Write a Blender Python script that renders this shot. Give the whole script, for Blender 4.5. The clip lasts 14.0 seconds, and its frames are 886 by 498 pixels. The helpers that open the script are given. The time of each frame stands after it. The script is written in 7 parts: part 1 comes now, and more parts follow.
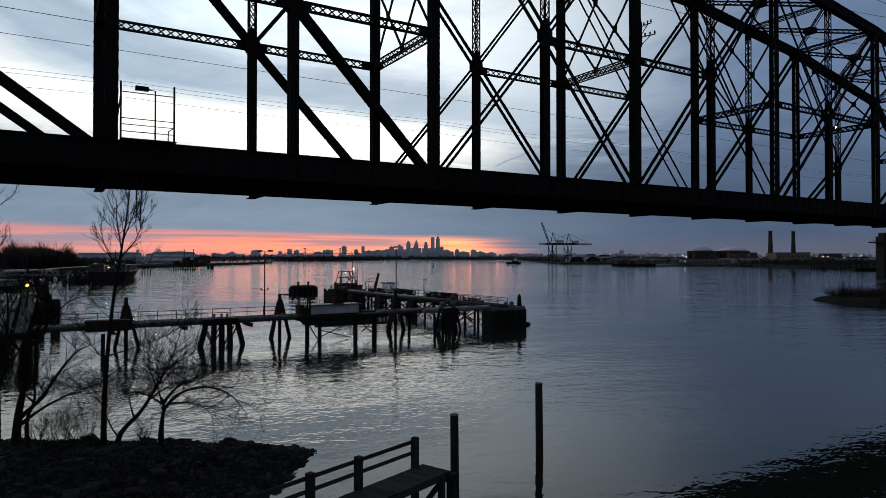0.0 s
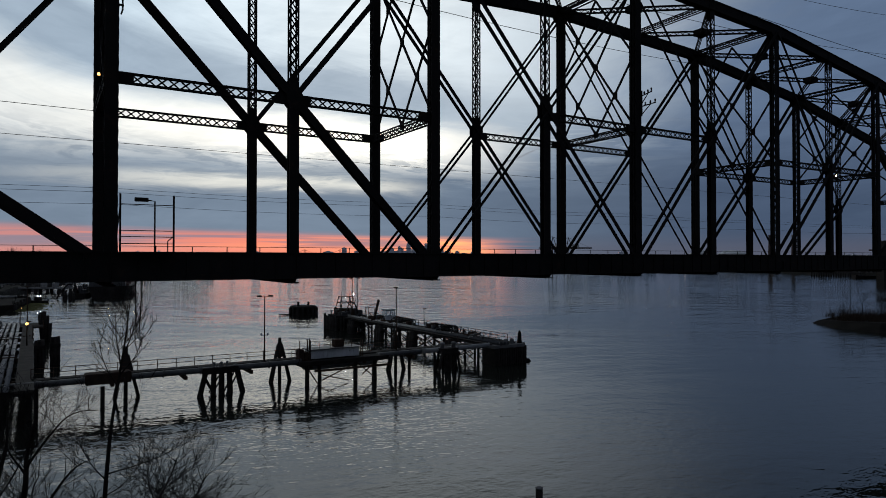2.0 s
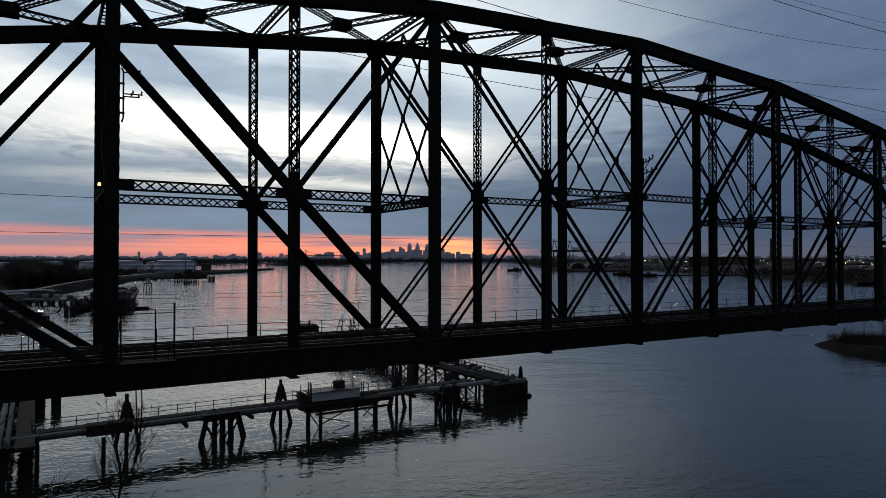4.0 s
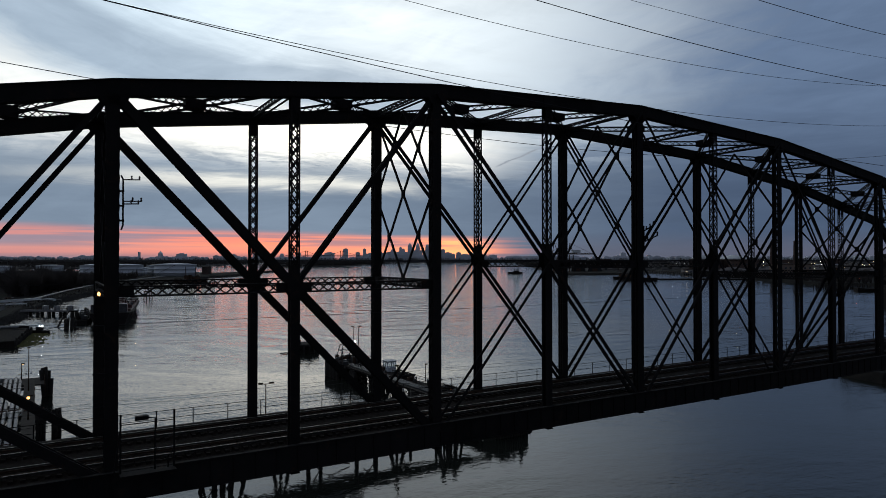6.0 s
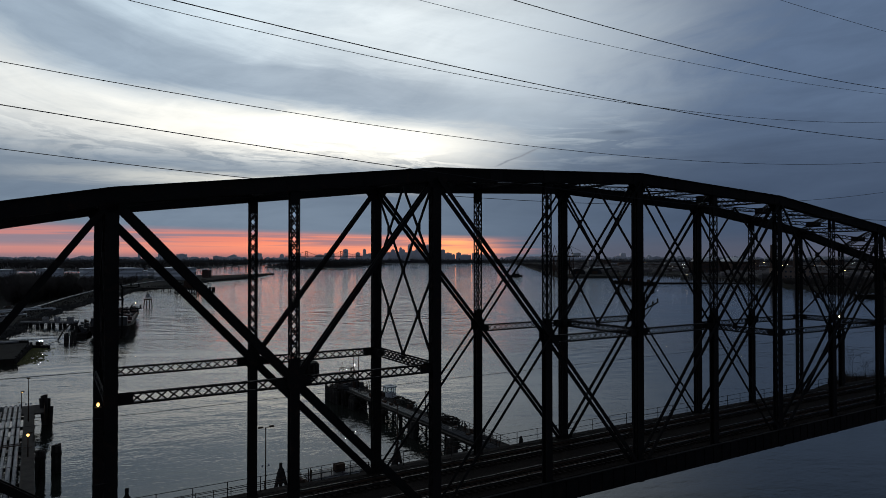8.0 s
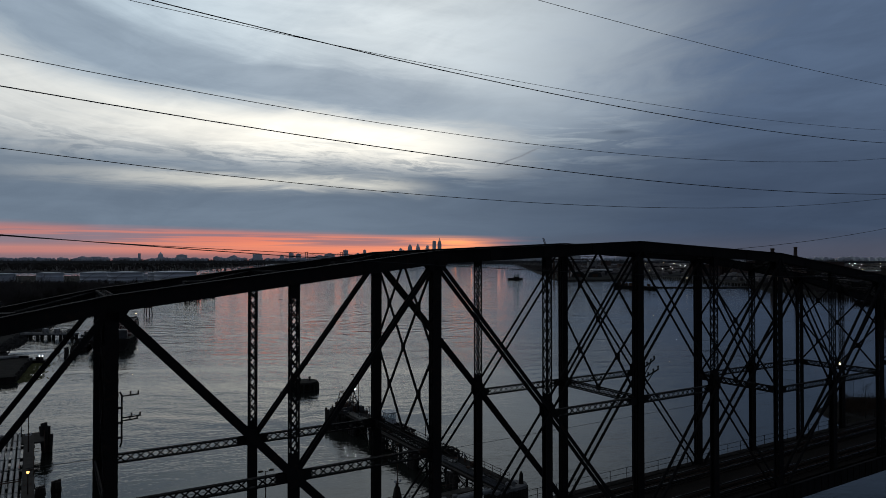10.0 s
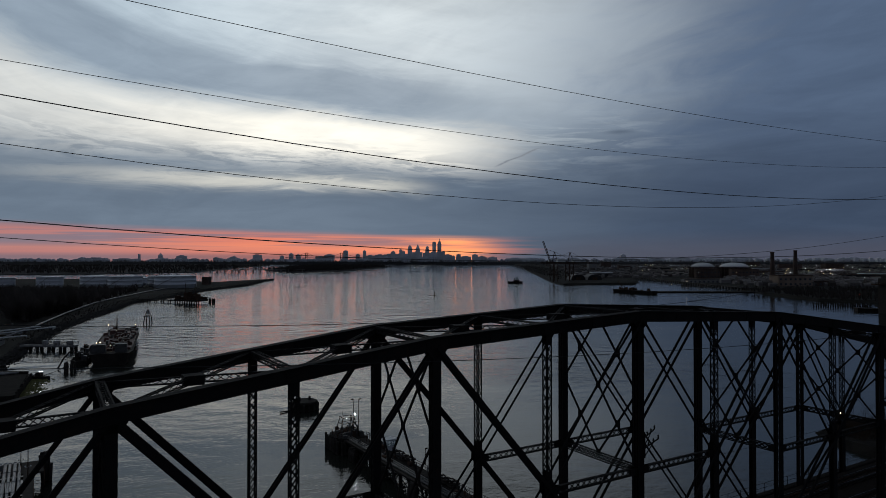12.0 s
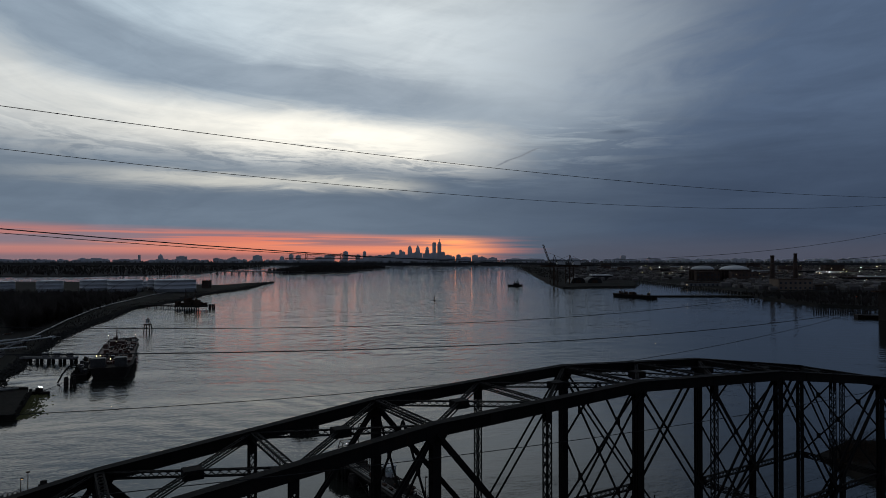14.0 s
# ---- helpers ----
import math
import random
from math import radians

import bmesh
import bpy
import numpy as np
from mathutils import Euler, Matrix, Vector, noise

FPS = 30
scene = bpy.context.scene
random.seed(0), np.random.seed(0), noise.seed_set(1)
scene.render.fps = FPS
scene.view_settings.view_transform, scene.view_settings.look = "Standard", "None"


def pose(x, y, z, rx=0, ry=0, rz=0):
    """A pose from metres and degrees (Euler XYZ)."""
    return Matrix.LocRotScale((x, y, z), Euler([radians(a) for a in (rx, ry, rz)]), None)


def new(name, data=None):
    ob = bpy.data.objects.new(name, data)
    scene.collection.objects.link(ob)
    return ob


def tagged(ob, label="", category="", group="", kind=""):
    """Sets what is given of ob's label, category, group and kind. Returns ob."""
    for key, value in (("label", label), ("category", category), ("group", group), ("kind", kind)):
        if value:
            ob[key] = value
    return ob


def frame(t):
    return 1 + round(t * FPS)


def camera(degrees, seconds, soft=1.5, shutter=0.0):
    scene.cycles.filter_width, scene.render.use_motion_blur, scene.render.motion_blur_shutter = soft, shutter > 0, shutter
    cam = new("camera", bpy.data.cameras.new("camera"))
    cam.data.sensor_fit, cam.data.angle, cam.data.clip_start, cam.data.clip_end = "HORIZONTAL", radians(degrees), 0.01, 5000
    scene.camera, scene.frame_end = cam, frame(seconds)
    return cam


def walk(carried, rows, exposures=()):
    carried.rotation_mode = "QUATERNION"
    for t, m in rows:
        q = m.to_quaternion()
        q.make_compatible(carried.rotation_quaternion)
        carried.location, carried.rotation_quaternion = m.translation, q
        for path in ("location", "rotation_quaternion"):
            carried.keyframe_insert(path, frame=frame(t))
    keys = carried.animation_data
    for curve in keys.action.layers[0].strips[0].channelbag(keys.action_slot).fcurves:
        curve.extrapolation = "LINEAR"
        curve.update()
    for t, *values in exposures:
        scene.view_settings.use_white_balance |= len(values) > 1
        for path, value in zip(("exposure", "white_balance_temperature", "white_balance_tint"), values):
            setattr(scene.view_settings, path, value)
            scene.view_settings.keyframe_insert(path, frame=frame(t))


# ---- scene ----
cam = camera(68.35, 14.0, soft=0.75)
EYE = 12.0  # height of the first eye above the river
# seconds, climb in metres, degrees up, degrees to the left
ROWS = [
    (0.0, 0.0, 0.78, 0.0), (0.5, 1.49, 0.79, 0.0), (1.0, 2.98, 0.81, 0.0), (1.5, 4.46, 0.83, 0.0),
    (2.0, 5.95, 0.84, 0.01), (2.5, 7.41, 0.84, 0.02), (3.0, 8.88, 0.84, 0.05), (5.5, 16.21, 0.80, 0.13),
    (6.0, 17.68, 0.79, 0.13), (6.5, 19.14, 0.775, 0.13), (7.0, 20.61, 0.77, 0.13), (7.5, 22.09, 0.76, 0.13),
    (8.0, 23.56, 0.755, 0.13), (10.5, 30.88, 0.75, 0.14), (11.0, 32.38, 0.75, 0.13), (11.5, 33.88, 0.75, 0.13),
    (12.0, 35.41, 0.75, 0.13), (12.5, 36.94, 0.75, 0.13), (13.0, 38.43, 0.748, 0.13), (13.5, 39.92, 0.742, 0.13),
    (14.0, 41.44, 0.735, 0.13),
]
walk(cam, [(t, pose(0, 0, EYE + z, 90 + up, 0, left)) for t, z, up, left in ROWS], exposures=[(0.0, 0.71), (1.0, 0.48), (1.5, 0.42), (3.0, 0.49), (6.5, 0.61), (8.0, 0.34), (10.5, 0.13), (14.0, 0.05)])

# ---- sky: an overcast dusk, the last red light low over the city ----
world = bpy.data.worlds.new("dusk_sky")
scene.world = world
world.use_nodes = True
wt = world.node_tree
wt.nodes.clear()


class Graph:
    """Short hand for node trees."""

    def __init__(self, tree):
        self.tree = tree

    def node(self, kind, **settings):
        n = self.tree.nodes.new(kind)
        for k, v in settings.items():
            if k == "operation":
                n.operation = v
            elif k == "data_type":
                n.data_type = v
            elif k == "blend_type":
                n.blend_type = v
        return n

    def put(self, socket, value):
        if hasattr(value, "is_output"):
            self.tree.links.new(value, socket)
        elif isinstance(value, (tuple, list)):
            socket.default_value = (*value, 1.0) if len(value) == 3 and len(socket.default_value) == 4 else value
        else:
            socket.default_value = value

    def math(self, op, a, b=0.0, c=0.0):
        n = self.node("ShaderNodeMath", operation=op)
        self.put(n.inputs[0], a), self.put(n.inputs[1], b), self.put(n.inputs[2], c)
        return n.outputs[0]

    def mix(self, f, a, b, blend="MIX"):
        n = self.node("ShaderNodeMix", data_type="RGBA", blend_type=blend)
        self.put(n.inputs[0], f), self.put(n.inputs[6], a), self.put(n.inputs[7], b)
        return n.outputs[2]

    def smooth(self, x, lo, hi):
        n = self.node("ShaderNodeMapRange")
        n.interpolation_type = "SMOOTHSTEP"
        self.put(n.inputs[0], x), self.put(n.inputs[1], lo), self.put(n.inputs[2], hi)
        return n.outputs[0]

    def noise(self, vec, scale, detail=4.0, rough=0.55, dist=0.0):
        n = self.node("ShaderNodeTexNoise")
        if vec is not None:
            self.put(n.inputs["Vector"], vec)
        n.inputs["Scale"].default_value, n.inputs["Detail"].default_value = scale, detail
        n.inputs["Roughness"].default_value, n.inputs["Distortion"].default_value = rough, dist
        return n.outputs[0]

    def xyz(self, x, y, z):
        n = self.node("ShaderNodeCombineXYZ")
        self.put(n.inputs[0], x), self.put(n.inputs[1], y), self.put(n.inputs[2], z)
        return n.outputs[0]

    def bell(self, x, mid, wide):
        """A smooth bump: 1 at mid, falling off over wide."""
        d = self.math("DIVIDE", self.math("SUBTRACT", x, mid), wide)
        return self.math("POWER", 2.718, self.math("MULTIPLY", self.math("MULTIPLY", d, d), -1.0))


g = Graph(wt)
coord = g.node("ShaderNodeTexCoord").outputs["Generated"]
sep = g.node("ShaderNodeSeparateXYZ")
g.put(sep.inputs[0], coord)
sx, sy, sz = sep.outputs
az = g.math("MULTIPLY", g.math("ARCTAN2", sx, sy), 57.2958)      # degrees to the right of the river's line
el = g.math("ABSOLUTE", g.math("MULTIPLY", g.math("ARCSINE", sz), 57.2958))
v_in = g.math("MINIMUM", el, 30.0)
right = g.math("MAXIMUM", g.math("ADD", g.math("SMOOTH_MIN", az, 10.0, 8.0), 9.0), 0.0)
left = g.math("MINIMUM", g.math("MAXIMUM", g.math("SUBTRACT", -9.0, az), 0.0), 32.0)
q0 = g.math("ADD", v_in, g.math("MULTIPLY", g.math("MULTIPLY", right, v_in), 0.0085))
q0 = g.math("SUBTRACT", q0, g.math("MULTIPLY", g.math("MULTIPLY", g.math("MULTIPLY", left, left), g.math("MAXIMUM", g.math("SUBTRACT", v_in, 8.0), 0.0)), 0.00065))      # height above the cloud's slanting grain
along = g.xyz(g.math("DIVIDE", az, 16.0), g.math("DIVIDE", q0, 5.0), 0.0)
wisp = g.xyz(g.math("DIVIDE", az, 11.0), g.math("DIVIDE", q0, 2.0), 5.0)
thin = g.xyz(g.math("DIVIDE", az, 6.0), g.math("DIVIDE", q0, 0.75), 2.0)
level = g.xyz(g.math("DIVIDE", az, 24.0), g.math("DIVIDE", el, 0.50), 9.0)
veil = g.xyz(g.math("DIVIDE", g.math("SUBTRACT", az, g.math("MULTIPLY", v_in, 0.9)), 7.0), g.math("DIVIDE", g.math("ADD", v_in, g.math("MULTIPLY", az, -0.12)), 3.0), 3.0)
n_soft = g.noise(along, 0.8, 2.0, 0.45, 0.3)
n_wisp = g.noise(wisp, 1.0, 7.0, 0.62, 0.7)
n_thin = g.noise(thin, 1.0, 6.0, 0.62, 0.8)
n_str = g.noise(level, 1.0, 4.0, 0.55, 0.2)
n_veil = g.noise(veil, 1.0, 7.0, 0.60, 0.6)
off = lambda n, k: g.math("MULTIPLY", g.math("SUBTRACT", n, 0.5), k)
q = g.math("ADD", q0, g.math("ADD", off(n_soft, 2.0), off(n_wisp, 2.6)))
# the pale part of the sky leans: its edge runs from high on the right down to the city
a_s = g.math("SUBTRACT", az, g.math("MULTIPLY", g.math("SUBTRACT", g.math("MINIMUM", v_in, 24.0), 14.0), 0.80))
a_s = g.math("ADD", a_s, g.math("ADD", off(n_veil, 15.0), off(n_wisp, 11.0)))
# overcast: slate low down, paler above, dim away to the right
west = g.smooth(g.math("ADD", az, off(n_veil, 16.0)), 28.0, -16.5)
low = g.mix(west, (0.038, 0.057, 0.096), (0.112, 0.149, 0.200))
high = g.mix(west, (0.068, 0.101, 0.164), (0.380, 0.462, 0.532))
sky = g.mix(g.smooth(q, 5.0, 17.0), low, high)
# pale light high over the river, a leaning wedge
wedge = g.math("MULTIPLY", g.smooth(a_s, 27.0, -14.0), g.smooth(g.math("ADD", q, off(n_veil, 3.0)), 8.0, 17.0))
wedge = g.math("MULTIPLY", wedge, g.smooth(g.math("ADD", az, g.math("MULTIPLY", v_in, 0.35)), -24.0, 6.0))
wedge = g.math("MULTIPLY", wedge, g.math("ADD", 0.64, g.math("MULTIPLY", n_veil, 0.58)))
sky = g.mix(g.math("MINIMUM", wedge, 0.95), sky, (0.52, 0.57, 0.60))
# a darker roll of cloud above the parting
roll = g.math("MULTIPLY", g.bell(g.math("ADD", q, off(n_thin, 1.0)), 14.6, 1.9), g.math("MULTIPLY", g.smooth(az, 12.0, -9.0), g.math("ADD", 0.45, g.math("MULTIPLY", n_wisp, 0.85))))
sky = g.mix(g.math("MINIMUM", roll, 0.62), sky, (0.135, 0.180, 0.245))
# the thin, bright parting in the cloud: a soft upper edge, streaks below
core = g.math("MULTIPLY", g.math("MULTIPLY", g.smooth(q, 13.3, 11.0), g.smooth(g.math("ADD", q, off(n_thin, 2.2)), 7.0, 9.7)), g.smooth(g.math("ADD", az, off(n_wisp, 10.0)), 11.0, -4.0))
core = g.math("MULTIPLY", core, g.math("ADD", 0.40, g.math("MULTIPLY", g.bell(az, -8.0, 17.0), 0.72)))
core = g.math("MULTIPLY", core, g.smooth(az, -95.0, -30.0))
core = g.math("MULTIPLY", core, g.math("ADD", 0.42, g.math("ADD", g.math("MULTIPLY", n_wisp, 0.55), g.math("MULTIPLY", n_thin, 0.60))))
sky = g.mix(g.math("MINIMUM", core, 1.0), sky, (0.82, 0.80, 0.73))
# second, thinner parting below it and slate wisps between
low_part = g.math("MULTIPLY", g.bell(g.math("ADD", q0, off(n_thin, 1.2)), 6.5, 0.62), g.math("MULTIPLY", g.smooth(az, 1.0, -7.0), g.smooth(az, -40.0, -16.0)))
sky = g.mix(g.math("MULTIPLY", low_part, g.math("ADD", 0.25, g.math("MULTIPLY", n_thin, 1.0))), sky, (0.62, 0.61, 0.55))
streak = g.smooth(g.math("ADD", g.math("MULTIPLY", n_wisp, 0.45), g.math("MULTIPLY", n_thin, 0.55)), 0.47, 0.57)
dark = g.math("MULTIPLY", streak, g.math("MULTIPLY", g.bell(q0, 8.0, 1.5), g.math("MULTIPLY", g.smooth(az, 12.0, -2.0), 0.80)))
sky = g.mix(dark, sky, (0.125, 0.163, 0.212))
# faint pale wisps at the wedge's foot, then a small dark lens of cloud and an old trail
lace = g.math("MULTIPLY", g.math("MULTIPLY", g.smooth(n_thin, 0.46, 0.66), g.bell(el, 10.2, 2.0)), g.bell(az, 10.0, 6.5))
sky = g.mix(g.math("MULTIPLY", lace, 0.50), sky, (0.34, 0.39, 0.43))
lens = g.math("MULTIPLY", g.bell(az, 15.1, 1.1), g.bell(g.math("ADD", el, off(n_thin, 0.25)), 10.55, 0.17))
sky = g.mix(g.math("MULTIPLY", lens, 0.55), sky, (0.055, 0.075, 0.11))
trail = g.bell(g.math("SUBTRACT", el, g.math("ADD", 7.95, g.math("MULTIPLY", g.math("SUBTRACT", az, 4.5), 0.40))), off(n_thin, 0.35), 0.075)
sky = g.mix(g.math("MULTIPLY", trail, g.math("MULTIPLY", g.smooth(az, 4.2, 5.0), g.smooth(az, 8.8, 7.6))), sky, (0.17, 0.19, 0.22))
# uneven density of the cloud everywhere
sky = g.mix(1.0, sky, g.mix(g.smooth(g.math("ADD", g.math("MULTIPLY", n_veil, 0.5), g.math("MULTIPLY", n_wisp, 0.5)), 0.30, 0.70), (1.08, 1.08, 1.08), (1.38, 1.36, 1.33)), "MULTIPLY")
# red strip under the cloud's edge
edge = g.math("ADD", 1.62, g.math("MULTIPLY", az, -0.024))
eb = g.math("ADD", el, off(n_str, 0.85))
band = g.math("MULTIPLY", g.smooth(eb, g.math("ADD", edge, 0.50), g.math("SUBTRACT", edge, 0.25)), g.smooth(g.math("ADD", az, off(n_str, 16.0)), 10.0, 0.0))
band = g.math("MULTIPLY", band, g.math("ADD", 0.52, g.math("MULTIPLY", g.smooth(az, -34.0, -10.0), 0.48)))
band = g.math("MULTIPLY", band, g.smooth(az, -90.0, -40.0))
glow_c = g.bell(az, 1.2, 2.8)
warm = g.mix(glow_c, (0.72, 0.205, 0.135), (1.75, 0.58, 0.17))
warm = g.mix(g.math("MULTIPLY", g.bell(az, -3.5, 8.0), 0.45), warm, (0.98, 0.33, 0.18))
warm = g.mix(g.math("MULTIPLY", g.bell(el, 0.95, 0.40), g.math("ADD", 0.35, g.math("MULTIPLY", glow_c, 0.5))), warm, (1.05, 0.33, 0.15))
warm = g.mix(g.math("MULTIPLY", g.smooth(el, 0.55, 0.05), g.math("SUBTRACT", 1.0, g.math("MULTIPLY", glow_c, 0.6))), warm, (0.32, 0.13, 0.12))
dull = g.math("MULTIPLY", g.smooth(n_str, 0.54, 0.42), g.math("MULTIPLY", g.smooth(el, 0.60, 1.25), 0.66))
warm = g.mix(dull, warm, (0.33, 0.150, 0.160))
stripes = g.math("ADD", 0.55, g.math("MULTIPLY", g.math("MAXIMUM", g.smooth(n_str, 0.44, 0.57), g.math("MULTIPLY", g.smooth(el, 1.3, 0.8), 0.85)), 0.47))
sky = g.mix(g.math("MULTIPLY", band, stripes), sky, warm)
# haze on the horizon, and the dim half of the sky behind and overhead
sky = g.mix(g.math("MULTIPLY", g.smooth(el, 2.6, 0.2), g.math("MULTIPLY", g.smooth(az, 2.0, 14.0), 0.55)), sky, (0.085, 0.080, 0.102))
rim = g.math("ADD", 19.0, g.math("SUBTRACT", g.math("MULTIPLY", g.smooth(az, -2.0, -14.0), 4.0), g.math("MULTIPLY", g.smooth(az, 12.0, 24.0), 1.0)))
over = g.mix(g.smooth(az, 11.0, -20.0), (0.020, 0.028, 0.043), (0.29, 0.33, 0.37))
sky = g.mix(g.smooth(el, rim, g.math("ADD", rim, 12.0)), sky, over)
sky = g.mix(g.smooth(g.math("ABSOLUTE", az), 48.0, 120.0), sky, (0.075, 0.092, 0.130))
bg = g.node("ShaderNodeBackground")
g.put(bg.inputs[0], sky)
bg.inputs[1].default_value = 1.0
g.tree.links.new(bg.outputs[0], g.node("ShaderNodeOutputWorld").inputs[0])


# ---- materials ----
def material(name, a, b, rough=0.7, metal=0.0, scale=1.0, fine=18.0, bump=0.3, coords="Object", spec=0.5, stain=None, stain_at=(0.55, 0.75), depth=0.02):
    """Two tones mixed by coarse and fine noise, optional stains, fine relief."""
    m = bpy.data.materials.new(name)
    m.use_nodes = True
    h = Graph(m.node_tree)
    b_node = m.node_tree.nodes["Principled BSDF"]
    vec = h.node("ShaderNodeTexCoord").outputs[coords]
    n1, n2 = h.noise(vec, scale, 5.0, 0.6, 0.3), h.noise(vec, fine, 3.0, 0.6)
    col = h.mix(h.smooth(h.math("ADD", h.math("MULTIPLY", n1, 0.7), h.math("MULTIPLY", n2, 0.3)), 0.36, 0.64), a, b)
    info = h.node("ShaderNodeObjectInfo").outputs["Random"]
    col = h.mix(0.35, col, h.mix(info, tuple(v * 0.7 for v in a), tuple(min(1, v * 1.25) for v in b)))
    if stain:
        col = h.mix(h.math("MULTIPLY", h.smooth(h.noise(vec, scale * 2.3, 6.0, 0.65, 1.0), *stain_at), 0.85), col, stain)
    h.put(b_node.inputs["Base Color"], col)
    h.put(b_node.inputs["Roughness"], h.math("ADD", rough - 0.1, h.math("MULTIPLY", n2, 0.2)))
    b_node.inputs["Metallic"].default_value = metal
    b_node.inputs["Specular IOR Level"].default_value = spec
    bp = h.node("ShaderNodeBump")
    bp.inputs["Strength"].default_value, bp.inputs["Distance"].default_value = bump, depth
    h.put(bp.inputs["Height"], n2)
    h.put(b_node.inputs["Normal"], bp.outputs[0])
    return m


def glow(name, colour, strength):
    m = bpy.data.materials.new(name)
    m.use_nodes = True
    b_node = m.node_tree.nodes["Principled BSDF"]
    b_node.inputs["Base Color"].default_value = (*colour, 1)
    b_node.inputs["Emission Color"].default_value = (*colour, 1)
    b_node.inputs["Emission Strength"].default_value = strength
    return m


STEEL = material("riveted_steel", (0.007, 0.007, 0.007), (0.015, 0.013, 0.0125), 0.85, 0.0, 0.5, 9.0, 0.4, stain=(0.034, 0.019, 0.012), spec=0.12)
RUST = material("rusted_steel", (0.035, 0.024, 0.020), (0.075, 0.045, 0.030), 0.85, 0.0, 1.0, 14.0, 0.5, spec=0.06)
RAIL = material("rail_steel", (0.055, 0.050, 0.046), (0.11, 0.10, 0.095), 0.36, 0.9, 2.0, 20.0, 0.1)
TIMBER = material("weathered_timber", (0.026, 0.023, 0.020), (0.060, 0.053, 0.046), 0.85, 0.0, 0.8, 12.0, 0.6, spec=0.06)
SLEEPER = material("oily_sleeper_timber", (0.009, 0.007, 0.006), (0.022, 0.017, 0.014), 0.85, 0.0, 0.8, 12.0, 0.6, spec=0.06)
TARRED = material("tarred_pile", (0.012, 0.011, 0.010), (0.035, 0.030, 0.026), 0.8, 0.0, 1.0, 10.0, 0.6, spec=0.06)
CONCRETE = material("grey_concrete", (0.12, 0.12, 0.115), (0.24, 0.23, 0.22), 0.85, 0.0, 0.5, 8.0, 0.4, stain=(0.06, 0.055, 0.05), spec=0.06)
BALLAST = material("ballast", (0.008, 0.006, 0.005), (0.020, 0.015, 0.012), 0.95, 0.0, 1.5, 25.0, 0.8, spec=0.06)
PIPE = material("grey_pipe", (0.15, 0.15, 0.15), (0.29, 0.28, 0.265), 0.5, 0.0, 0.7, 12.0, 0.15, stain=(0.10, 0.065, 0.045))
DARKPIPE = material("dark_grey_pipe", (0.028, 0.027, 0.026), (0.075, 0.073, 0.070), 0.55, 0.0, 0.7, 12.0, 0.15, stain=(0.05, 0.032, 0.022))
PAINT = material("white_paint", (0.45, 0.46, 0.46), (0.66, 0.66, 0.64), 0.55, 0.0, 0.6, 10.0, 0.1, stain=(0.25, 0.22, 0.19), stain_at=(0.6, 0.8))
TANKPAINT = material("tank_paint", (0.46, 0.48, 0.50), (0.62, 0.64, 0.66), 0.5, 0.0, 0.05, 0.6, 0.1)
DARKHULL = material("dark_hull", (0.012, 0.011, 0.011), (0.032, 0.027, 0.024), 0.8, 0.0, 0.3, 4.0, 0.2, spec=0.06)
REDDECK = material("red_deck", (0.050, 0.020, 0.016), (0.095, 0.045, 0.034), 0.7, 0.0, 0.5, 4.0, 0.2)
BARK = material("bark", (0.012, 0.010, 0.009), (0.030, 0.026, 0.022), 0.9, 0.0, 3.0, 30.0, 0.8, spec=0.06)
SOIL = material("dark_shore_soil", (0.010, 0.009, 0.008), (0.026, 0.023, 0.019), 0.95, 0.0, 0.35, 5.0, 0.9, depth=0.1, spec=0.06)
ROCK = material("shore_rock", (0.012, 0.0115, 0.011), (0.060, 0.057, 0.053), 0.85, 0.0, 1.2, 9.0, 0.7, depth=0.05, spec=0.06)
# bare wood for the farthest trees, distance haze put into its paler colour
WOOD_HAZED = material("hazed_bare_trees", (0.11, 0.105, 0.10), (0.19, 0.175, 0.16), 0.95, 0.0, 0.03, 0.5, 0.0, spec=0.06)
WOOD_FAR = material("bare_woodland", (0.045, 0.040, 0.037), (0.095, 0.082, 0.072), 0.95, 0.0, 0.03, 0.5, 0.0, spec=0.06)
WOODFLOOR = material("woodland_floor", (0.010, 0.011, 0.014), (0.021, 0.021, 0.023), 0.95, 0.0, 0.01, 0.3, 0.2, spec=0.05)
GRASS = material("winter_grass", (0.010, 0.010, 0.009), (0.028, 0.026, 0.022), 0.95, 0.0, 0.02, 0.6, 0.4, spec=0.05)
ASPHALT = material("asphalt", (0.020, 0.020, 0.021), (0.038, 0.038, 0.038), 0.9, 0.0, 0.05, 2.0, 0.3, spec=0.06)
BRICK = material("far_brick", (0.055, 0.040, 0.034), (0.12, 0.085, 0.070), 0.85, 0.0, 0.05, 1.0, 0.2, spec=0.06)
TANBRICK = material("tan_brick", (0.17, 0.125, 0.095), (0.27, 0.21, 0.165), 0.85, 0.0, 0.05, 1.0, 0.2, spec=0.06)
# skyline walls: base colour lifted to stand in for haze over the distance
HAZED_FACADE = material("hazed_tower_facade", (0.50, 0.52, 0.56), (0.66, 0.66, 0.68), 0.45, 0.0, 0.02, 0.2, 0.0)
PANE = material("dark_pane", (0.03, 0.033, 0.04), (0.07, 0.075, 0.085), 0.2, 0.0, 0.02, 0.2, 0.0)
LAMP_WARM = glow("warm_lamp", (1.0, 0.72, 0.36), 12.0)
LAMP_AMBER = glow("amber_lamp", (1.0, 0.50, 0.13), 3.0)
LAMP_WHITE = glow("white_lamp", (0.95, 0.97, 1.0), 20.0)
LIT_PANE = glow("lit_window", (1.0, 0.80, 0.55), 0.2)
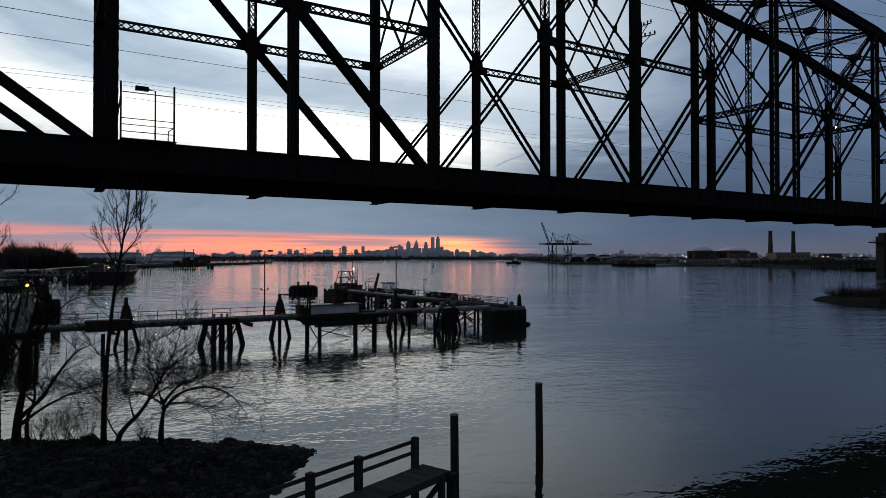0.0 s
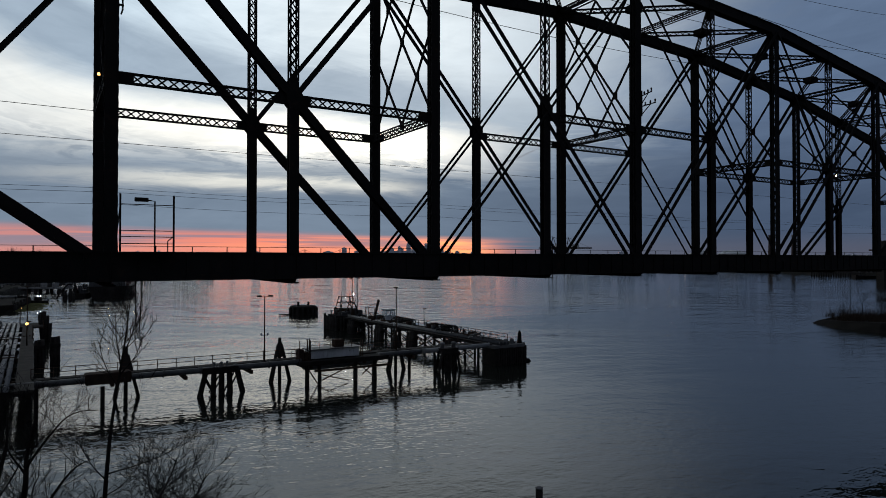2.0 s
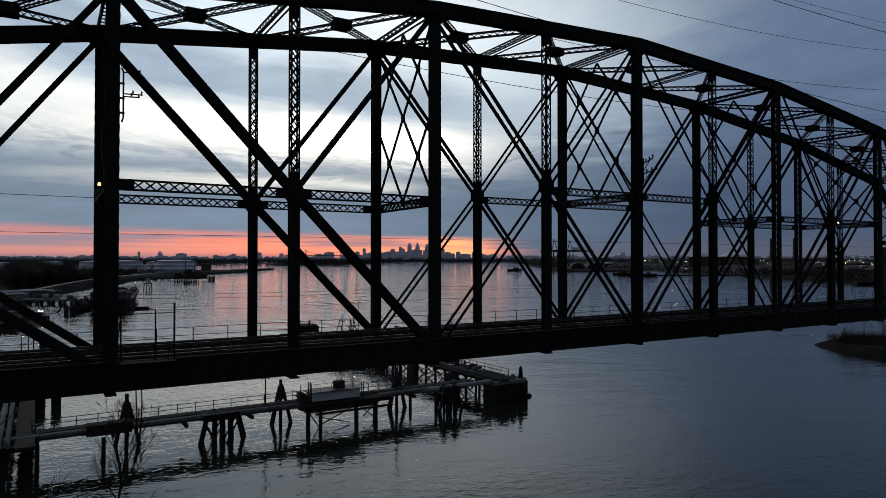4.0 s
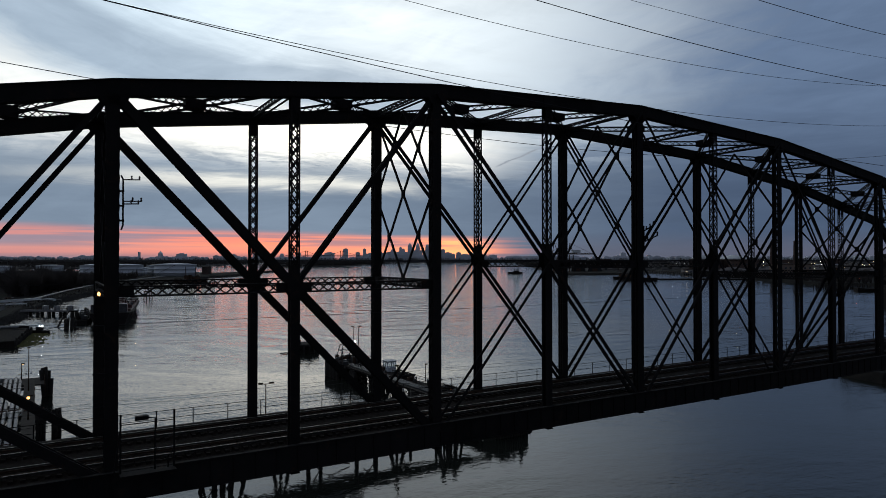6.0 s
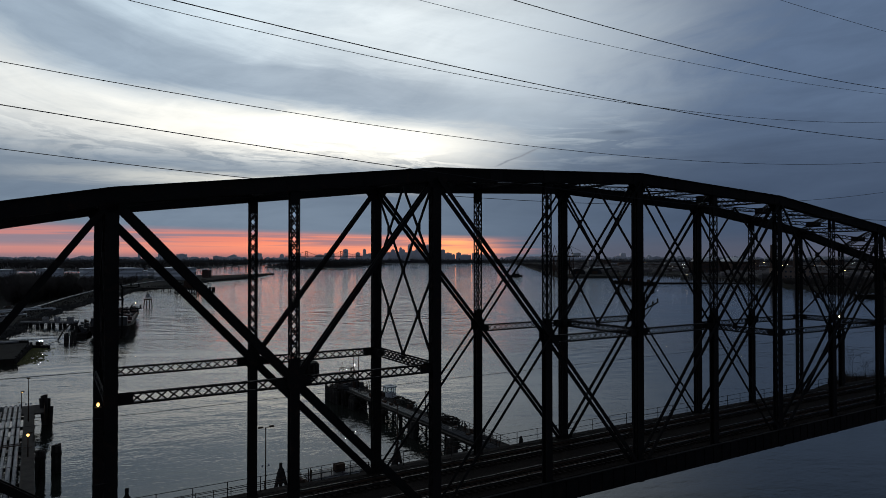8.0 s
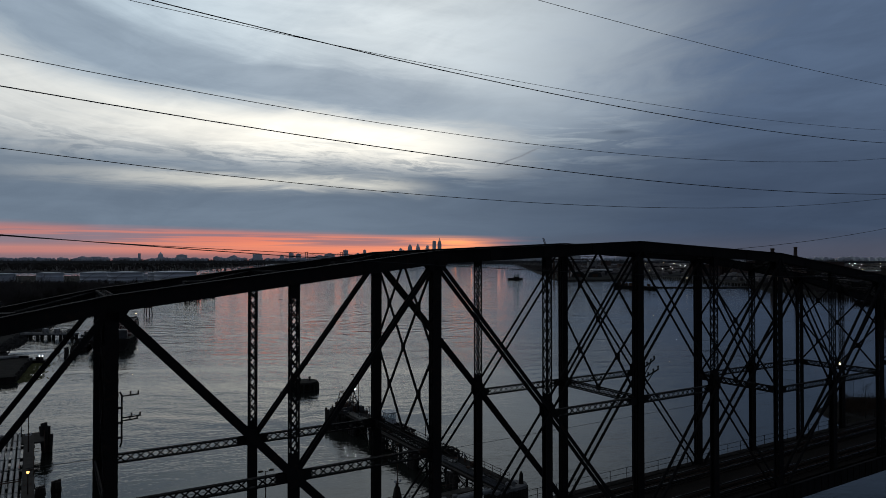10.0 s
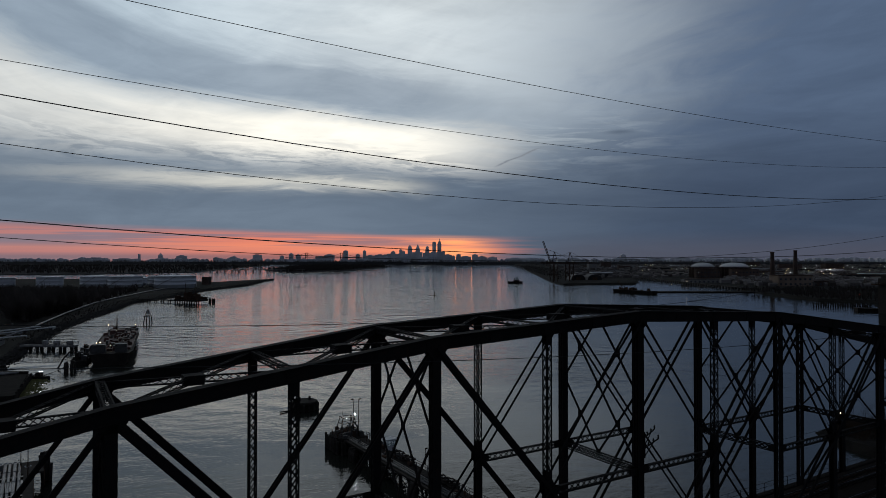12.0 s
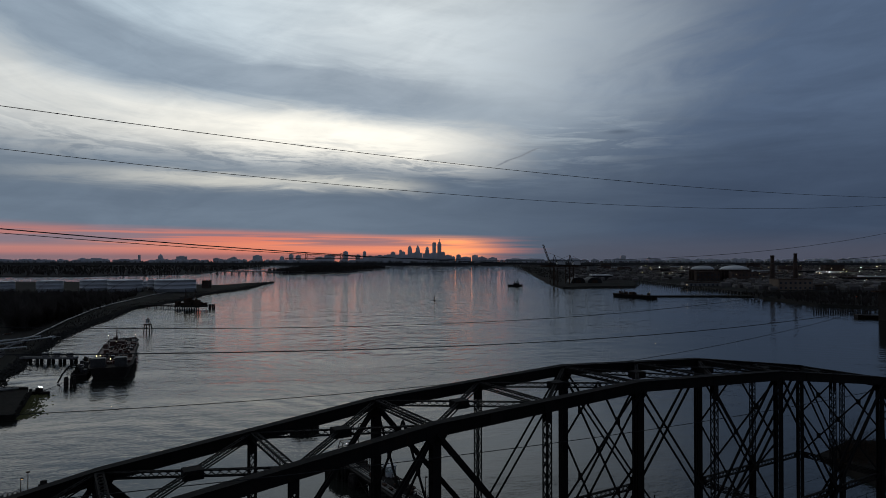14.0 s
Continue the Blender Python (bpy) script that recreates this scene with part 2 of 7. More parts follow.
LAMP_WORK = glow("work_lamp", (0.97, 0.98, 1.0), 150.0)
LAMP_RED = glow("red_lamp", (1.0, 0.12, 0.06), 6.0)

WATER = bpy.data.materials.new("river_water")
WATER.use_nodes = True
h = Graph(WATER.node_tree)
wb = WATER.node_tree.nodes["Principled BSDF"]
wb.inputs["Base Color"].default_value = (0.014, 0.016, 0.013, 1)
wb.inputs["IOR"].default_value = 1.32
wb.inputs["Specular IOR Level"].default_value = 0.48
pos = h.node("ShaderNodeNewGeometry").outputs["Position"]
ps = h.node("ShaderNodeSeparateXYZ")
h.put(ps.inputs[0], pos)


def flat_noise(at, scale, detail, rough, dist=0.0):
    n = h.noise(at, scale, detail, rough, dist)
    n.node.noise_dimensions = "2D"
    return n


px_, py_ = ps.outputs[0], ps.outputs[1]
# slicks: calm streaks drawn out by the stream, and broad patches ruffled by the wind
calm = h.smooth(flat_noise(h.xyz(h.math("MULTIPLY", px_, 0.30), py_, 0.0), 0.016, 6.0, 0.62, 1.6), 0.36, 0.56)
patch = h.smooth(flat_noise(h.xyz(h.math("MULTIPLY", px_, 0.55), py_, 0.0), 0.0075, 4.0, 0.60, 1.2), 0.34, 0.62)
wake_at = h.smooth(flat_noise(pos, 0.0055, 2.0, 0.5, 0.3), 0.42, 0.60)
wake_two = h.smooth(flat_noise(h.xyz(h.math("ADD", px_, 900.0), py_, 0.0), 0.006, 2.0, 0.5, 0.3), 0.44, 0.62)
bend = h.math("MULTIPLY", flat_noise(pos, 0.009, 2.0, 0.5, 0.2), 75.0)
lee = h.math("ADD", 0.17, h.math("ADD", h.math("MULTIPLY", h.smooth(py_, 36.0, 62.0), 0.19), h.math("MULTIPLY", h.smooth(py_, 90.0, 260.0), 0.34)))
cove = h.math("SUBTRACT", 1.0, h.math("MULTIPLY", h.smooth(h.math("SUBTRACT", px_, h.math("MULTIPLY", py_, 0.22)), -15.0, 75.0), h.math("MULTIPLY", h.smooth(py_, 180.0, 420.0), 0.60)))      # still water towards the east shore
reach = h.math("SUBTRACT", 1.0, h.math("ADD", h.math("MULTIPLY", h.smooth(py_, 600.0, 1500.0), 0.56), h.math("MULTIPLY", h.smooth(py_, 1300.0, 2500.0), 0.32)))      # the upper reach lies sheltered
chop = h.math("MULTIPLY", h.math("MULTIPLY", lee, h.math("MULTIPLY", reach, cove)), h.math("ADD", 0.26, h.math("ADD", h.math("MULTIPLY", calm, 0.40), h.math("MULTIPLY", patch, 0.40))))


open_water = h.math("ADD", 0.06, h.math("MULTIPLY", h.smooth(py_, 130.0, 330.0), 0.62))
broad = h.math("ADD", 0.13, h.math("MULTIPLY", h.smooth(py_, 50.0, 260.0), 0.15))
swell = h.math("ADD", 0.40, h.math("MULTIPLY", h.smooth(py_, 120.0, 420.0), 0.55))


def wave(dx, dy):
    """Height of the water at a point moved by (dx, dy)."""
    x, y = h.math("ADD", px_, dx), h.math("ADD", py_, dy)
    lean = h.math("SUBTRACT", y, h.math("MULTIPLY", x, 0.22))
    long_at = h.xyz(h.math("MULTIPLY", x, 0.74), lean, 0.0)
    wide_at = h.xyz(h.math("MULTIPLY", x, 0.50), lean, 0.0)
    w1 = flat_noise(long_at, 0.78, 2.0, 0.5, 0.5)      # metre ripples
    w2 = flat_noise(wide_at, 0.30, 2.0, 0.5, 0.3)      # four metre waves
    w4 = flat_noise(wide_at, 0.085, 2.0, 0.5, 0.3)     # long low swell
    w3 = flat_noise(long_at, 2.6, 1.0, 0.5, 0.3)       # fine chop
    up = h.math("ADD", h.math("MULTIPLY", w1, 0.135), h.math("ADD", h.math("MULTIPLY", w3, 0.048), h.math("ADD", h.math("MULTIPLY", w2, broad), h.math("MULTIPLY", w4, swell))))
    up = h.math("MULTIPLY", up, chop)
    # passing boats' old wakes, as long low crests
    one = h.math("SINE", h.math("MULTIPLY", h.math("ADD", h.math("ADD", y, h.math("MULTIPLY", x, 0.16)), bend), 0.58))
    two = h.math("SINE", h.math("MULTIPLY", h.math("SUBTRACT", h.math("ADD", y, bend), h.math("MULTIPLY", x, 0.45)), 0.75))
    train = h.math("ADD", h.math("MULTIPLY", h.math("MULTIPLY", one, wake_at), 0.105), h.math("MULTIPLY", h.math("MULTIPLY", two, wake_two), 0.072))
    return h.math("ADD", up, h.math("MULTIPLY", train, h.math("MULTIPLY", open_water, cove)))


STEP = 0.10
w_mid = wave(0.0, 0.0)
tilt = h.xyz(h.math("MULTIPLY", h.math("SUBTRACT", w_mid, wave(STEP, 0.0)), 1.0 / STEP), h.math("MULTIPLY", h.math("SUBTRACT", w_mid, wave(0.0, STEP)), 1.0 / STEP), 1.0)
unit = h.node("ShaderNodeVectorMath", operation="NORMALIZE")
h.put(unit.inputs[0], tilt)
h.put(wb.inputs["Normal"], unit.outputs[0])
h.put(wb.inputs["Roughness"], h.math("ADD", 0.02, h.math("MULTIPLY", chop, 0.05)))


# ---- building helpers ----
def link(name, bm, mat, parent=None, label=""):
    me = bpy.data.meshes.new(name)
    bm.to_mesh(me)
    bm.free()
    for m in (mat if isinstance(mat, (list, tuple)) else [mat]):
        me.materials.append(m)
    ob = new(name, me)
    if parent is not None:
        ob.parent = parent
    if label:
        ob["label"] = label
    return ob


part = link


def thing(name, label, category, at=(0, 0, 0), turn=0.0, group="", kind=""):
    ob = new(name)
    ob.matrix_world = pose(*at, 0, 0, turn)
    return tagged(ob, label, category, group, kind)


def box(bm, x0, x1, y0, y1, z0, z1, mi=0):
    v = [bm.verts.new((x, y, z)) for z in (z0, z1) for y in (y0, y1) for x in (x0, x1)]
    for f in ((0, 2, 3, 1), (4, 5, 7, 6), (0, 1, 5, 4), (2, 6, 7, 3), (0, 4, 6, 2), (1, 3, 7, 5)):
        bm.faces.new([v[i] for i in f]).material_index = mi


def bar(bm, p, q, w, h, up=(0, 0, 1), mi=0):
    """A square bar from p to q, w across and h deep."""
    p, q = Vector(p), Vector(q)
    d = (q - p).normalized()
    side = d.cross(Vector(up))
    if side.length < 1e-4:
        side = d.cross(Vector((0, 1, 0)))
    side.normalize()
    u = side.cross(d)
    v = [bm.verts.new(e + side * a * w / 2 + u * b * h / 2) for e in (p, q) for a, b in ((-1, -1), (1, -1), (1, 1), (-1, 1))]
    for f in ((0, 3, 2, 1), (4, 5, 6, 7), (0, 1, 5, 4), (1, 2, 6, 5), (2, 3, 7, 6), (3, 0, 4, 7)):
        bm.faces.new([v[i] for i in f]).material_index = mi


def tube(bm, points, radii, n=8, mi=0, cap=True, smooth=True):
    """A round tube along points."""
    points = [Vector(p) for p in points]
    radii = radii if isinstance(radii, (list, tuple)) else [radii] * len(points)
    rings, ref = [], None
    for i, p in enumerate(points):
        d = (points[min(i + 1, len(points) - 1)] - points[max(i - 1, 0)]).normalized()
        if ref is None:
            ref = d.cross(Vector((0, 0, 1)))
            if ref.length < 1e-3:
                ref = Vector((1, 0, 0))
        ref = (ref - d * ref.dot(d)).normalized()
        o = d.cross(ref)
        rings.append([bm.verts.new(p + (ref * math.cos(a) + o * math.sin(a)) * radii[i]) for a in (2 * math.pi * k / n for k in range(n))])
    for r, s in zip(rings, rings[1:]):
        for k in range(n):
            f = bm.faces.new((r[k], r[(k + 1) % n], s[(k + 1) % n], s[k]))
            f.smooth, f.material_index = smooth, mi
    if cap:
        bm.faces.new(rings[0][::-1]).material_index = mi
        bm.faces.new(rings[-1]).material_index = mi


def lathe(bm, x, y, profile, n=20, mi=0):
    """A turned shape round the upright through (x, y); profile: (radius, z) from the bottom."""
    rings = [[bm.verts.new((x + r * math.cos(2 * math.pi * k / n), y + r * math.sin(2 * math.pi * k / n), z)) for k in range(n)] for r, z in profile]
    for r, s in zip(rings, rings[1:]):
        for k in range(n):
            f = bm.faces.new((r[k], r[(k + 1) % n], s[(k + 1) % n], s[k]))
            f.smooth, f.material_index = n > 10, mi
    bm.faces.new(rings[0][::-1]).material_index = mi
    bm.faces.new(rings[-1]).material_index = mi


def slab(bm, outline, z0, z1, mi=0):
    """An upright prism on an outline of (x, y)."""
    lo, hi = [bm.verts.new((x, y, z0)) for x, y in outline], [bm.verts.new((x, y, z1)) for x, y in outline]
    n = len(outline)
    for k in range(n):
        bm.faces.new((lo[k], lo[(k + 1) % n], hi[(k + 1) % n], hi[k])).material_index = mi
    top = bm.faces.new(hi)
    top.material_index = mi
    bm.faces.new(lo[::-1]).material_index = mi


def lattice(bm, p, q, w, depth, up, flange=0.10, lace=0.06, faces=(0.0,), pitch=None, batten=0.0):
    """A laced member from p to q: flanges w apart along 'up', X lacing on the planes given (offsets across)."""
    p, q = Vector(p), Vector(q)
    d = q - p
    length = d.length
    d.normalize()
    side = d.cross(Vector(up)).normalized()
    u = side.cross(d)
    for s in (-1, 1):
        o = u * s * (w - flange) / 2
        bar(bm, p + o, q + o, depth, flange, u)
    n = max(2, round(length / (pitch or w)))
    for off in faces:
        for i in range(n):
            a, b = p + d * (length * i / n), p + d * (length * (i + 1) / n)
            for s in (-1, 1):
                bar(bm, a + side * off + u * s * w * 0.42, b + side * off - u * s * w * 0.42, 0.025, lace, u)
    if batten:
        for a, b in ((p, p + d * batten), (q - d * batten, q)):
            bar(bm, a, b, depth * 0.9, w, u)


def laced_box(bm, p, q, w, h, up, angle=0.10, lace=0.06, pitch=0.6, batten=0.5):
    """A box member of four corner angles with X lacing on its top and one side, and batten plates at the ends."""
    p, q = Vector(p), Vector(q)
    d = (q - p).normalized()
    length = (q - p).length
    side = d.cross(Vector(up)).normalized()
    u = side.cross(d)
    for a in (-1, 1):
        for b in (-1, 1):
            o = side * a * (w - angle) / 2 + u * b * (h - angle) / 2
            bar(bm, p + o, q + o, angle, angle, u)
    n = max(2, round(length / pitch))
    for i in range(n):
        e, f = p + d * (length * i / n), p + d * (length * (i + 1) / n)
        for k in (-1, 1):
            bar(bm, e + u * h * 0.46 - side * k * w * 0.42, f + u * h * 0.46 + side * k * w * 0.42, lace, 0.025, u)
            bar(bm, e - side * w * 0.46 - u * k * h * 0.42, f - side * w * 0.46 + u * k * h * 0.42, 0.025, lace, u)
    for e, f in ((p, p + d * batten), (q - d * batten, q)):
        bar(bm, e, f, w * 0.98, h * 0.98, u)


# ---- the railway bridge: one span of sixteen panels, arched top chords ----
PANEL, WIDE = 10.15, 9.62
bridge = thing("railway_truss_bridge", "long black riveted steel truss railway bridge with arched top chords", "bridge", (-18.03, 35.31, 0), 31.21)
# in the bridge's own axes: x along the span (panels from -4 to 12), y across (0 the near truss), z up
TOP = {-2: 34.9, 0: 38.9, 2: 41.4, 4: 42.35, 6: 41.4, 8: 38.9, 10: 34.9}
LOW = 17.25
JOINT = {-1: 24.8, 1: 27.9, 3: 29.5, 5: 29.5, 7: 27.9, 9: 24.8}


def top_at(s):
    a = math.floor(s / 2) * 2
    if s >= 10:
        return TOP[10]
    return TOP[a] + (TOP[a + 2] - TOP[a]) * (s - a) / 2


def bx(s):
    return s * PANEL


def member(name, pts_w_h, mat=STEEL):
    bm = bmesh.new()
    for p, q, w, d in pts_w_h:
        bar(bm, p, q, w, d, (0, 1, 0))
    return part(name, bm, mat, bridge)


for y, face in ((0.0, -1), (WIDE, 1)):
    # top chord: a box section with a wider cover plate and batten joints
    for s in range(-2, 10, 2):
        p, q = Vector((bx(s), y, TOP[s])), Vector((bx(s + 2), y, TOP[s + 2]))
        d = (q - p).normalized()
        up = Vector((0, 0, 1))
        bm = bmesh.new()
        bar(bm, p, q, 0.84, 0.60, (0, 1, 0))
        part("top_chord", bm, STEEL, bridge)
        for o, w in ((0.45, 0.88), (-0.44, 0.70)):
            bm = bmesh.new()
            bar(bm, p + up * o, q + up * o, 0.045, w, (0, 1, 0))
            part("cover_plate", bm, STEEL, bridge)
        for k in (0.25, 0.5, 0.75):
            c = p.lerp(q, k)
            bm = bmesh.new()
            bar(bm, c - d * 0.55, c + d * 0.55, 0.80, 0.68, (0, 1, 0))
            part("splice_plate", bm, STEEL, bridge)
    # inclined end posts
    for s0, s1 in ((-4, -2), (12, 10)):
        member("end_post", [((bx(s0), y, LOW), (bx(s1), y, TOP[s1]), 0.9, 0.62)])
    # bottom chord
    for s in range(-4, 12, 2):
        bm = bmesh.new()
        for o in (-0.24, 0.24):
            bar(bm, (bx(s), y + o, LOW + 0.1), (bx(s + 2), y + o, LOW + 0.1), 0.75, 0.09, (0, 1, 0))
        part("bottom_chord", bm, STEEL, bridge)
    for s in range(-3, 12):
        if s % 2 == 0:
            # main post: two channels with double lacing between them
            bm = bmesh.new()
            z1 = TOP[s] - 0.35
            for o in (-0.28, 0.28):
                bar(bm, (bx(s), y + o, LOW - 0.5), (bx(s), y + o, z1), 0.66, 0.10, (0, 1, 0))
            for o in (-0.30, 0.30):
                bar(bm, (bx(s) + o, y, LOW - 0.5), (bx(s) + o, y, z1), 0.04, 0.17, (0, 1, 0))
                n = round((z1 - LOW) / 0.75)
                for i in range(n):
                    za, zb = LOW + (z1 - LOW) * i / n, LOW + (z1 - LOW) * (i + 1) / n
                    bar(bm, (bx(s) + o, y - 0.26, za), (bx(s) + o, y + 0.26, zb), 0.025, 0.11, (1, 0, 0))
                    bar(bm, (bx(s) + o, y + 0.26, za), (bx(s) + o, y - 0.26, zb), 0.025, 0.11, (1, 0, 0))
            part("post", bm, STEEL, bridge)
            # gusset plates at the top
            bm = bmesh.new()
            for o in (-0.33, 0.33):
                v = [(bx(s) + a, y + o, TOP[s] + b) for a, b in ((-0.85, 0.25), (0.85, 0.25), (0.85, -0.40), (0.45, -0.95), (-0.45, -0.95), (-0.85, -0.40))]
                a = [bm.verts.new(c) for c in v]
                b = [bm.verts.new((c[0], c[1] + 0.03, c[2])) for c in v]
                bm.faces.new(a), bm.faces.new(b[::-1])
                for k in range(6):
                    bm.faces.new((a[k], a[(k + 1) % 6], b[(k + 1) % 6], b[k]))
            part("gusset_plate", bm, STEEL, bridge)
        else:
            zj = JOINT.get(s, LOW + 8.8)
            bm = bmesh.new()
            for o in (-0.24, 0.24):
                bar(bm, (bx(s), y + o, LOW - 0.4), (bx(s), y + o, zj), 0.60, 0.09, (0, 1, 0))
            bar(bm, (bx(s), y, LOW - 0.4), (bx(s), y, zj), 0.06, 0.42, (0, 1, 0))
            part("hanger_post", bm, STEEL, bridge)
            if s in JOINT:
                bm = bmesh.new()
                for o in (-0.22, 0.22):
                    lattice(bm, (bx(s), y + o, zj + 0.4), (bx(s), y + o, top_at(s) - 0.4), 0.60, 0.05, (1, 0, 0), 0.10, 0.075, (0.0,), 0.78, 0.9)
                for o in (-0.27, 0.27):
                    n = round((top_at(s) - zj) / 0.78)
                    for i in range(n):
                        za, zb = zj + (top_at(s) - zj - 0.4) * i / n, zj + (top_at(s) - zj - 0.4) * (i + 1) / n
                        k = 1 if i % 2 else -1
                        bar(bm, (bx(s) + o, y - 0.2 * k, za), (bx(s) + o, y + 0.2 * k, zb), 0.025, 0.07, (1, 0, 0))
                part("laced_post", bm, STEEL, bridge)
                bm = bmesh.new()
                for o in (-0.31, 0.31):
                    a = [bm.verts.new((bx(s) + 0.56 * math.cos(k * math.pi / 4 + 0.39), y + o, zj + 0.72 * math.sin(k * math.pi / 4 + 0.39))) for k in range(8)]
                    b = [bm.verts.new((v.co.x, v.co.y + 0.03, v.co.z)) for v in a]
                    bm.faces.new(a), bm.faces.new(b[::-1])
                    for k in range(8):
                        bm.faces.new((a[k], a[(k + 1) % 8], b[(k + 1) % 8], b[k]))
                part("joint_plate", bm, STEEL, bridge)
    # diagonals: (from panel, top or bottom) through the sub-joint to (panel, top or bottom)
    pt = lambda s, lvl: (bx(s), y, {"t": TOP.get(s, 0) - 0.2, "b": LOW + 0.2, "j": JOINT.get(s, 0)}[lvl])

    def pair(name, p, q, gap, w, d):
        o = Vector((0, gap / 2, 0))
        member(name, [(Vector(p) + o, Vector(q) + o, w, d), (Vector(p) - o, Vector(q) - o, w, d)])

    def solid(name, p, q, w):
        bm = bmesh.new()
        for o in (-0.24, 0.24):
            bar(bm, Vector(p) + Vector((0, o, 0)), Vector(q) + Vector((0, o, 0)), w, 0.09, (0, 1, 0))
        bar(bm, p, q, 0.06, 0.42, (0, 1, 0))
        part(name, bm, STEEL, bridge)

    for a, b, c in ((8, 7, 6), (10, 9, 8)):
        pair("main_diagonal", pt(a, "t"), pt(b, "j"), 0.86, 0.36, 0.10)
        pair("main_diagonal", pt(b, "j"), pt(c, "b"), 0.86, 0.36, 0.10)
        pair("sub_diagonal", pt(b, "j"), pt(c, "t"), 0.86, 0.22, 0.09)
    for a, b, c in ((-2, -1, 0), (0, 1, 2)):
        solid("main_diagonal", pt(a, "t"), pt(b, "j"), 0.52)
        solid("main_diagonal", pt(b, "j"), pt(c, "b"), 0.52)
        pair("sub_diagonal", pt(b, "j"), pt(c, "t"), 0.34, 0.30, 0.09)
    for a, b, c in ((2, 3, 4), (6, 5, 4)):
        pair("main_diagonal", pt(a, "t"), pt(b, "j"), 0.82, 0.28, 0.10)
        pair("main_diagonal", pt(b, "j"), pt(c, "b"), 0.82, 0.28, 0.10)
        pair("counter_diagonal", pt(a, "b"), pt(b, "j"), 1.05, 0.19, 0.06)
        pair("counter_diagonal", pt(b, "j"), pt(c, "t"), 1.05, 0.19, 0.06)
    # level laced struts at the height of the sub-joints
    for a, b, z in ((0, 2, 27.85), (3, 5, 29.15), (6, 8, 27.85)):
        for s in range(a, b):
            bm = bmesh.new()
            lattice(bm, (bx(s) + 0.35, y, z), (bx(s + 1) - 0.35, y, z), 0.62, 0.34, (0, 0, 1), 0.09, 0.085, (0.0,), 0.62, 0.75)
            part("laced_strut", bm, STEEL, bridge)

# cross struts and sway frames between the trusses
MID = {-2: 26.1, 0: 27.85, 2: 27.85, 4: 29.15, 6: 27.85, 8: 27.85, 10: 26.1}
for s, z in MID.items():
    bm = bmesh.new()
    for o in (-0.25, 0.25):
        lattice(bm, (bx(s) + o, 0.35, z), (bx(s) + o, WIDE - 0.35, z), 0.62, 0.10, (0, 0, 1), 0.09, 0.08, (0.0,), 0.66, 0.6)
    part("cross_strut", bm, STEEL, bridge)
    bm = bmesh.new()
    laced_box(bm, (bx(s), 0.3, TOP[s] + 0.1), (bx(s), WIDE - 0.3, TOP[s] + 0.1), 0.60, 0.55, (0, 0, 1), 0.11, 0.075, 0.72)
    part("top_strut", bm, STEEL, bridge)
    zt, zb = TOP[s] - 0.4, z + 0.3
    q1, q3, zm = WIDE * 0.25, WIDE * 0.75, (zt + zb) / 2
    mids = [(q1, zt - (zt - zb) * 0.25), (q3, zt - (zt - zb) * 0.25), (WIDE / 2, zm), (q1, zb + (zt - zb) * 0.25), (q3, zb + (zt - zb) * 0.25), (WIDE / 2, zb)]
    rods = [((0.2, zt), (WIDE - 0.2, zb)), ((WIDE - 0.2, zt), (0.2, zb)), ((WIDE / 2, zt), (0.2, zm)), ((WIDE / 2, zt), (WIDE - 0.2, zm)), ((0.2, zm), (WIDE / 2, zb)), ((WIDE - 0.2, zm), (WIDE / 2, zb))]
    for (ya, za), (yb, zb2) in rods:
        bm = bmesh.new()
        bar(bm, (bx(s), ya, za), (bx(s), yb, zb2), 0.16, 0.12, (1, 0, 0))
        part("sway_rod", bm, STEEL, bridge)
    for ya, za in mids:
        bm = bmesh.new()
        box(bm, bx(s) - 0.05, bx(s) + 0.05, ya - 0.24, ya + 0.24, za - 0.32, za + 0.32)
        part("sway_plate", bm, STEEL, bridge)
for s in range(-1, 10, 2):
    bm = bmesh.new()
    zz = top_at(s) + 0.1
    laced_box(bm, (bx(s), 0.3, zz), (bx(s), WIDE - 0.3, zz), 0.52, 0.5, (0, 0, 1), 0.09, 0.065, 0.68)
    part("top_strut", bm, STEEL, bridge)
# top lateral bracing: a laced X in every panel, with a plate at the crossing
for s in range(-2, 10):
    za, zb = top_at(s) + 0.05, top_at(s + 1) + 0.05
    for (ya, yb) in ((0.35, WIDE - 0.35), (WIDE - 0.35, 0.35)):
        bm = bmesh.new()
        laced_box(bm, (bx(s) + 0.3, ya, za), (bx(s + 1) - 0.3, yb, zb), 0.34, 0.46, (0, 0, 1), 0.075, 0.055, 0.62, 0.4)
        part("lateral_brace", bm, STEEL, bridge)
    bm = bmesh.new()
    c = Vector((bx(s + 0.5), WIDE / 2, (za + zb) / 2))
    box(bm, c.x - 0.62, c.x + 0.62, c.y - 0.55, c.y + 0.55, c.z - 0.31, c.z + 0.31)
    part("crossing_plate", bm, STEEL, bridge)

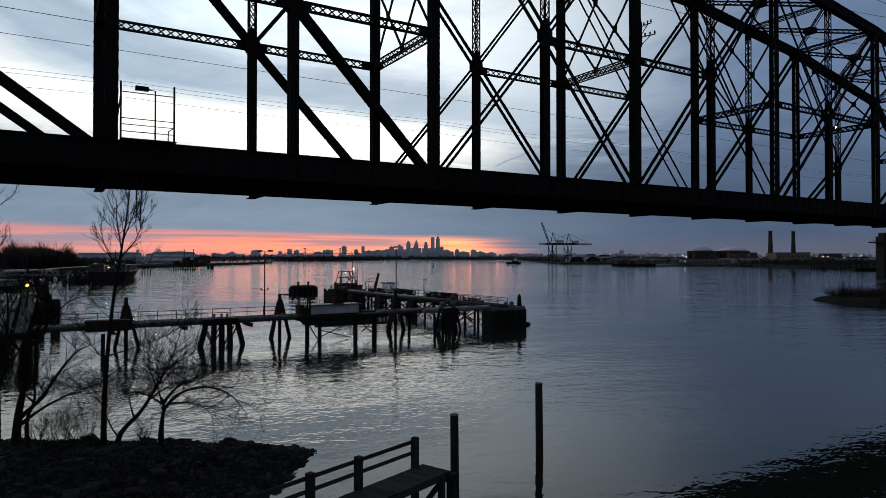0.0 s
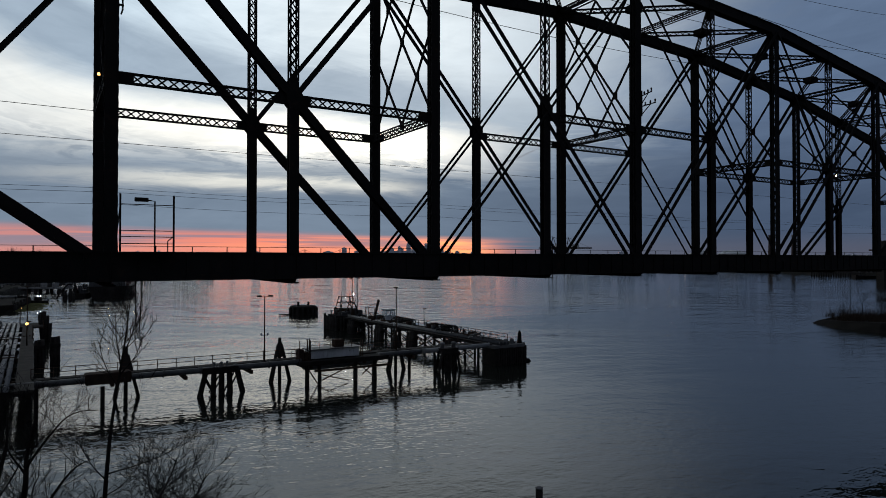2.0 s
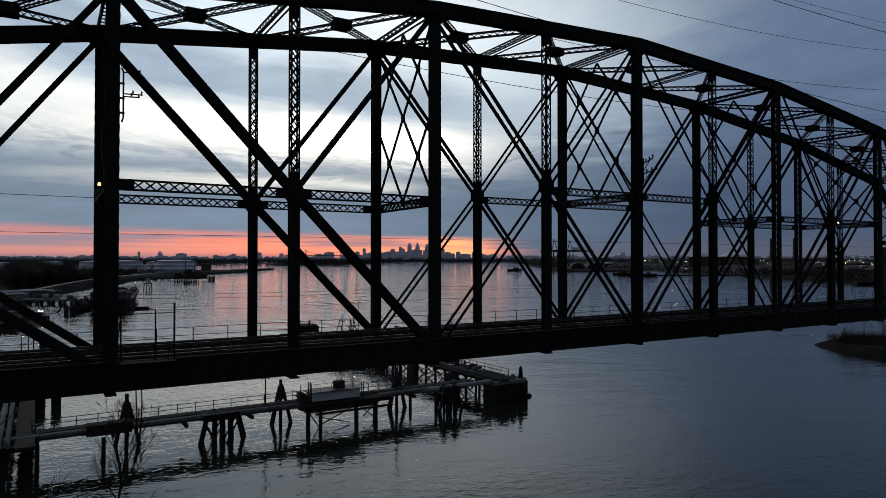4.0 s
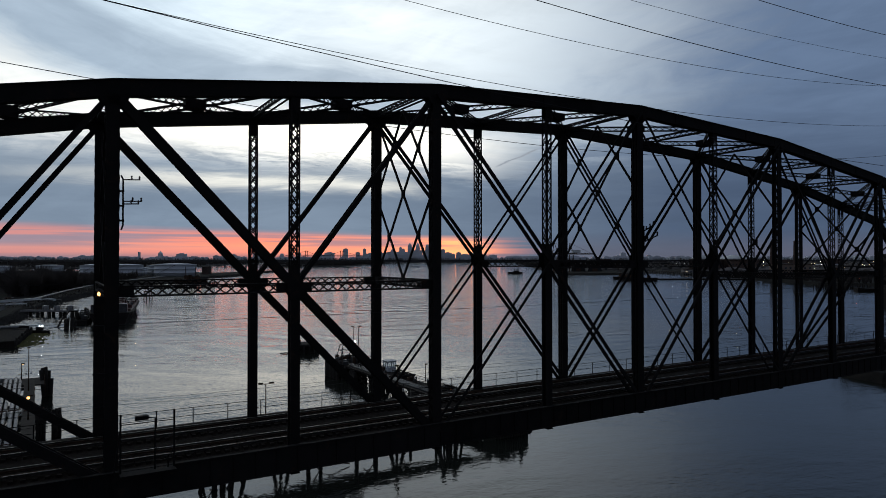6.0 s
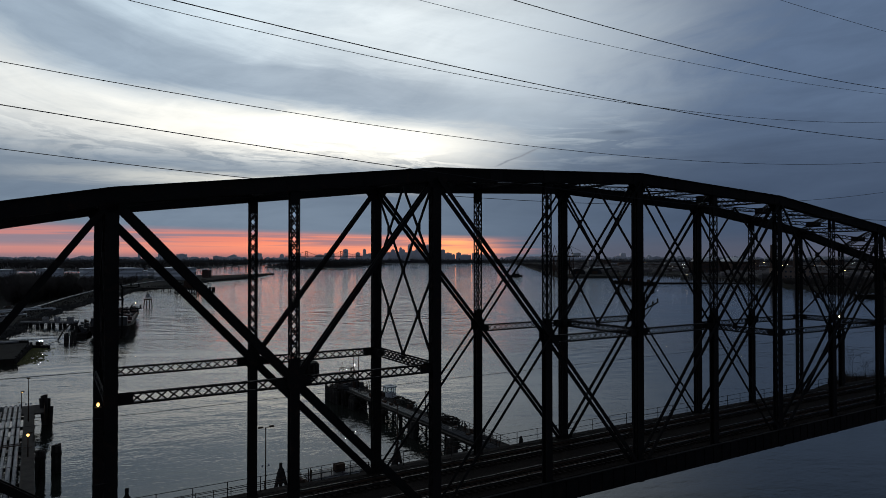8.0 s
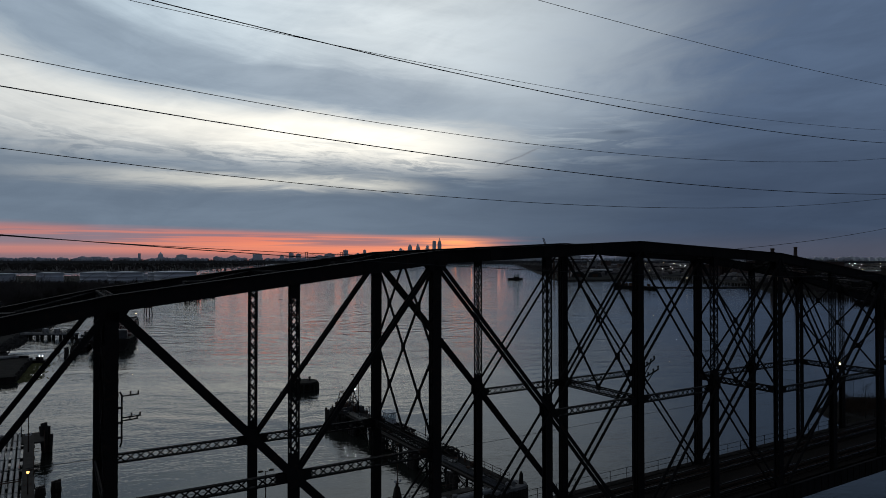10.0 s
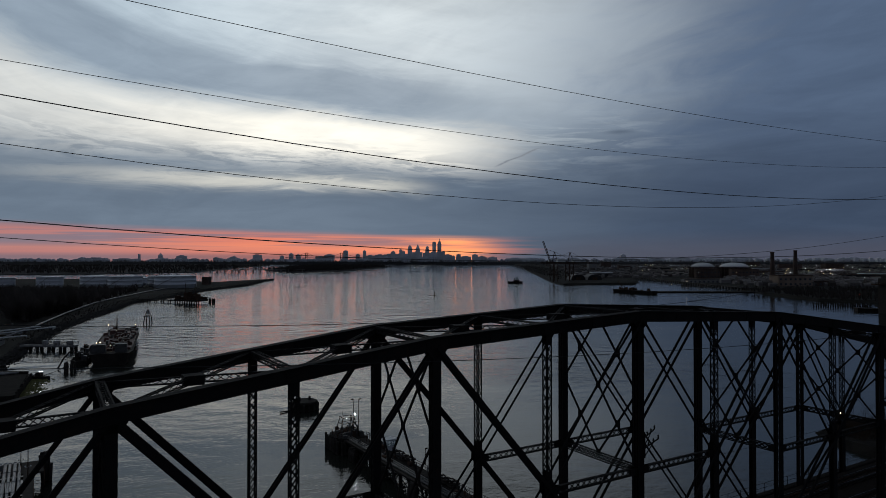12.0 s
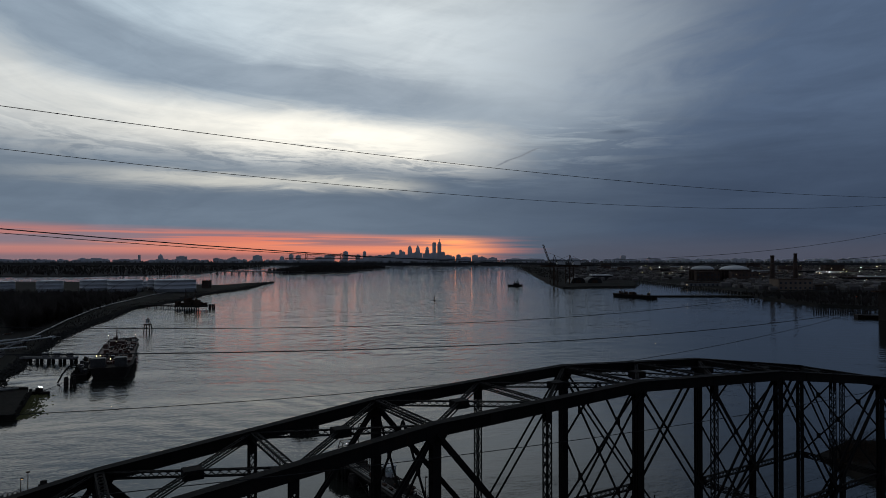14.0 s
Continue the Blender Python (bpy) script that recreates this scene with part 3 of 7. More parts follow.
# floor: cross beams, stringers, sleepers, rails
DECK = 18.05
for s in range(-4, 13):
    bm = bmesh.new()
    v = [(-0.9, 16.95), (-0.4, 16.45), (WIDE + 0.4, 16.45), (WIDE + 0.9, 16.95), (WIDE + 0.9, 17.7), (-0.9, 17.7)]
    a, b = [bm.verts.new((bx(s) - 0.04, y, z)) for y, z in v], [bm.verts.new((bx(s) + 0.04, y, z)) for y, z in v]
    bm.faces.new(a), bm.faces.new(b[::-1])
    for k in range(6):
        bm.faces.new((a[k], a[(k + 1) % 6], b[(k + 1) % 6], b[k]))
    box(bm, bx(s) - 0.28, bx(s) + 0.28, -0.4, WIDE + 0.4, 16.42, 16.50)
    box(bm, bx(s) - 0.28, bx(s) + 0.28, -0.8, WIDE + 0.8, 17.62, 17.70)
    part("floor_beam", bm, STEEL, bridge)
for y in (1.6, 3.4, WIDE - 3.4, WIDE - 1.6):
    for s in range(-4, 12, 4):
        bm = bmesh.new()
        x0, x1 = bx(s), bx(s + 4)
        box(bm, x0, x1, y - 0.03, y + 0.03, 16.85, 17.75)
        box(bm, x0, x1, y - 0.2, y + 0.2, 16.80, 16.86)
        box(bm, x0, x1, y - 0.2, y + 0.2, 17.72, 17.78)
        part("stringer", bm, STEEL, bridge)
# edge girders that carry the walkways
for y, zt in ((-0.75, 18.32), (WIDE + 0.75, 17.62)):
    for s in range(-4, 12, 2):
        bm = bmesh.new()
        box(bm, bx(s) + 0.01, bx(s + 2) - 0.01, y - 0.04, y + 0.04, 16.75, zt - 0.02)
        box(bm, bx(s) + 0.01, bx(s + 2) - 0.01, y - 0.16, y + 0.16, zt - 0.07, zt)
        box(bm, bx(s) + 0.01, bx(s + 2) - 0.01, y - 0.16, y + 0.16, 16.72, 16.78)
        for k in range(1, 16):
            x = bx(s) + 2 * PANEL * k / 16
            box(bm, x - 0.03, x + 0.03, y - 0.12, y + 0.12, 16.78, zt - 0.07)
        part("edge_girder", bm, STEEL, bridge)
bm = bmesh.new()
box(bm, bx(-4), bx(12), 0.42, WIDE - 0.42, 17.79, 17.92)
part("deck_plate", bm, BALLAST, bridge, "dark ballasted deck")
bm = bmesh.new()
box(bm, -0.12, 0.12, -1.3, 1.3, 0.0, 0.15)
sleeper_mesh = bpy.data.meshes.new("sleeper")
bm.to_mesh(sleeper_mesh)
bm.free()
sleeper_mesh.materials.append(SLEEPER)
rest = bmesh.new()
x = bx(-4) + 0.3
while x < bx(12):
    for y in (2.5, WIDE - 2.5):
        if -0.9 * PANEL < x < 7.0 * PANEL:
            sl = new("sleeper", sleeper_mesh)
            sl.parent = bridge
            sl.location = (x, y, 17.9)
        else:
            box(rest, x - 0.12, x + 0.12, y - 1.3, y + 1.3, 17.9, DECK)
    x += 0.55
tagged(part("sleeper_rest", rest, SLEEPER, bridge, "dark timber sleepers"), kind="stuff")
for y in (2.5, WIDE - 2.5):
    for o in (-0.74, 0.74, -0.42, 0.42):
        bm = bmesh.new()
        h0 = 0.17 if abs(o) > 0.5 else 0.13
        box(bm, bx(-4), bx(12), y + o - 0.06, y + o + 0.06, DECK, DECK + 0.03)
        box(bm, bx(-4), bx(12), y + o - 0.015, y + o + 0.015, DECK + 0.03, DECK + h0 - 0.04)
        box(bm, bx(-4), bx(12), y + o - 0.034, y + o + 0.034, DECK + h0 - 0.04, DECK + h0)
        part("rail" if abs(o) > 0.5 else "guard_rail", bm, RAIL if abs(o) > 0.5 else RUST, bridge, "worn steel running rail" if abs(o) > 0.5 else "rusted guard rail")
# handrail along the far edge
for s in range(-16, 50):
    x = bx(-4) + (s + 16) * 2.46
    bm = bmesh.new()
    tube(bm, [(x, WIDE + 1.0, 17.55), (x, WIDE + 1.0, 18.84)], 0.035, 6)
    part("handrail_post", bm, STEEL, bridge)
for z in (18.26, 18.82):
    bm = bmesh.new()
    tube(bm, [(bx(-4), WIDE + 1.0, z), (bx(12), WIDE + 1.0, z)], 0.022, 6)
    part("handrail", bm, STEEL, bridge)
bm = bmesh.new()
box(bm, bx(-4), bx(12), WIDE + 0.45, WIDE + 1.1, 17.63, 17.69)
part("walkway", bm, SLEEPER, bridge)
# stone piers under both ends of the span
for s in (-4.15, 12.15):
    p = thing("bridge_pier", "tall grey stone bridge pier standing in the river", "bridge pier")
    bm = bmesh.new()
    c, sn = math.cos(radians(31.21)), math.sin(radians(31.21))
    out = [(-2.2, -3.5), (0, -5.5), (2.2, -3.5), (2.2, WIDE + 3.5), (0, WIDE + 5.5), (-2.2, WIDE + 3.5)]
    world_out = lambda k: [(-18.03 + (bx(s) + a * k) * c - b * sn, 35.31 + (bx(s) + a * k) * sn + b * c) for a, b in out]
    slab(bm, world_out(1.0), -3.0, 15.6)
    slab(bm, world_out(1.15), 15.604, 16.4)
    part("pier_shaft", bm, CONCRETE, p)


# ---- river and land ----
from mathutils import geometry, noise

LEVEL = 0.8  # the river's surface
bm = bmesh.new()
v = [bm.verts.new(c) for c in ((-4950, -900, LEVEL), (4950, -900, LEVEL), (4950, 4980, LEVEL), (-4950, 4980, LEVEL))]
bm.faces.new(v)
tagged(link("water", bm, WATER), "wide calm grey river with fine ripples", "river", kind="structure")


def land(name, label, outline, h, mat, edge=6.0, cat="land", seed=1, rough=0.6):
    """A low sheet of land with a sloping, uneven bank."""
    rnd = random.Random(seed)
    pts = []
    n = len(outline)
    for i in range(n):
        a, b = Vector(outline[i]), Vector(outline[(i + 1) % n])
        k = max(1, int((b - a).length / (edge * 3)))
        for j in range(min(k, 60)):
            p = a.lerp(b, j / min(k, 60))
            pts.append(p + Vector((rnd.uniform(-1, 1), rnd.uniform(-1, 1))) * edge * 0.25 * (0 if j == 0 else 1))
    area = sum(pts[i].x * pts[(i + 1) % len(pts)].y - pts[(i + 1) % len(pts)].x * pts[i].y for i in range(len(pts)))
    if area < 0:
        pts.reverse()
    bm = bmesh.new()
    lo, hi = [], []
    m = len(pts)
    for i in range(m):
        d = (pts[(i + 1) % m] - pts[i - 1]).normalized()
        inward = Vector((-d.y, d.x))
        lo.append(bm.verts.new((*pts[i], -0.7)))
        hi.append(bm.verts.new((*(pts[i] + inward * edge), h + 0.5 + rnd.uniform(-rough, rough) * 0.5)))
    for i in range(m):
        bm.faces.new((lo[i], lo[(i + 1) % m], hi[(i + 1) % m], hi[i]))
    for tri in geometry.tessellate_polygon([[Vector((v.co.x, v.co.y, 0)) for v in hi]]):
        f = [hi[i] for i in tri]
        if (f[1].co - f[0].co).to_2d().cross((f[2].co - f[0].co).to_2d()) < 0:
            f.reverse()
        bm.faces.new(f)
    return tagged(link(name, bm, mat), label, cat, kind="structure")


land("ground_west_bank", "dark winter river bank with rough grass", [(-160, 225), (-168, 248), (-189, 285), (-195, 305), (-212, 336), (-219, 360), (-245, 422), (-267, 498), (-290, 585), (-313, 661), (-313, 790), (-331, 907), (-320, 1066), (-343, 1250), (-354, 1365), (-388, 1310), (-420, 1190), (-560, 1330), (-1400, 1420), (-1400, 180)], 2.6, GRASS, 7.0)
land("ground_far_west", "far low wooded river bank", [(-4800, 1800), (-1000, 1720), (-760, 2050), (-900, 2900), (-1060, 4000), (-1000, 4950), (-4900, 4950)], 2.5, WOODFLOOR, 15.0)
land("ground_island_far", "low wooded island in the far river", [(-470, 1990), (-330, 2190), (-255, 3180), (-420, 3500), (-720, 3300), (-640, 2300)], 2.5, WOODFLOOR, 12.0)
land("ground_far_city", "low land under the far city", [(-1100, 4380), (-300, 4450), (250, 4350), (900, 3900), (4900, 3500), (4900, 4960), (-4900, 4960), (-4900, 4300), (-1700, 4300)], 17.0, WOODFLOOR, 60.0)
land("ground_east_bank", "dark industrial river bank", [(440, 4200), (385, 3300), (294, 2366), (193, 1180), (195, 1091), (339, 1141), (372, 1241), (409, 1382), (418, 1200), (420, 1000), (414, 900), (397, 822), (397, 699), (445, 661), (600, 560), (900, 520), (4800, 500), (4800, 4300)], 3.0, GRASS, 8.0)
land("ground_islet", "small low islet with dry reeds and bare bushes", [(96.0, 176), (94.5, 162), (99, 149), (125, 140), (150, 150), (140, 185), (112, 188)], 1.8, SOIL, 4.5, rough=1.4)


# the near bank: a stony spit that dips gently into the river
SHORE = [Vector(p) for p in ((-7.5, 37.9), (-9.8, 38.4), (-16, 38.4), (-26, 39.2), (-60, 44), (-100, 48), (-100, -60), (-21, -60), (-10.5, 10), (-8.7, 26), (-8.2, 31.3), (-7.9, 34))]


def shore_distance(x, y):
    """Metres inland of the waterline; negative in the river."""
    best, hit = 1e9, False
    for a, b in zip(SHORE, SHORE[1:] + SHORE[:1]):
        d = b - a
        f = max(0.0, min(1.0, ((x - a.x) * d.x + (y - a.y) * d.y) / d.length_squared))
        best = min(best, math.hypot(x - a.x - d.x * f, y - a.y - d.y * f))
        if (a.y > y) != (b.y > y) and x < a.x + (b.x - a.x) * (y - a.y) / (b.y - a.y):
            hit = not hit
    return best if hit else -best


def bank_height(x, y):
    bumps = noise.noise(Vector((x * 0.45, y * 0.45, 3))) * 0.22 + noise.noise(Vector((x * 1.3, y * 1.3, 8))) * 0.12
    d = shore_distance(x, y) + noise.noise(Vector((x * 0.8, y * 0.8, 1))) * 0.55
    if d < 0:
        return LEVEL + 0.35 * max(d, -6)
    return LEVEL + 2.15 * (1 - math.exp(-d / 4.2)) + bumps * min(1.0, d / 3)


def steps(lo, hi, a, b, fine, coarse):
    out, v = [], lo
    while v < hi:
        out.append(v)
        v += fine if a <= v < b else coarse
    return out + [hi]


gx, gy = steps(-100, -3, -31, -3, 0.5, 5), steps(-60, 50, 14, 42, 0.5, 4)
bm = bmesh.new()
net = [[bm.verts.new((x, y, bank_height(x, y))) for x in gx] for y in gy]
for j in range(len(gy) - 1):
    for i in range(len(gx) - 1):
        cell = (net[j][i], net[j][i + 1], net[j + 1][i + 1], net[j + 1][i])
        if max(v.co.z for v in cell) > -0.6:
            bm.faces.new(cell)
for v in [v for v in bm.verts if not v.link_faces]:
    bm.verts.remove(v)
tagged(link("ground_beach", bm, SOIL), "dark stony river bank sloping into the water", "land", kind="structure")


# ---- the oil pier: trestle, pier head and jetty share one set of axes ----
PX, PY, PT = 6.8, 98.0, 32.2


def pw(x, y, z=0.0):
    """From the pier's own axes to the world."""
    c, s = math.cos(radians(PT)), math.sin(radians(PT))
    return Vector((PX + x * c - y * s, PY + x * s + y * c, z))


def pier_thing(name, label, category, x=0.0, y=0.0, z=0.0, group=""):
    p = pw(x, y, z)
    return thing(name, label, category, (p.x, p.y, p.z), PT, group)


def pile(parent, x, y, z1, r=0.2, lean=(0, 0), mat=None, z0=-2.5):
    bm = bmesh.new()
    tube(bm, [(x + lean[0] * (z1 - z0), y + lean[1] * (z1 - z0), z0), (x, y, z1)], [r * 1.05, r * 0.95], 9)
    return part("pier_post", bm, mat or TARRED, parent)


def brace(parent, p, q, w=0.16, mat=None):
    bm = bmesh.new()
    bar(bm, p, q, w, w)
    return part("brace", bm, mat or TARRED, parent)


def beam(parent, x0, x1, y0, y1, z0, z1, mat=None, name="beam"):
    bm = bmesh.new()
    box(bm, x0, x1, y0, y1, z0, z1)
    bmesh.ops.bevel(bm, geom=bm.edges, offset=min(0.03, (z1 - z0) * 0.2), segments=1, affect="EDGES")
    return part(name, bm, mat or TIMBER, parent)


def pipe_run(parent, pts, r, mat=None, flanges=()):
    bm = bmesh.new()
    tube(bm, pts, r, 12)
    pipe = part("pipe", bm, mat or DARKPIPE, parent)
    legs = [(Vector(p), Vector(q)) for p, q in zip(pts, pts[1:])]
    a, d = max(legs, key=lambda e: (e[1] - e[0]).length)
    for k in flanges:
        c = a.lerp(d, k)
        way = (d - a).normalized()
        bm = bmesh.new()
        tube(bm, [c - way * 0.06, c + way * 0.06], r * 1.3, 12)
        part("flange", bm, mat or DARKPIPE, pipe)
    return pipe


def railing(parent, pts, h=1.15, step=2.2, r=0.052, rails=(0.55, 1.08)):
    for a, b in zip(pts, pts[1:]):
        a, b = Vector(a), Vector(b)
        n = max(1, round((b - a).length / step))
        for i in range(n + 1):
            c = a.lerp(b, i / n)
            bm = bmesh.new()
            tube(bm, [c, c + Vector((0, 0, h))], r, 6)
            part("rail_post", bm, RUST, parent)
        for z in rails:
            bm = bmesh.new()
            tube(bm, [a + Vector((0, 0, z)), b + Vector((0, 0, z))], r * 0.8, 6)
            part("handrail", bm, RUST, parent)


# trestle with pipes and walkway
trestle = pier_thing("pipe_trestle", "low dark pipe trestle with a railed walkway on river piles", "pier")
for y, z, r in ((5.45, 4.05, 0.36), (6.25, 4.0, 0.30)):
    pipe_run(trestle, [(-66.0, y, z), (-27.3, y, z), (-26.6, y, z - 0.9), (-16.2, y, z - 0.9), (-15.4, y, z), (-8.6, y, z)], r, flanges=[k / 9 for k in range(10)])
    pipe_run(trestle, [(-7.9, y, z), (4.0, y, z)], r, PIPE, flanges=(0.0, 0.5, 1.0))
for k, x in enumerate(range(-58, 4, 8)):
    beam(trestle, x - 0.2, x + 0.2, 4.9, 8.6, 3.15, 3.6, RUST, "crossbeam")
beam(trestle, -66, 2, 6.95, 7.15, 3.7, 4.2, RUST, "girder")
beam(trestle, -66, 2, 8.15, 8.35, 3.7, 4.2, RUST, "girder")
x = -58.0
while x < 2:
    beam(trestle, x + 0.02, x + 1.98, 6.85, 8.45, 4.2, 4.3, TIMBER, "deck_board")
    x += 2.0
railing(trestle, [(-58, 8.4, 4.3), (-27, 8.4, 4.3)])
railing(trestle, [(-16, 8.4, 4.3), (0, 8.4, 4.3)])
for x, y in ((-57.5, 5.3), (-57.5, 8.2), (-51.0, 5.4), (-6.0, 5.6), (-9.0, 8.2)):
    pile(trestle, x, y, 3.2, 0.24)
bm = bmesh.new()
box(bm, -52.8, -48.0, 5.0, 6.9, 3.5, 4.75)
bmesh.ops.bevel(bm, geom=bm.edges, offset=0.08, segments=2, affect="EDGES")
part("cover_box", bm, RUST, trestle, "dark rusted steel cover over the pipes")
# container deck of the trestle
beam(trestle, -27.8, -14.6, 4.2, 9.0, 3.55, 4.15, TARRED, "platform_deck")
beam(trestle, -25.5, -13.8, 4.7, 5.0, 2.55, 2.85, RUST, "girder")
for x in (-26.6, -24.8, -19.4, -16.4):
    for y in (5.0, 8.4):
        pile(trestle, x + (y - 5.0) * 0.427, y, 3.75, 0.27 if x > -20 else 0.22)
for a, b in (((-26.6, 5.0, 3.4), (-24.8, 5.0, 0.6)), ((-24.8, 5.0, 1.2), (-19.4, 5.0, 3.3)), ((-24.8, 5.0, 2.2), (-20.5, 5.0, 1.0)), ((-19.4, 5.0, 3.5), (-16.4, 5.0, 1.0)), ((-18.4, 5.0, 1.6), (-16.8, 5.0, 2.9))):
    brace(trestle, a, b, 0.13, RUST)
railing(trestle, [(-27.3, 8.9, 4.15), (-15.7, 8.9, 4.15)], 1.1, 1.8)

gear = pier_thing("pump_stand", "dark steel pump stand beside the equipment shelter", "machinery", -26.9, 6.2, 4.15)
for x0, x1, h1 in ((-0.5, 0.1, 1.5), (0.15, 0.75, 1.1)):
    bm = bmesh.new()
    box(bm, x0, x1, -0.8, 0.8, 0, h1)
    bmesh.ops.bevel(bm, geom=bm.edges, offset=0.07, segments=1, affect="EDGES")
    part("casing", bm, RUST, gear)
for x in (-0.6, 0.9):
    bm = bmesh.new()
    tube(bm, [(x, -1.0, 0), (x, -1.0, 2.7)], 0.06, 6)
    part("post", bm, RUST, gear)
shed = pier_thing("equipment_shelter", "long pale grey metal equipment shelter on the pier deck", "shelter", -22.3, 6.5, 4.15)
bm = bmesh.new()
box(bm, -3.6, 3.6, -1.1, 1.1, 0.12, 1.30)
bmesh.ops.bevel(bm, geom=bm.edges, offset=0.05, segments=2, affect="EDGES")
for k in range(13):
    box(bm, -3.4 + k * 0.56, -3.33 + k * 0.56, -1.13, -1.08, 0.2, 1.25)
part("body", bm, PAINT, shed)
bm = bmesh.new()
box(bm, -3.9, 3.9, -1.35, 1.35, 1.30, 1.43)
part("roof", bm, DARKPIPE, shed, "dark grey flat metal roof")
for x in (-4.1, -3.8, 3.8, 4.1):
    bm = bmesh.new()
    bar(bm, (x, -1.2, 0), (x, -1.2, 2.9 if x < 0 else 2.3), 0.12, 0.12)
    part("frame_post", bm, RUST, shed)
railing(shed, [(-4.0, -1.2, 1.43), (4.0, -1.2, 1.43)], 1.0, 1.6, 0.035)
bm = bmesh.new()
box(bm, 0.2, 1.6, -0.4, 0.6, 1.43, 2.45)
part("roof_box", bm, RUST, shed, "small dark metal box on the roof")
for x in (2.2, 2.75):
    bm = bmesh.new()
    lathe(bm, x, -1.14, [(0.11, 0.85), (0.13, 0.95), (0.11, 1.05)], 10)
    part("round_lamp", bm, PAINT, shed, "small round white lamp")


def tripod(x, y, top=7.1, spread=2.35, deck=3.9):
    d = pier_thing("mooring_dolphin", "dark timber tripod mooring dolphin standing beside the pier", "dolphin", x, y, 0, "tripod dolphins")
    pile(d, 0, 0, top, 0.24)
    for a in (0.35, 2.5, 3.75, 5.9):
        bm = bmesh.new()
        c, s = math.cos(a) * spread, math.sin(a) * spread * 0.5
        tube(bm, [(c, s, -2.5), (c * 0.1, s * 0.1, deck + 2.1)], 0.2, 8)
        part("raking_post", bm, TARRED, d)
    bm = bmesh.new()
    lathe(bm, 0, 0, [(0.78, deck + 0.35), (0.56, deck + 1.2), (0.27, deck + 2.35)], 8)
    part("collar", bm, TARRED, d)
    return d


tripod(-48.1, 9.9)
tripod(-28.6, 10.2, 6.9)
tripod(-10.4, 10.0, 6.9)


def pile_bent(x, y, wide, label, rows=(0.0, 1.5), n=5):
    d = pier_thing("pile_cluster", label, "pile cluster", x, y, 0, "timber pile clusters")
    rnd = random.Random(int(x * 10))
    for r in rows:
        for i in range(n):
            a = -wide / 2 + wide * i / (n - 1)
            out = -0.22 if i == 0 else 0.22 if i == n - 1 else rnd.uniform(-0.02, 0.02)
            bm = bmesh.new()
            tube(bm, [(a + r * 0.427 + out * 5.2, r + rnd.uniform(-0.1, 0.1), -2.5), (a * 0.80 + r * 0.427, r, 4.1)], [0.23, 0.20], 9)
            part("pier_post", bm, TARRED, d)
    beam(d, -wide * 0.47, wide * 0.47, rows[0] - 0.3, rows[-1] + 0.3, 3.55, 4.35, TARRED, "cap")
    for r in rows:
        brace(d, (-wide * 0.42, r - 0.3, 3.3), (-wide * 0.1, r - 0.3, 0.5), 0.16)
        brace(d, (wide * 0.1, r - 0.3, 0.5), (wide * 0.42, r - 0.3, 3.3), 0.16)
        brace(d, (-wide * 0.25, r - 0.3, 1.0), (wide * 0.05, r - 0.3, 3.3), 0.14)
    return d


# timber platform under the cabin and davit
cabin_deck = pier_thing("cabin_platform", "small dark timber platform under the watch cabin", "platform", 9.9, 52.0, 0)
beam(cabin_deck, -0.35, 2.2, -0.8, 9.0, 3.5, 3.95, TARRED, "deck")
for y in (0.0, 4.0, 8.0):
    pile(cabin_deck, 1.7, y, 3.6, 0.24)
pile_bent(-37.85, 5.1, 4.6, "cluster of dark timber piles under the pipe trestle")
for o in (-0.8, 0.1, 0.8):
    b = pier_thing("bollard", "small pale mooring bollard on a pile cluster", "bollard", -37.65 + o, 5.9, 4.354, "bollards")
    bm = bmesh.new()
    lathe(bm, 0, 0, [(0.13, 0), (0.11, 0.3), (0.17, 0.36), (0.17, 0.5), (0.05, 0.55)], 10)
    part("bollard_post", bm, CONCRETE, b)
pile_bent(-4.2, 4.2, 3.0, "cluster of dark timber piles at the pier junction", (0.0, 2.8), 5)
for o in (-1.2, 0.8):
    b = pier_thing("bollard", "small pale mooring bollard on a pile cluster", "bollard", -4.2 + o, 4.4, 4.354, "bollards")
    bm = bmesh.new()
    lathe(bm, 0, 0, [(0.36, 0), (0.26, 0.5), (0.42, 0.6), (0.42, 0.85), (0.12, 0.95)], 12)
    part("bollard_post", bm, CONCRETE, b)

# ---- pier head ----
head = pier_thing("loading_pier", "long dark timber loading pier with pipes, rails and braced piles", "pier", 2.3, 0, -0.10)
for y in range(10, 66, 7):
    for x in (2.9, 5.0, 7.1):
        pile(head, x, y, 3.4, 0.22)
    beam(head, 2.4, 7.7, y - 0.22, y + 0.22, 3.3, 3.75, TARRED, "cap")
    brace(head, (2.9, y, 0.5), (7.1, y, 3.2), 0.14)
    brace(head, (2.9, y, 3.2), (7.1, y, 0.5), 0.14)
    for x in (2.75, 7.25):
        brace(head, (x, y + 0.2, 3.2), (x, y + 6.8, 0.7), 0.15)
        brace(head, (x, y + 0.2, 0.7), (x, y + 6.8, 3.2), 0.15)
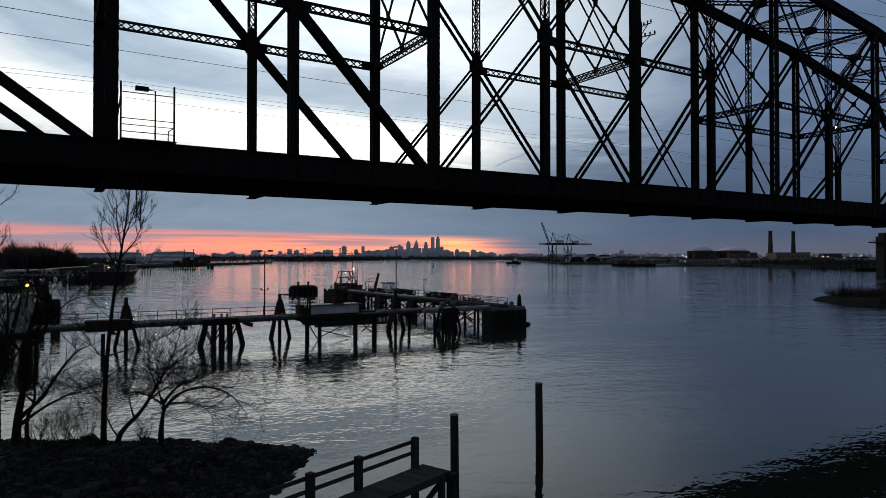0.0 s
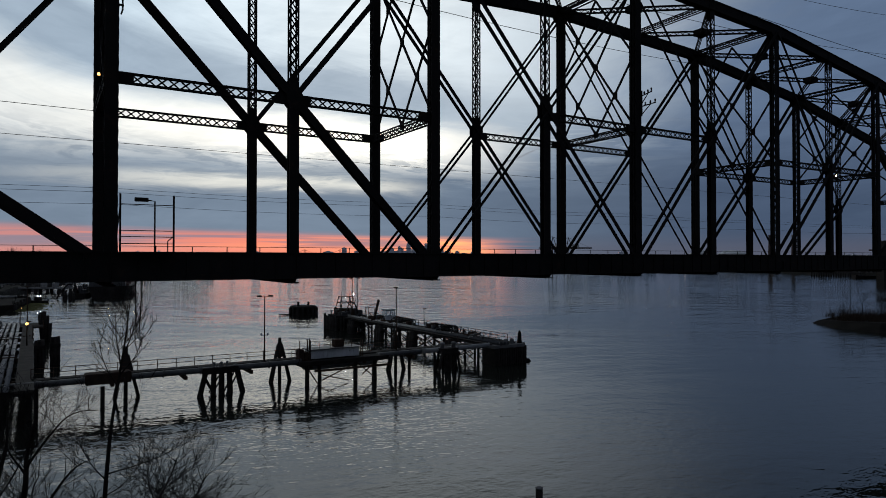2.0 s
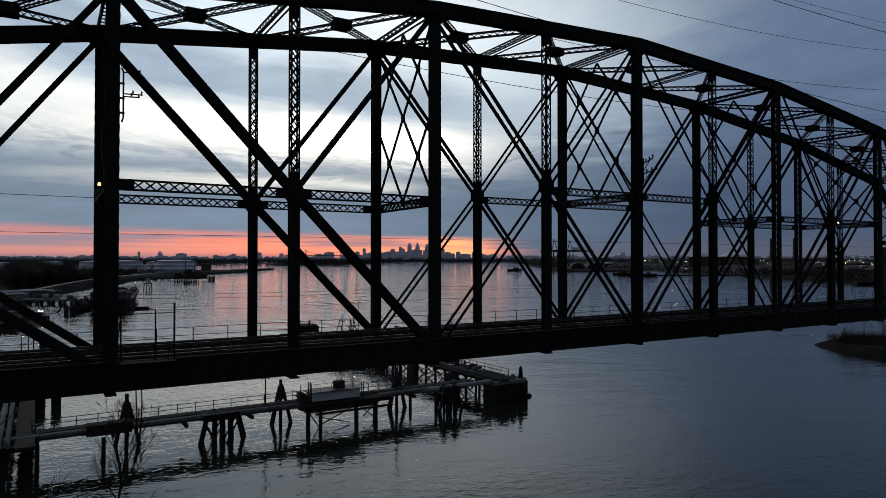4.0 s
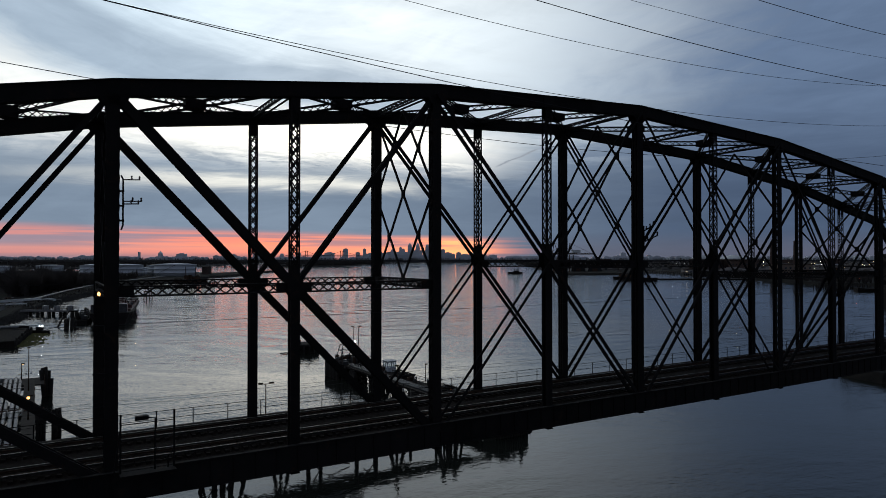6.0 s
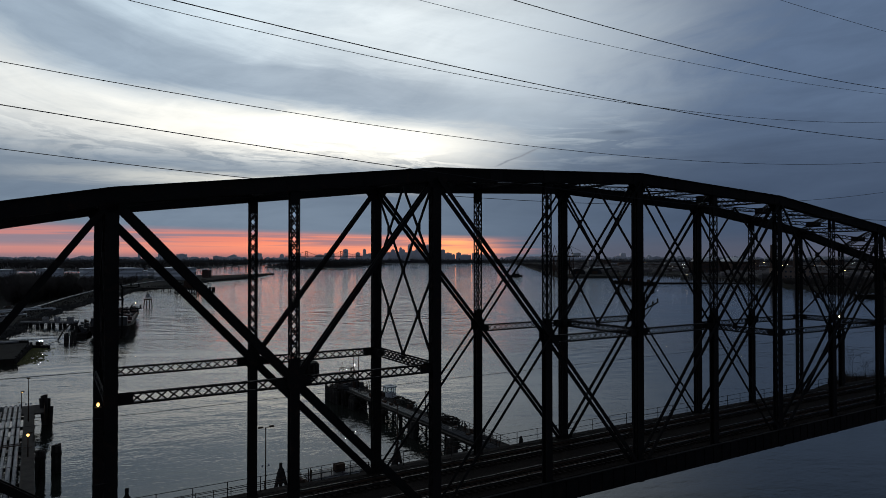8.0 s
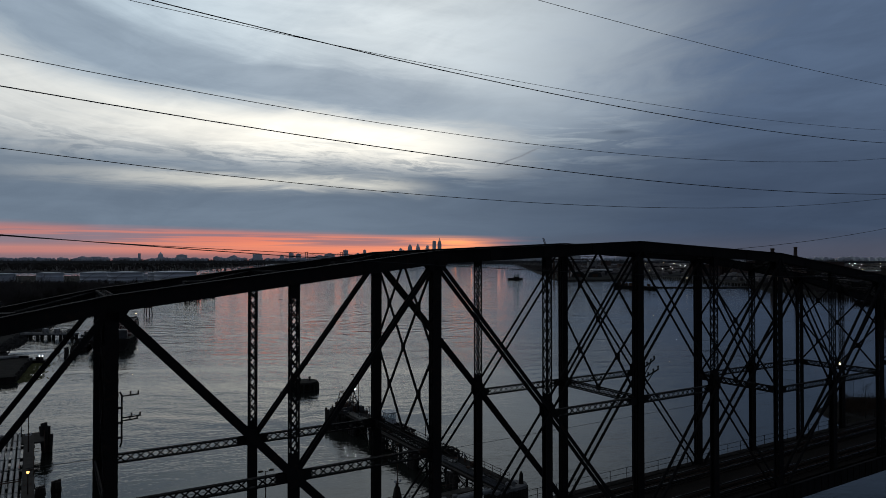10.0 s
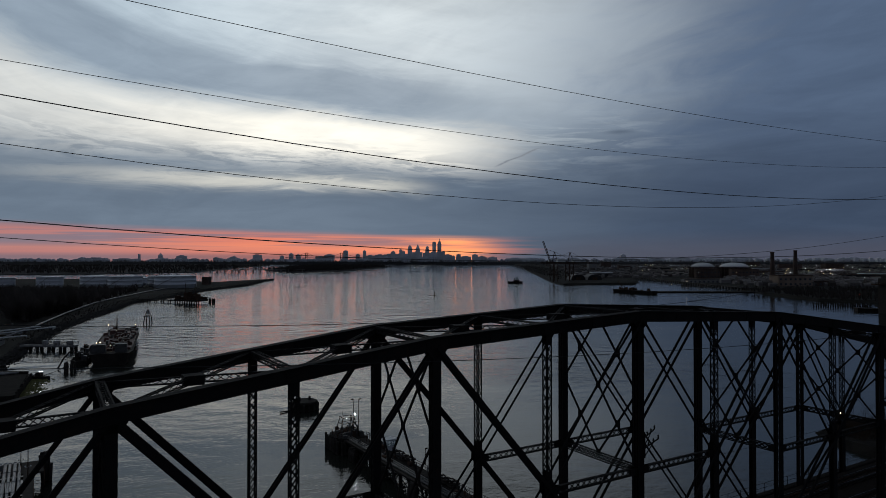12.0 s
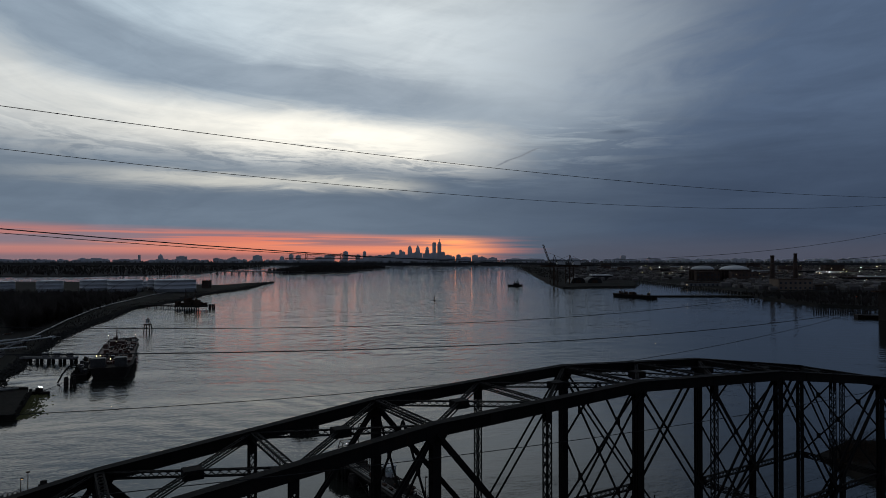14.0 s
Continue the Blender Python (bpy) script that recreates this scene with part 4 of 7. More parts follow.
# clustered timber fenders in front of every other bent
for y in (17, 31, 45, 59):
    for o in (-1.1, 0.0, 1.1):
        bm = bmesh.new()
        tube(bm, [(1.5, y + o, -2.5), (2.0, y + o * 0.9, 4.0 - 0.25 * abs(o))], [0.55, 0.48], 9)
        part("fender_post", bm, TARRED, head)
    beam(head, 1.5, 2.6, y - 1.5, y + 1.5, 2.4, 3.0, TARRED, "fender_beam")
for x in (2.6, 4.4, 5.8, 7.4):
    beam(head, x - 0.16, x + 0.16, 6, 66, 3.75, 4.15, TARRED, "girder")
y = 6.0
while y < 66:
    beam(head, 2.35, 3.0, y + 0.02, y + 1.48, 4.15, 4.25, TIMBER, "deck_board")
    beam(head, 5.5, 7.6, y + 0.02, y + 1.48, 4.15, 4.27, TARRED, "deck_board")
    y += 1.5
beam(head, 3.05, 5.45, 6.2, 65.8, 3.84, 4.10, TARRED, "pipe_deck")
for x, r in ((3.4, 0.24), (4.1, 0.22), (4.8, 0.18)):
    pipe_run(head, [(x, 4.5, 4.36), (x, 66, 4.36)], r, flanges=[k / 7 for k in range(8)])
railing(head, [(7.5, 8.0, 4.27), (7.5, 29.0, 4.27)], 1.15, 2.4)
railing(head, [(7.5, 33.0, 4.27), (7.5, 50.0, 4.27)], 1.15, 2.4)
railing(head, [(7.5, 56.0, 4.27), (7.5, 65.0, 4.27)], 1.15, 2.4)
railing(head, [(5.5, 8.0, 4.27), (5.5, 18.0, 4.27)], 1.1, 2.5)
for y, hh in ((30.0, 1.2), (31.6, 0.9), (26.5, 0.8), (40.0, 0.7), (17.0, 0.7)):
    bm = bmesh.new()
    box(bm, 6.0, 7.2, y - 0.6, y + 0.6, 4.28, 4.28 + hh)
    bmesh.ops.bevel(bm, geom=bm.edges, offset=0.1, segments=2, affect="EDGES")
    part("valve_box", bm, RUST, head, "rusted valve housing")
rnd = random.Random(41)
for k in range(44):
    x, y = rnd.choice((6.6, 7.0, 5.9, 3.8, 4.6)) + rnd.uniform(-0.3, 0.3), rnd.uniform(8, 60)
    bm = bmesh.new()
    if k % 3:
        a, c = rnd.uniform(0.15, 0.5), rnd.uniform(0.3, 1.0)
        box(bm, x - a, x + a, y - a * rnd.uniform(0.6, 2.2), y + a, 4.312, 4.31 + c)
        bmesh.ops.bevel(bm, geom=bm.edges, offset=0.05, segments=1, affect="EDGES")
        part("pump_housing", bm, RUST if k % 2 else DARKPIPE, head)
    else:
        tube(bm, [(x, y, 4.3), (x, y, 5.1), (x + 0.5, y + rnd.uniform(-1, 1), 5.2), (x + 0.6, y, 4.4)], 0.12, 7)
        part("riser_pipe", bm, DARKPIPE, head)
# heaped hose and rope behind the walkway
for yy, ll in ((44, 6.5), (26, 5.0)):
    for k in range(20):
        bm = bmesh.new()
        a = rnd.uniform(0, 6.28)
        c = Vector((7.0 + rnd.uniform(-0.5, 0.5), yy + rnd.uniform(-0.5, 0.5) * ll, 4.4 + rnd.uniform(0, 0.9)))
        tube(bm, [c + Vector((math.cos(a + t) * 0.8, math.sin(a + t) * 1.1, 0.1 * math.sin(3 * t))) for t in (0, 0.8, 1.6, 2.4, 3.2, 4.0)], 0.13, 6)
        part("hose", bm, TARRED, head, "black hose heaped behind the walkway")
# sheathed end of the pier head
end = pier_thing("sheathed_block", "dark sheathed end block of the pier with a concrete top", "pier end", 4.7, 4.7, -0.45)
bm = bmesh.new()
outline = [(0.0, 0.0), (5.0, -0.2)] + [(5.0 + 2.0 * math.sin(a), 1.6 - 1.8 * math.cos(a)) for a in (0.5, 0.9, 1.3, 1.6, 1.9, 2.3, 2.7)] + [(0.0, 3.4)]
slab(bm, outline, -2.5, 3.9)
part("core", bm, TARRED, end)
bm = bmesh.new()
slab(bm, [(x * 1.02 - 0.05, y * 1.02) for x, y in outline], 3.904, 4.45)
part("cap", bm, CONCRETE, end)
n = len(outline)
for i in range(n - 1):
    a, b = Vector((*outline[i], 0)), Vector((*outline[i + 1], 0))
    k = max(2, int((b - a).length / 0.42))
    for j in range(k):
        c = a.lerp(b, (j + 0.5) / k)
        bm = bmesh.new()
        o = (b - a).normalized().cross(Vector((0, 0, 1))) * 0.12
        tube(bm, [c + o + Vector((0, 0, -2.5)), c + o + Vector((0, 0, 4.0 - 0.25 * ((i * 3 + j) % 4 == 0)))], 0.19, 6)
        part("sheet_post", bm, TARRED, end)
bm = bmesh.new()
lathe(bm, 7.5, 1.0, [(0.2, 0.2), (0.55, 0.5), (0.6, 1.3), (0.3, 1.7)], 12)
part("fender", bm, TARRED, end, "black round fender hanging at the corner")
b = pier_thing("bollard", "dark mooring bollard on the pier's end block", "bollard", 10.6, 5.8, 4.0, "bollards")
bm = bmesh.new()
lathe(bm, 0, 0, [(0.42, 0), (0.34, 0.8), (0.30, 1.5), (0.12, 2.0)], 12)
part("bollard_post", bm, TARRED, b)
for xx in (3.4, 4.6):
    b = pier_thing("bollard", "small pale concrete bollard on the pier's end block", "bollard", xx + 4.2, 5.6, 4.0, "bollards")
    bm = bmesh.new()
    lathe(bm, 0, 0, [(0.36, 0), (0.34, 0.7), (0.2, 0.85)], 10)
    part("bollard_post", bm, CONCRETE, b)

# cabin on the pier head
cab = pier_thing("watch_cabin", "small white watch cabin with square windows on the pier", "cabin", 10.5, 52.8, 3.96)
bm = bmesh.new()
box(bm, -1.1, 1.1, -1.1, 1.1, 0.0, 1.05)
for x, y in ((-1.04, -1.04), (1.04, -1.04), (-1.04, 1.04), (1.04, 1.04), (0, -1.04), (-1.04, 0), (0, 1.04), (1.04, 0)):
    box(bm, x - 0.06, x + 0.06, y - 0.06, y + 0.06, 1.05, 2.2)
box(bm, -1.1, 1.1, -1.1, 1.1, 2.2, 2.42)
cab_wall = part("wall", bm, PAINT, cab)
bm = bmesh.new()
box(bm, -1.3, 1.3, -1.3, 1.3, 2.42, 2.56)
part("roof", bm, PAINT, cab)
GLASS = bpy.data.materials.new("window_glass")
GLASS.use_nodes = True
gb = GLASS.node_tree.nodes["Principled BSDF"]
gb.inputs["Base Color"].default_value, gb.inputs["Roughness"].default_value, gb.inputs["Transmission Weight"].default_value = (0.6, 0.7, 0.75, 1), 0.08, 0.9
for (x0, x1, y0, y1) in ((-0.98, -0.06, -1.05, -1.03), (0.06, 0.98, -1.05, -1.03), (-1.05, -1.03, -0.98, -0.06), (-1.05, -1.03, 0.06, 0.98)):
    bm = bmesh.new()
    box(bm, x0, x1, y0, y1, 1.05, 2.2)
    part("window_pane", bm, GLASS, cab_wall)
# leaning davit and pipe frames beside the cabin
dav = pier_thing("davit", "leaning dark steel davit arm beside the watch cabin", "davit", 9.5, 57.0, 3.96)
bm = bmesh.new()
bar(bm, (-0.5, 0, 0), (0.9, 0.4, 4.4), 0.42, 0.42)
part("arm", bm, RUST, dav)
bm = bmesh.new()
tube(bm, [(0.7, 0.4, 3.6), (-2.2, 0.3, 2.9), (-2.6, 0.3, 1.6)], 0.05, 6)
part("stay", bm, RUST, dav)
fr = pier_thing("steel_stand", "rusted open steel stand on the pier", "stand", 8.5, 59.0, 3.96)
for a, b2 in (((0, 0, 0), (0, 0, 2.6)), ((1.6, 0, 0), (1.6, 0, 2.4)), ((0, 1.6, 0), (0, 1.6, 2.6)), ((0, 0, 2.6), (1.6, 0, 2.4)), ((0, 0, 2.6), (0, 1.6, 2.6)), ((0, 0, 1.2), (1.6, 0, 1.2))):
    bm = bmesh.new()
    tube(bm, [a, b2], 0.06, 6)
    part("tube", bm, RUST, fr)

# far platform with the hose tower
plat = pier_thing("loading_platform", "dark round-fronted loading platform with timber fenders", "platform", 3.9, -1.0, -0.45)
bm = bmesh.new()
out2 = [(0.2, 66), (6.6, 65.0), (6.8, 73.5), (3.0, 74.0)] + [(1.0 - 1.6 * math.sin(a), 70 - 4.0 * math.cos(a)) for a in (2.7, 2.2, 1.7, 1.2, 0.7, 0.4)]
slab(bm, out2, 3.6, 4.7)
part("deck", bm, TARRED, plat)
bm = bmesh.new()
slab(bm, [(3.3 + (x - 3.3) * 0.9, 69.6 + (y - 69.6) * 0.92) for x, y in out2], 1.7, 3.6)
part("skirt", bm, TARRED, plat, "dark timber sheathing under the deck")
for i in range(18):
    x, y = (-0.4 + (0 if i < 9 else (i - 8) * 0.75), 66.3 + min(i, 8) * 0.9 - (0 if i < 9 else 0))
    pile(plat, x - 0.3, y if i < 9 else 65.2, 4.3 + 0.3 * (i % 3), 0.32)
for x in (1.5, 4, 6):
    for y in (66.5, 70, 73):
        pile(plat, x, y, 3.7, 0.28)
tow = pier_thing("hose_tower", "lit steel hose tower frame on the loading platform", "hose tower", 6.9, 68.3, 4.25)
for sx_ in (-1, 1):
    for sy_ in (-1, 1):
        bm = bmesh.new()
        bar(bm, (sx_ * 2.5, sy_ * 1.6, 0), (sx_ * 1.4, sy_ * 0.9, 4.5), 0.16, 0.16)
        part("leg", bm, RUST, tow)
for z, k in ((1.5, 2.15), (3.0, 1.78), (4.4, 1.43)):
    for a, b2 in (((-k, -1.2), (k, -1.2)), ((-k, 1.2), (k, 1.2)), ((-k, -1.2), (-k, 1.2)), ((k, -1.2), (k, 1.2))):
        bm = bmesh.new()
        bar(bm, (*a, z), (*b2, z), 0.12, 0.12)
        part("girt", bm, RUST, tow)
for a, b2 in (((-2.4, -1.5, 0.2), (-1.9, -1.2, 3.4)), ((-1.0, -1.5, 0.2), (0.4, -1.2, 4.3)), ((1.0, -1.5, 0.2), (-0.4, -1.2, 3.4)), ((2.4, -1.5, 0.2), (1.0, -1.2, 3.4))):
    bm = bmesh.new()
    tube(bm, [a, ((Vector(a) + Vector(b2)) / 2 + Vector((0.5, 0, 0.3))), b2], 0.13, 8)
    part("hose", bm, DARKPIPE, tow, "pale grey loading hose")
bm = bmesh.new()
tube(bm, [(-1.4, -1.0, 4.5), (-1.7, -1.0, 6.2)], 0.04, 6)
part("mast", bm, RUST, tow)
for p in ((1.6, -1.0, 5.1), (-0.6, -1.2, 4.2), (0.4, -1.2, 3.8)):
    bm = bmesh.new()
    bmesh.ops.create_icosphere(bm, subdivisions=2, radius=0.11 if p[0] > 1 else 0.05, matrix=Matrix.Translation(p))
    part("lamp", bm, LAMP_WORK, tow, "bright white work lamp")
crates = pier_thing("deck_machinery", "pale pumps and valves massed on the loading platform", "machinery", 6.9, 68.5, 4.25)
rnd = random.Random(5)
for i in range(30):
    bm = bmesh.new()
    x, y, a, b2, c = rnd.uniform(-2.4, 2.8), rnd.uniform(-3.2, 3.2), rnd.uniform(0.2, 0.7), rnd.uniform(0.2, 0.7), rnd.uniform(0.5, 1.7)
    box(bm, x - a, x + a, y - b2, y + b2, 0, c)
    bmesh.ops.bevel(bm, geom=bm.edges, offset=0.08, segments=2, affect="EDGES")
    part("pump_housing", bm, DARKPIPE if i % 3 else RUST, crates)
railing(plat, [(0.4, 66.2, 4.7), (-0.4, 70, 4.7), (0.6, 73, 4.7)], 1.1, 2.0)


def lamp_post(x, y, z, top, arms, label, lit=None, at=None):
    p = at if at else pw(x, y, z)
    d = thing("lamp_post", label, "lamp post", tuple(p) if at else (p.x, p.y, p.z), PT, "lamp posts")
    bm = bmesh.new()
    tube(bm, [(0, 0, 0), (0, 0, top)], [0.11, 0.06], 8)
    part("pole", bm, RUST, d)
    for a in arms:
        bm = bmesh.new()
        tube(bm, [(0, 0, top - 0.12), (a, 0, top)], 0.035, 6)
        part("arm", bm, RUST, d)
        bm = bmesh.new()
        box(bm, a - 0.32, a + 0.32, -0.16, 0.16, top - 0.08, top + 0.14)
        bmesh.ops.bevel(bm, geom=bm.edges, offset=0.05, segments=2, affect="EDGES")
        part("lamp_head", bm, RUST, d)
    if lit:
        bm = bmesh.new()
        bmesh.ops.create_icosphere(bm, subdivisions=2, radius=lit[0], matrix=Matrix.Translation((lit[2], 0, lit[1])))
        part("bulb", bm, LAMP_AMBER, d, "glowing warm lamp")
    bm = bmesh.new()
    for s in (-1, 1):
        lathe(bm, s * 0.42, 0, [(0.08, top * 0.39), (0.16, top * 0.41), (0.05, top * 0.43)], 8)
        bar(bm, (0, 0, top * 0.39), (s * 0.42, 0, top * 0.39), 0.04, 0.04)
    part("speaker", bm, PAINT if lit is None else RUST, d)
    return d


lamp_post(-31.6, 7.4, 4.3, 8.6, (-0.7, 0.8), "tall unlit double lamp post on the pipe trestle")
lamp_post(-11.9, 7.0, 4.3, 9.3, (-0.1,), "tall unlit lamp post on the pipe trestle")
lamp_post(7.7, 66.2, 4.25, 8.9, (-0.4,), "tall unlit lamp post on the loading platform")
lamp_post(8.7, 65.6, 4.25, 8.9, (0.4,), "tall unlit lamp post on the loading platform")
lamp_post(11.8, 39.0, 3.95, 3.4, (0.2,), "short lamp post on the pier head")

# mooring platform out in the river
moor = thing("mooring_platform", "dark round mooring platform with bollards out in the river", "mooring platform", (-43.0, 201, 0), PT)
bm = bmesh.new()
lathe(bm, 0, 0, [(3.8, -2.5), (3.8, 2.6), (4.0, 2.7), (4.0, 3.3), (3.7, 3.5)], 14)
part("drum", bm, TARRED, moor)
for k in range(16):
    a = 2 * math.pi * k / 16
    bm = bmesh.new()
    tube(bm, [(4.1 * math.cos(a), 4.1 * math.sin(a), -2.5), (4.1 * math.cos(a), 4.1 * math.sin(a), 2.9)], 0.3, 7)
    part("fender_post", bm, TARRED, moor)
for x in (-1.6, 1.6):
    bm = bmesh.new()
    lathe(bm, x, 0, [(0.4, 3.5), (0.3, 4.2), (0.45, 4.5), (0.2, 4.7)], 10)
    part("bollard", bm, TARRED, moor)
bm = bmesh.new()
bar(bm, (-4, 0, 0.9), (-8, -1.0, 1.1), 0.3, 0.3)
part("boom", bm, TARRED, moor)

# jetty of pipes towards the left bank
jet = pier_thing("pipe_jetty", "long jetty of parallel grey pipes on dark river piles", "pier")
for k, (x, r) in enumerate(((-60.2, 0.26), (-61.0, 0.30), (-61.9, 0.26), (-62.7, 0.30), (-63.5, 0.24))):
    pipe_run(jet, [(x, 2.5, 4.35), (x, 84, 4.35)], r, PIPE, flanges=[j / 12 for j in range(13)])
beam(jet, -59.5, -57.7, 1, 84, 4.0, 4.3, TIMBER, "walkway")
beam(jet, -66.2, -64.6, 1, 84, 3.9, 4.5, RUST, "cable_trough")
for y in range(3, 84, 9):
    beam(jet, -66.4, -57.6, y - 0.3, y + 0.3, 3.4, 3.95, TARRED, "cap")
    for x in (-65.6, -62.8, -60.6, -58.2):
        pile(jet, x, y, 3.5, 0.3)
for y in (24, 48):
    for z in (5.3,):
        bm = bmesh.new()
        bar(bm, (-64.4, y, 4.3), (-64.4, y, 5.2), 0.1, 0.1), bar(bm, (-59.6, y, 4.3), (-59.6, y, 5.2), 0.1, 0.1), bar(bm, (-64.4, y, 5.2), (-59.6, y, 5.2), 0.1, 0.1), bar(bm, (-64.4, y, 4.9), (-59.6, y, 4.9), 0.35, 0.12)
        part("crossover", bm, RUST, jet)
railing(jet, [(-57.8, 52, 4.3), (-57.8, 66, 4.3), (-56, 66, 4.3), (-56, 84, 4.3)], 1.2, 2.0)
beam(jet, -70.0, -56.0, 76, 84.5, 3.9, 4.25, TIMBER, "platform_deck")
for k in range(3):
    pipe_run(jet, [(-63, 78 + k * 1.2, 5.0), (-95, 84 + k * 1.2, 5.0)], 0.22)
lamp_post(-58.6, 42.4, 4.3, 3.7, (0.3,), "short glowing lamp post on the pipe jetty", (0.22, 3.40, 0.0))
lamp_post(-58.7, 68.5, 4.3, 8.2, (0.0,), "tall unlit lamp post on the pipe jetty")
lamp_post(-60.0, 81.0, 4.3, 3.6, (0.2,), "short glowing lamp post on the pipe jetty", (0.09, 3.5, 0.2))
d = thing("pile_dolphin", "dark clump of leaning timber piles beside the jetty", "dolphin", (-84.0, 136.0, 0), PT, "pile dolphins")
for k, (x, y, lx, ly, zt) in enumerate(((0, 0, 0.10, 0, 6.3), (0.8, 0.2, 0.04, 0.02, 6.9), (1.4, 0.7, -0.02, 0, 6.0), (0.3, 1.2, 0.08, -0.03, 6.6), (1.2, 1.5, 0, 0, 5.2), (1.9, 0.1, -0.05, 0, 4.4))):
    pile(d, x, y, zt, 0.40, (lx, ly))
d = thing("pile_dolphin", "two squared dark fender blocks of bolted timber piles beside the jetty", "dolphin", (-63.4, 104.6, 0), PT, "pile dolphins")
for x0, y0, zt in ((-1.5, -0.6, 5.0), (0.7, 0.3, 5.3)):
    for i in range(3):
        for j in range(3):
            pile(d, x0 + i * 0.46, y0 + j * 0.46, zt - 0.08 * ((i * 2 + j) % 3), 0.25)
    beam(d, x0 - 0.3, x0 + 1.22, y0 - 0.3, y0 + 1.22, 3.6, 4.2, TARRED, "binding")
for x in (-2.6, -2.1):
    pile(d, x, 0.2, 3.8, 0.3, (-0.12, 0))

# ---- landing stage and single piles near the shore ----
for at, top, r in (((5.55, 37.7), 4.75, 0.22), ((0.55, 30.2), 4.75, 0.20)):
    d = thing("mooring_pile", "single dark round timber mooring pile in the water", "pile", (*at, 0), 0, "mooring piles")
    bm = bmesh.new()
    tube(bm, [(0.04, 0, -2.5), (0.0, 0, 1.0), (-0.03, 0, top)], [r * 1.08, r, r * 0.94], 12)
    part("shaft", bm, TARRED, d)
    bm = bmesh.new()
    lathe(bm, -0.03, 0, [(r, top), (r * 1.05, top + 0.03), (r * 0.6, top + 0.08)], 12)
    part("cap", bm, CONCRETE, d)
stage = thing("landing_stage", "weathered wooden landing stage with a post and rail fence", "dock", (-1.04, 27.2, 0.9), 52.5)
# along x from the bank (-x) out to the end at 0.5
for k in range(43):
    bm = bmesh.new()
    x = -12.0 + k * 0.29
    box(bm, x, x + 0.285, -1.32, 0.12, 2.35 + 0.006 * (k % 3), 2.41 + 0.006 * (k % 2))
    part("plank", bm, TIMBER, stage)
for y in (-1.2, -0.6, 0.0):
    beam(stage, -12, 0.4, y - 0.08, y + 0.08, 2.09, 2.35, TIMBER, "joist")
for x in (-10.6, -8.2, -5.7, -3.35, -0.05):
    bm = bmesh.new()
    bar(bm, (x, 0.12, -2.0), (x, 0.12, 3.64), 0.25, 0.25)
    part("post", bm, TIMBER, stage)
    bm = bmesh.new()
    bar(bm, (x, -1.28, -2.0), (x, -1.28, 2.35), 0.22, 0.22)
    part("post", bm, TIMBER, stage)
    bm = bmesh.new()
    bar(bm, (x, -1.28, 2.1), (x, 0.1, 0.4), 0.12, 0.2)
    part("brace", bm, TIMBER, stage)
for z in (2.98, 3.44):
    bm = bmesh.new()
    bar(bm, (-12, 0.24, z), (0.1, 0.24, z), 0.06, 0.14)
    part("rail", bm, TIMBER, stage)
bm = bmesh.new()
bar(bm, (0.48, -1.38, 2.14), (0.48, 0.2, 2.14), 0.12, 0.46)
part("fascia", bm, TIMBER, stage)
bm = bmesh.new()
bar(bm, (0.42, -1.45, 1.1), (0.42, -1.45, 2.35), 0.32, 0.32)
part("fender", bm, TARRED, stage)


# ---- bare trees ----
from mathutils import bvhtree

def limb(bm, p, d, length, r, depth, rnd, spread=0.6, lift=0.12, twig=0.011, kids=(3, 5)):
    """A branch that bends, forks and tapers, down to twigs; a negative lift droops."""
    pts, rad = [p.copy()], [r]
    n = 5 if depth > 1 else 3
    for i in range(n):
        d = (d + Vector((rnd.uniform(-1, 1), rnd.uniform(-1, 1), rnd.uniform(-1, 1) * 0.6)) * 0.17 + Vector((0, 0, lift * 0.5))).normalized()
        p = p + d * length / n
        pts.append(p.copy())
        rad.append(max(twig, r * (1 - 0.62 * (i + 1) / n)))
    tube(bm, pts, rad, 7 if r > 0.06 else 4 if r > 0.02 else 3, cap=False)
    if depth <= 0:
        return
    for k in range(rnd.randint(*kids)):
        i = min(n, 1 + int(rnd.random() * n)) if k else n
        way = (pts[i] - pts[i - 1]).normalized()
        side = Vector((rnd.uniform(-1, 1), rnd.uniform(-1, 1), rnd.uniform(-0.4, 0.9)))
        side = (side - way * side.dot(way)).normalized()
        nd = (way * rnd.uniform(0.7, 1.1) + side * spread * rnd.uniform(0.6, 1.4)).normalized()
        limb(bm, pts[i], nd, length * rnd.uniform(0.45, 0.75), max(twig, rad[i] * rnd.uniform(0.5, 0.75)), depth - 1, rnd, spread, lift, twig, kids)


def stem(bm, pts, r0, r1, sides=9):
    """A smooth tapered trunk through a few points; returns its finer line."""
    line = []
    pts = [Vector(p) for p in pts]
    ext = [pts[0] * 2 - pts[1]] + pts + [pts[-1] * 2 - pts[-2]]
    for i in range(1, len(ext) - 2):
        for j in range(4):
            t = j / 4
            a, b, c, d = ext[i - 1:i + 3]
            line.append(0.5 * (2 * b + (c - a) * t + (2 * a - 5 * b + 4 * c - d) * t * t + (3 * b - a - 3 * c + d) * t ** 3))
    line.append(pts[-1])
    m = len(line) - 1
    tube(bm, line, [r0 + (r1 - r0) * (i / m) ** 0.8 + (0.06 * r0 / 0.2 if i == 0 else 0) for i in range(m + 1)], sides)
    return line


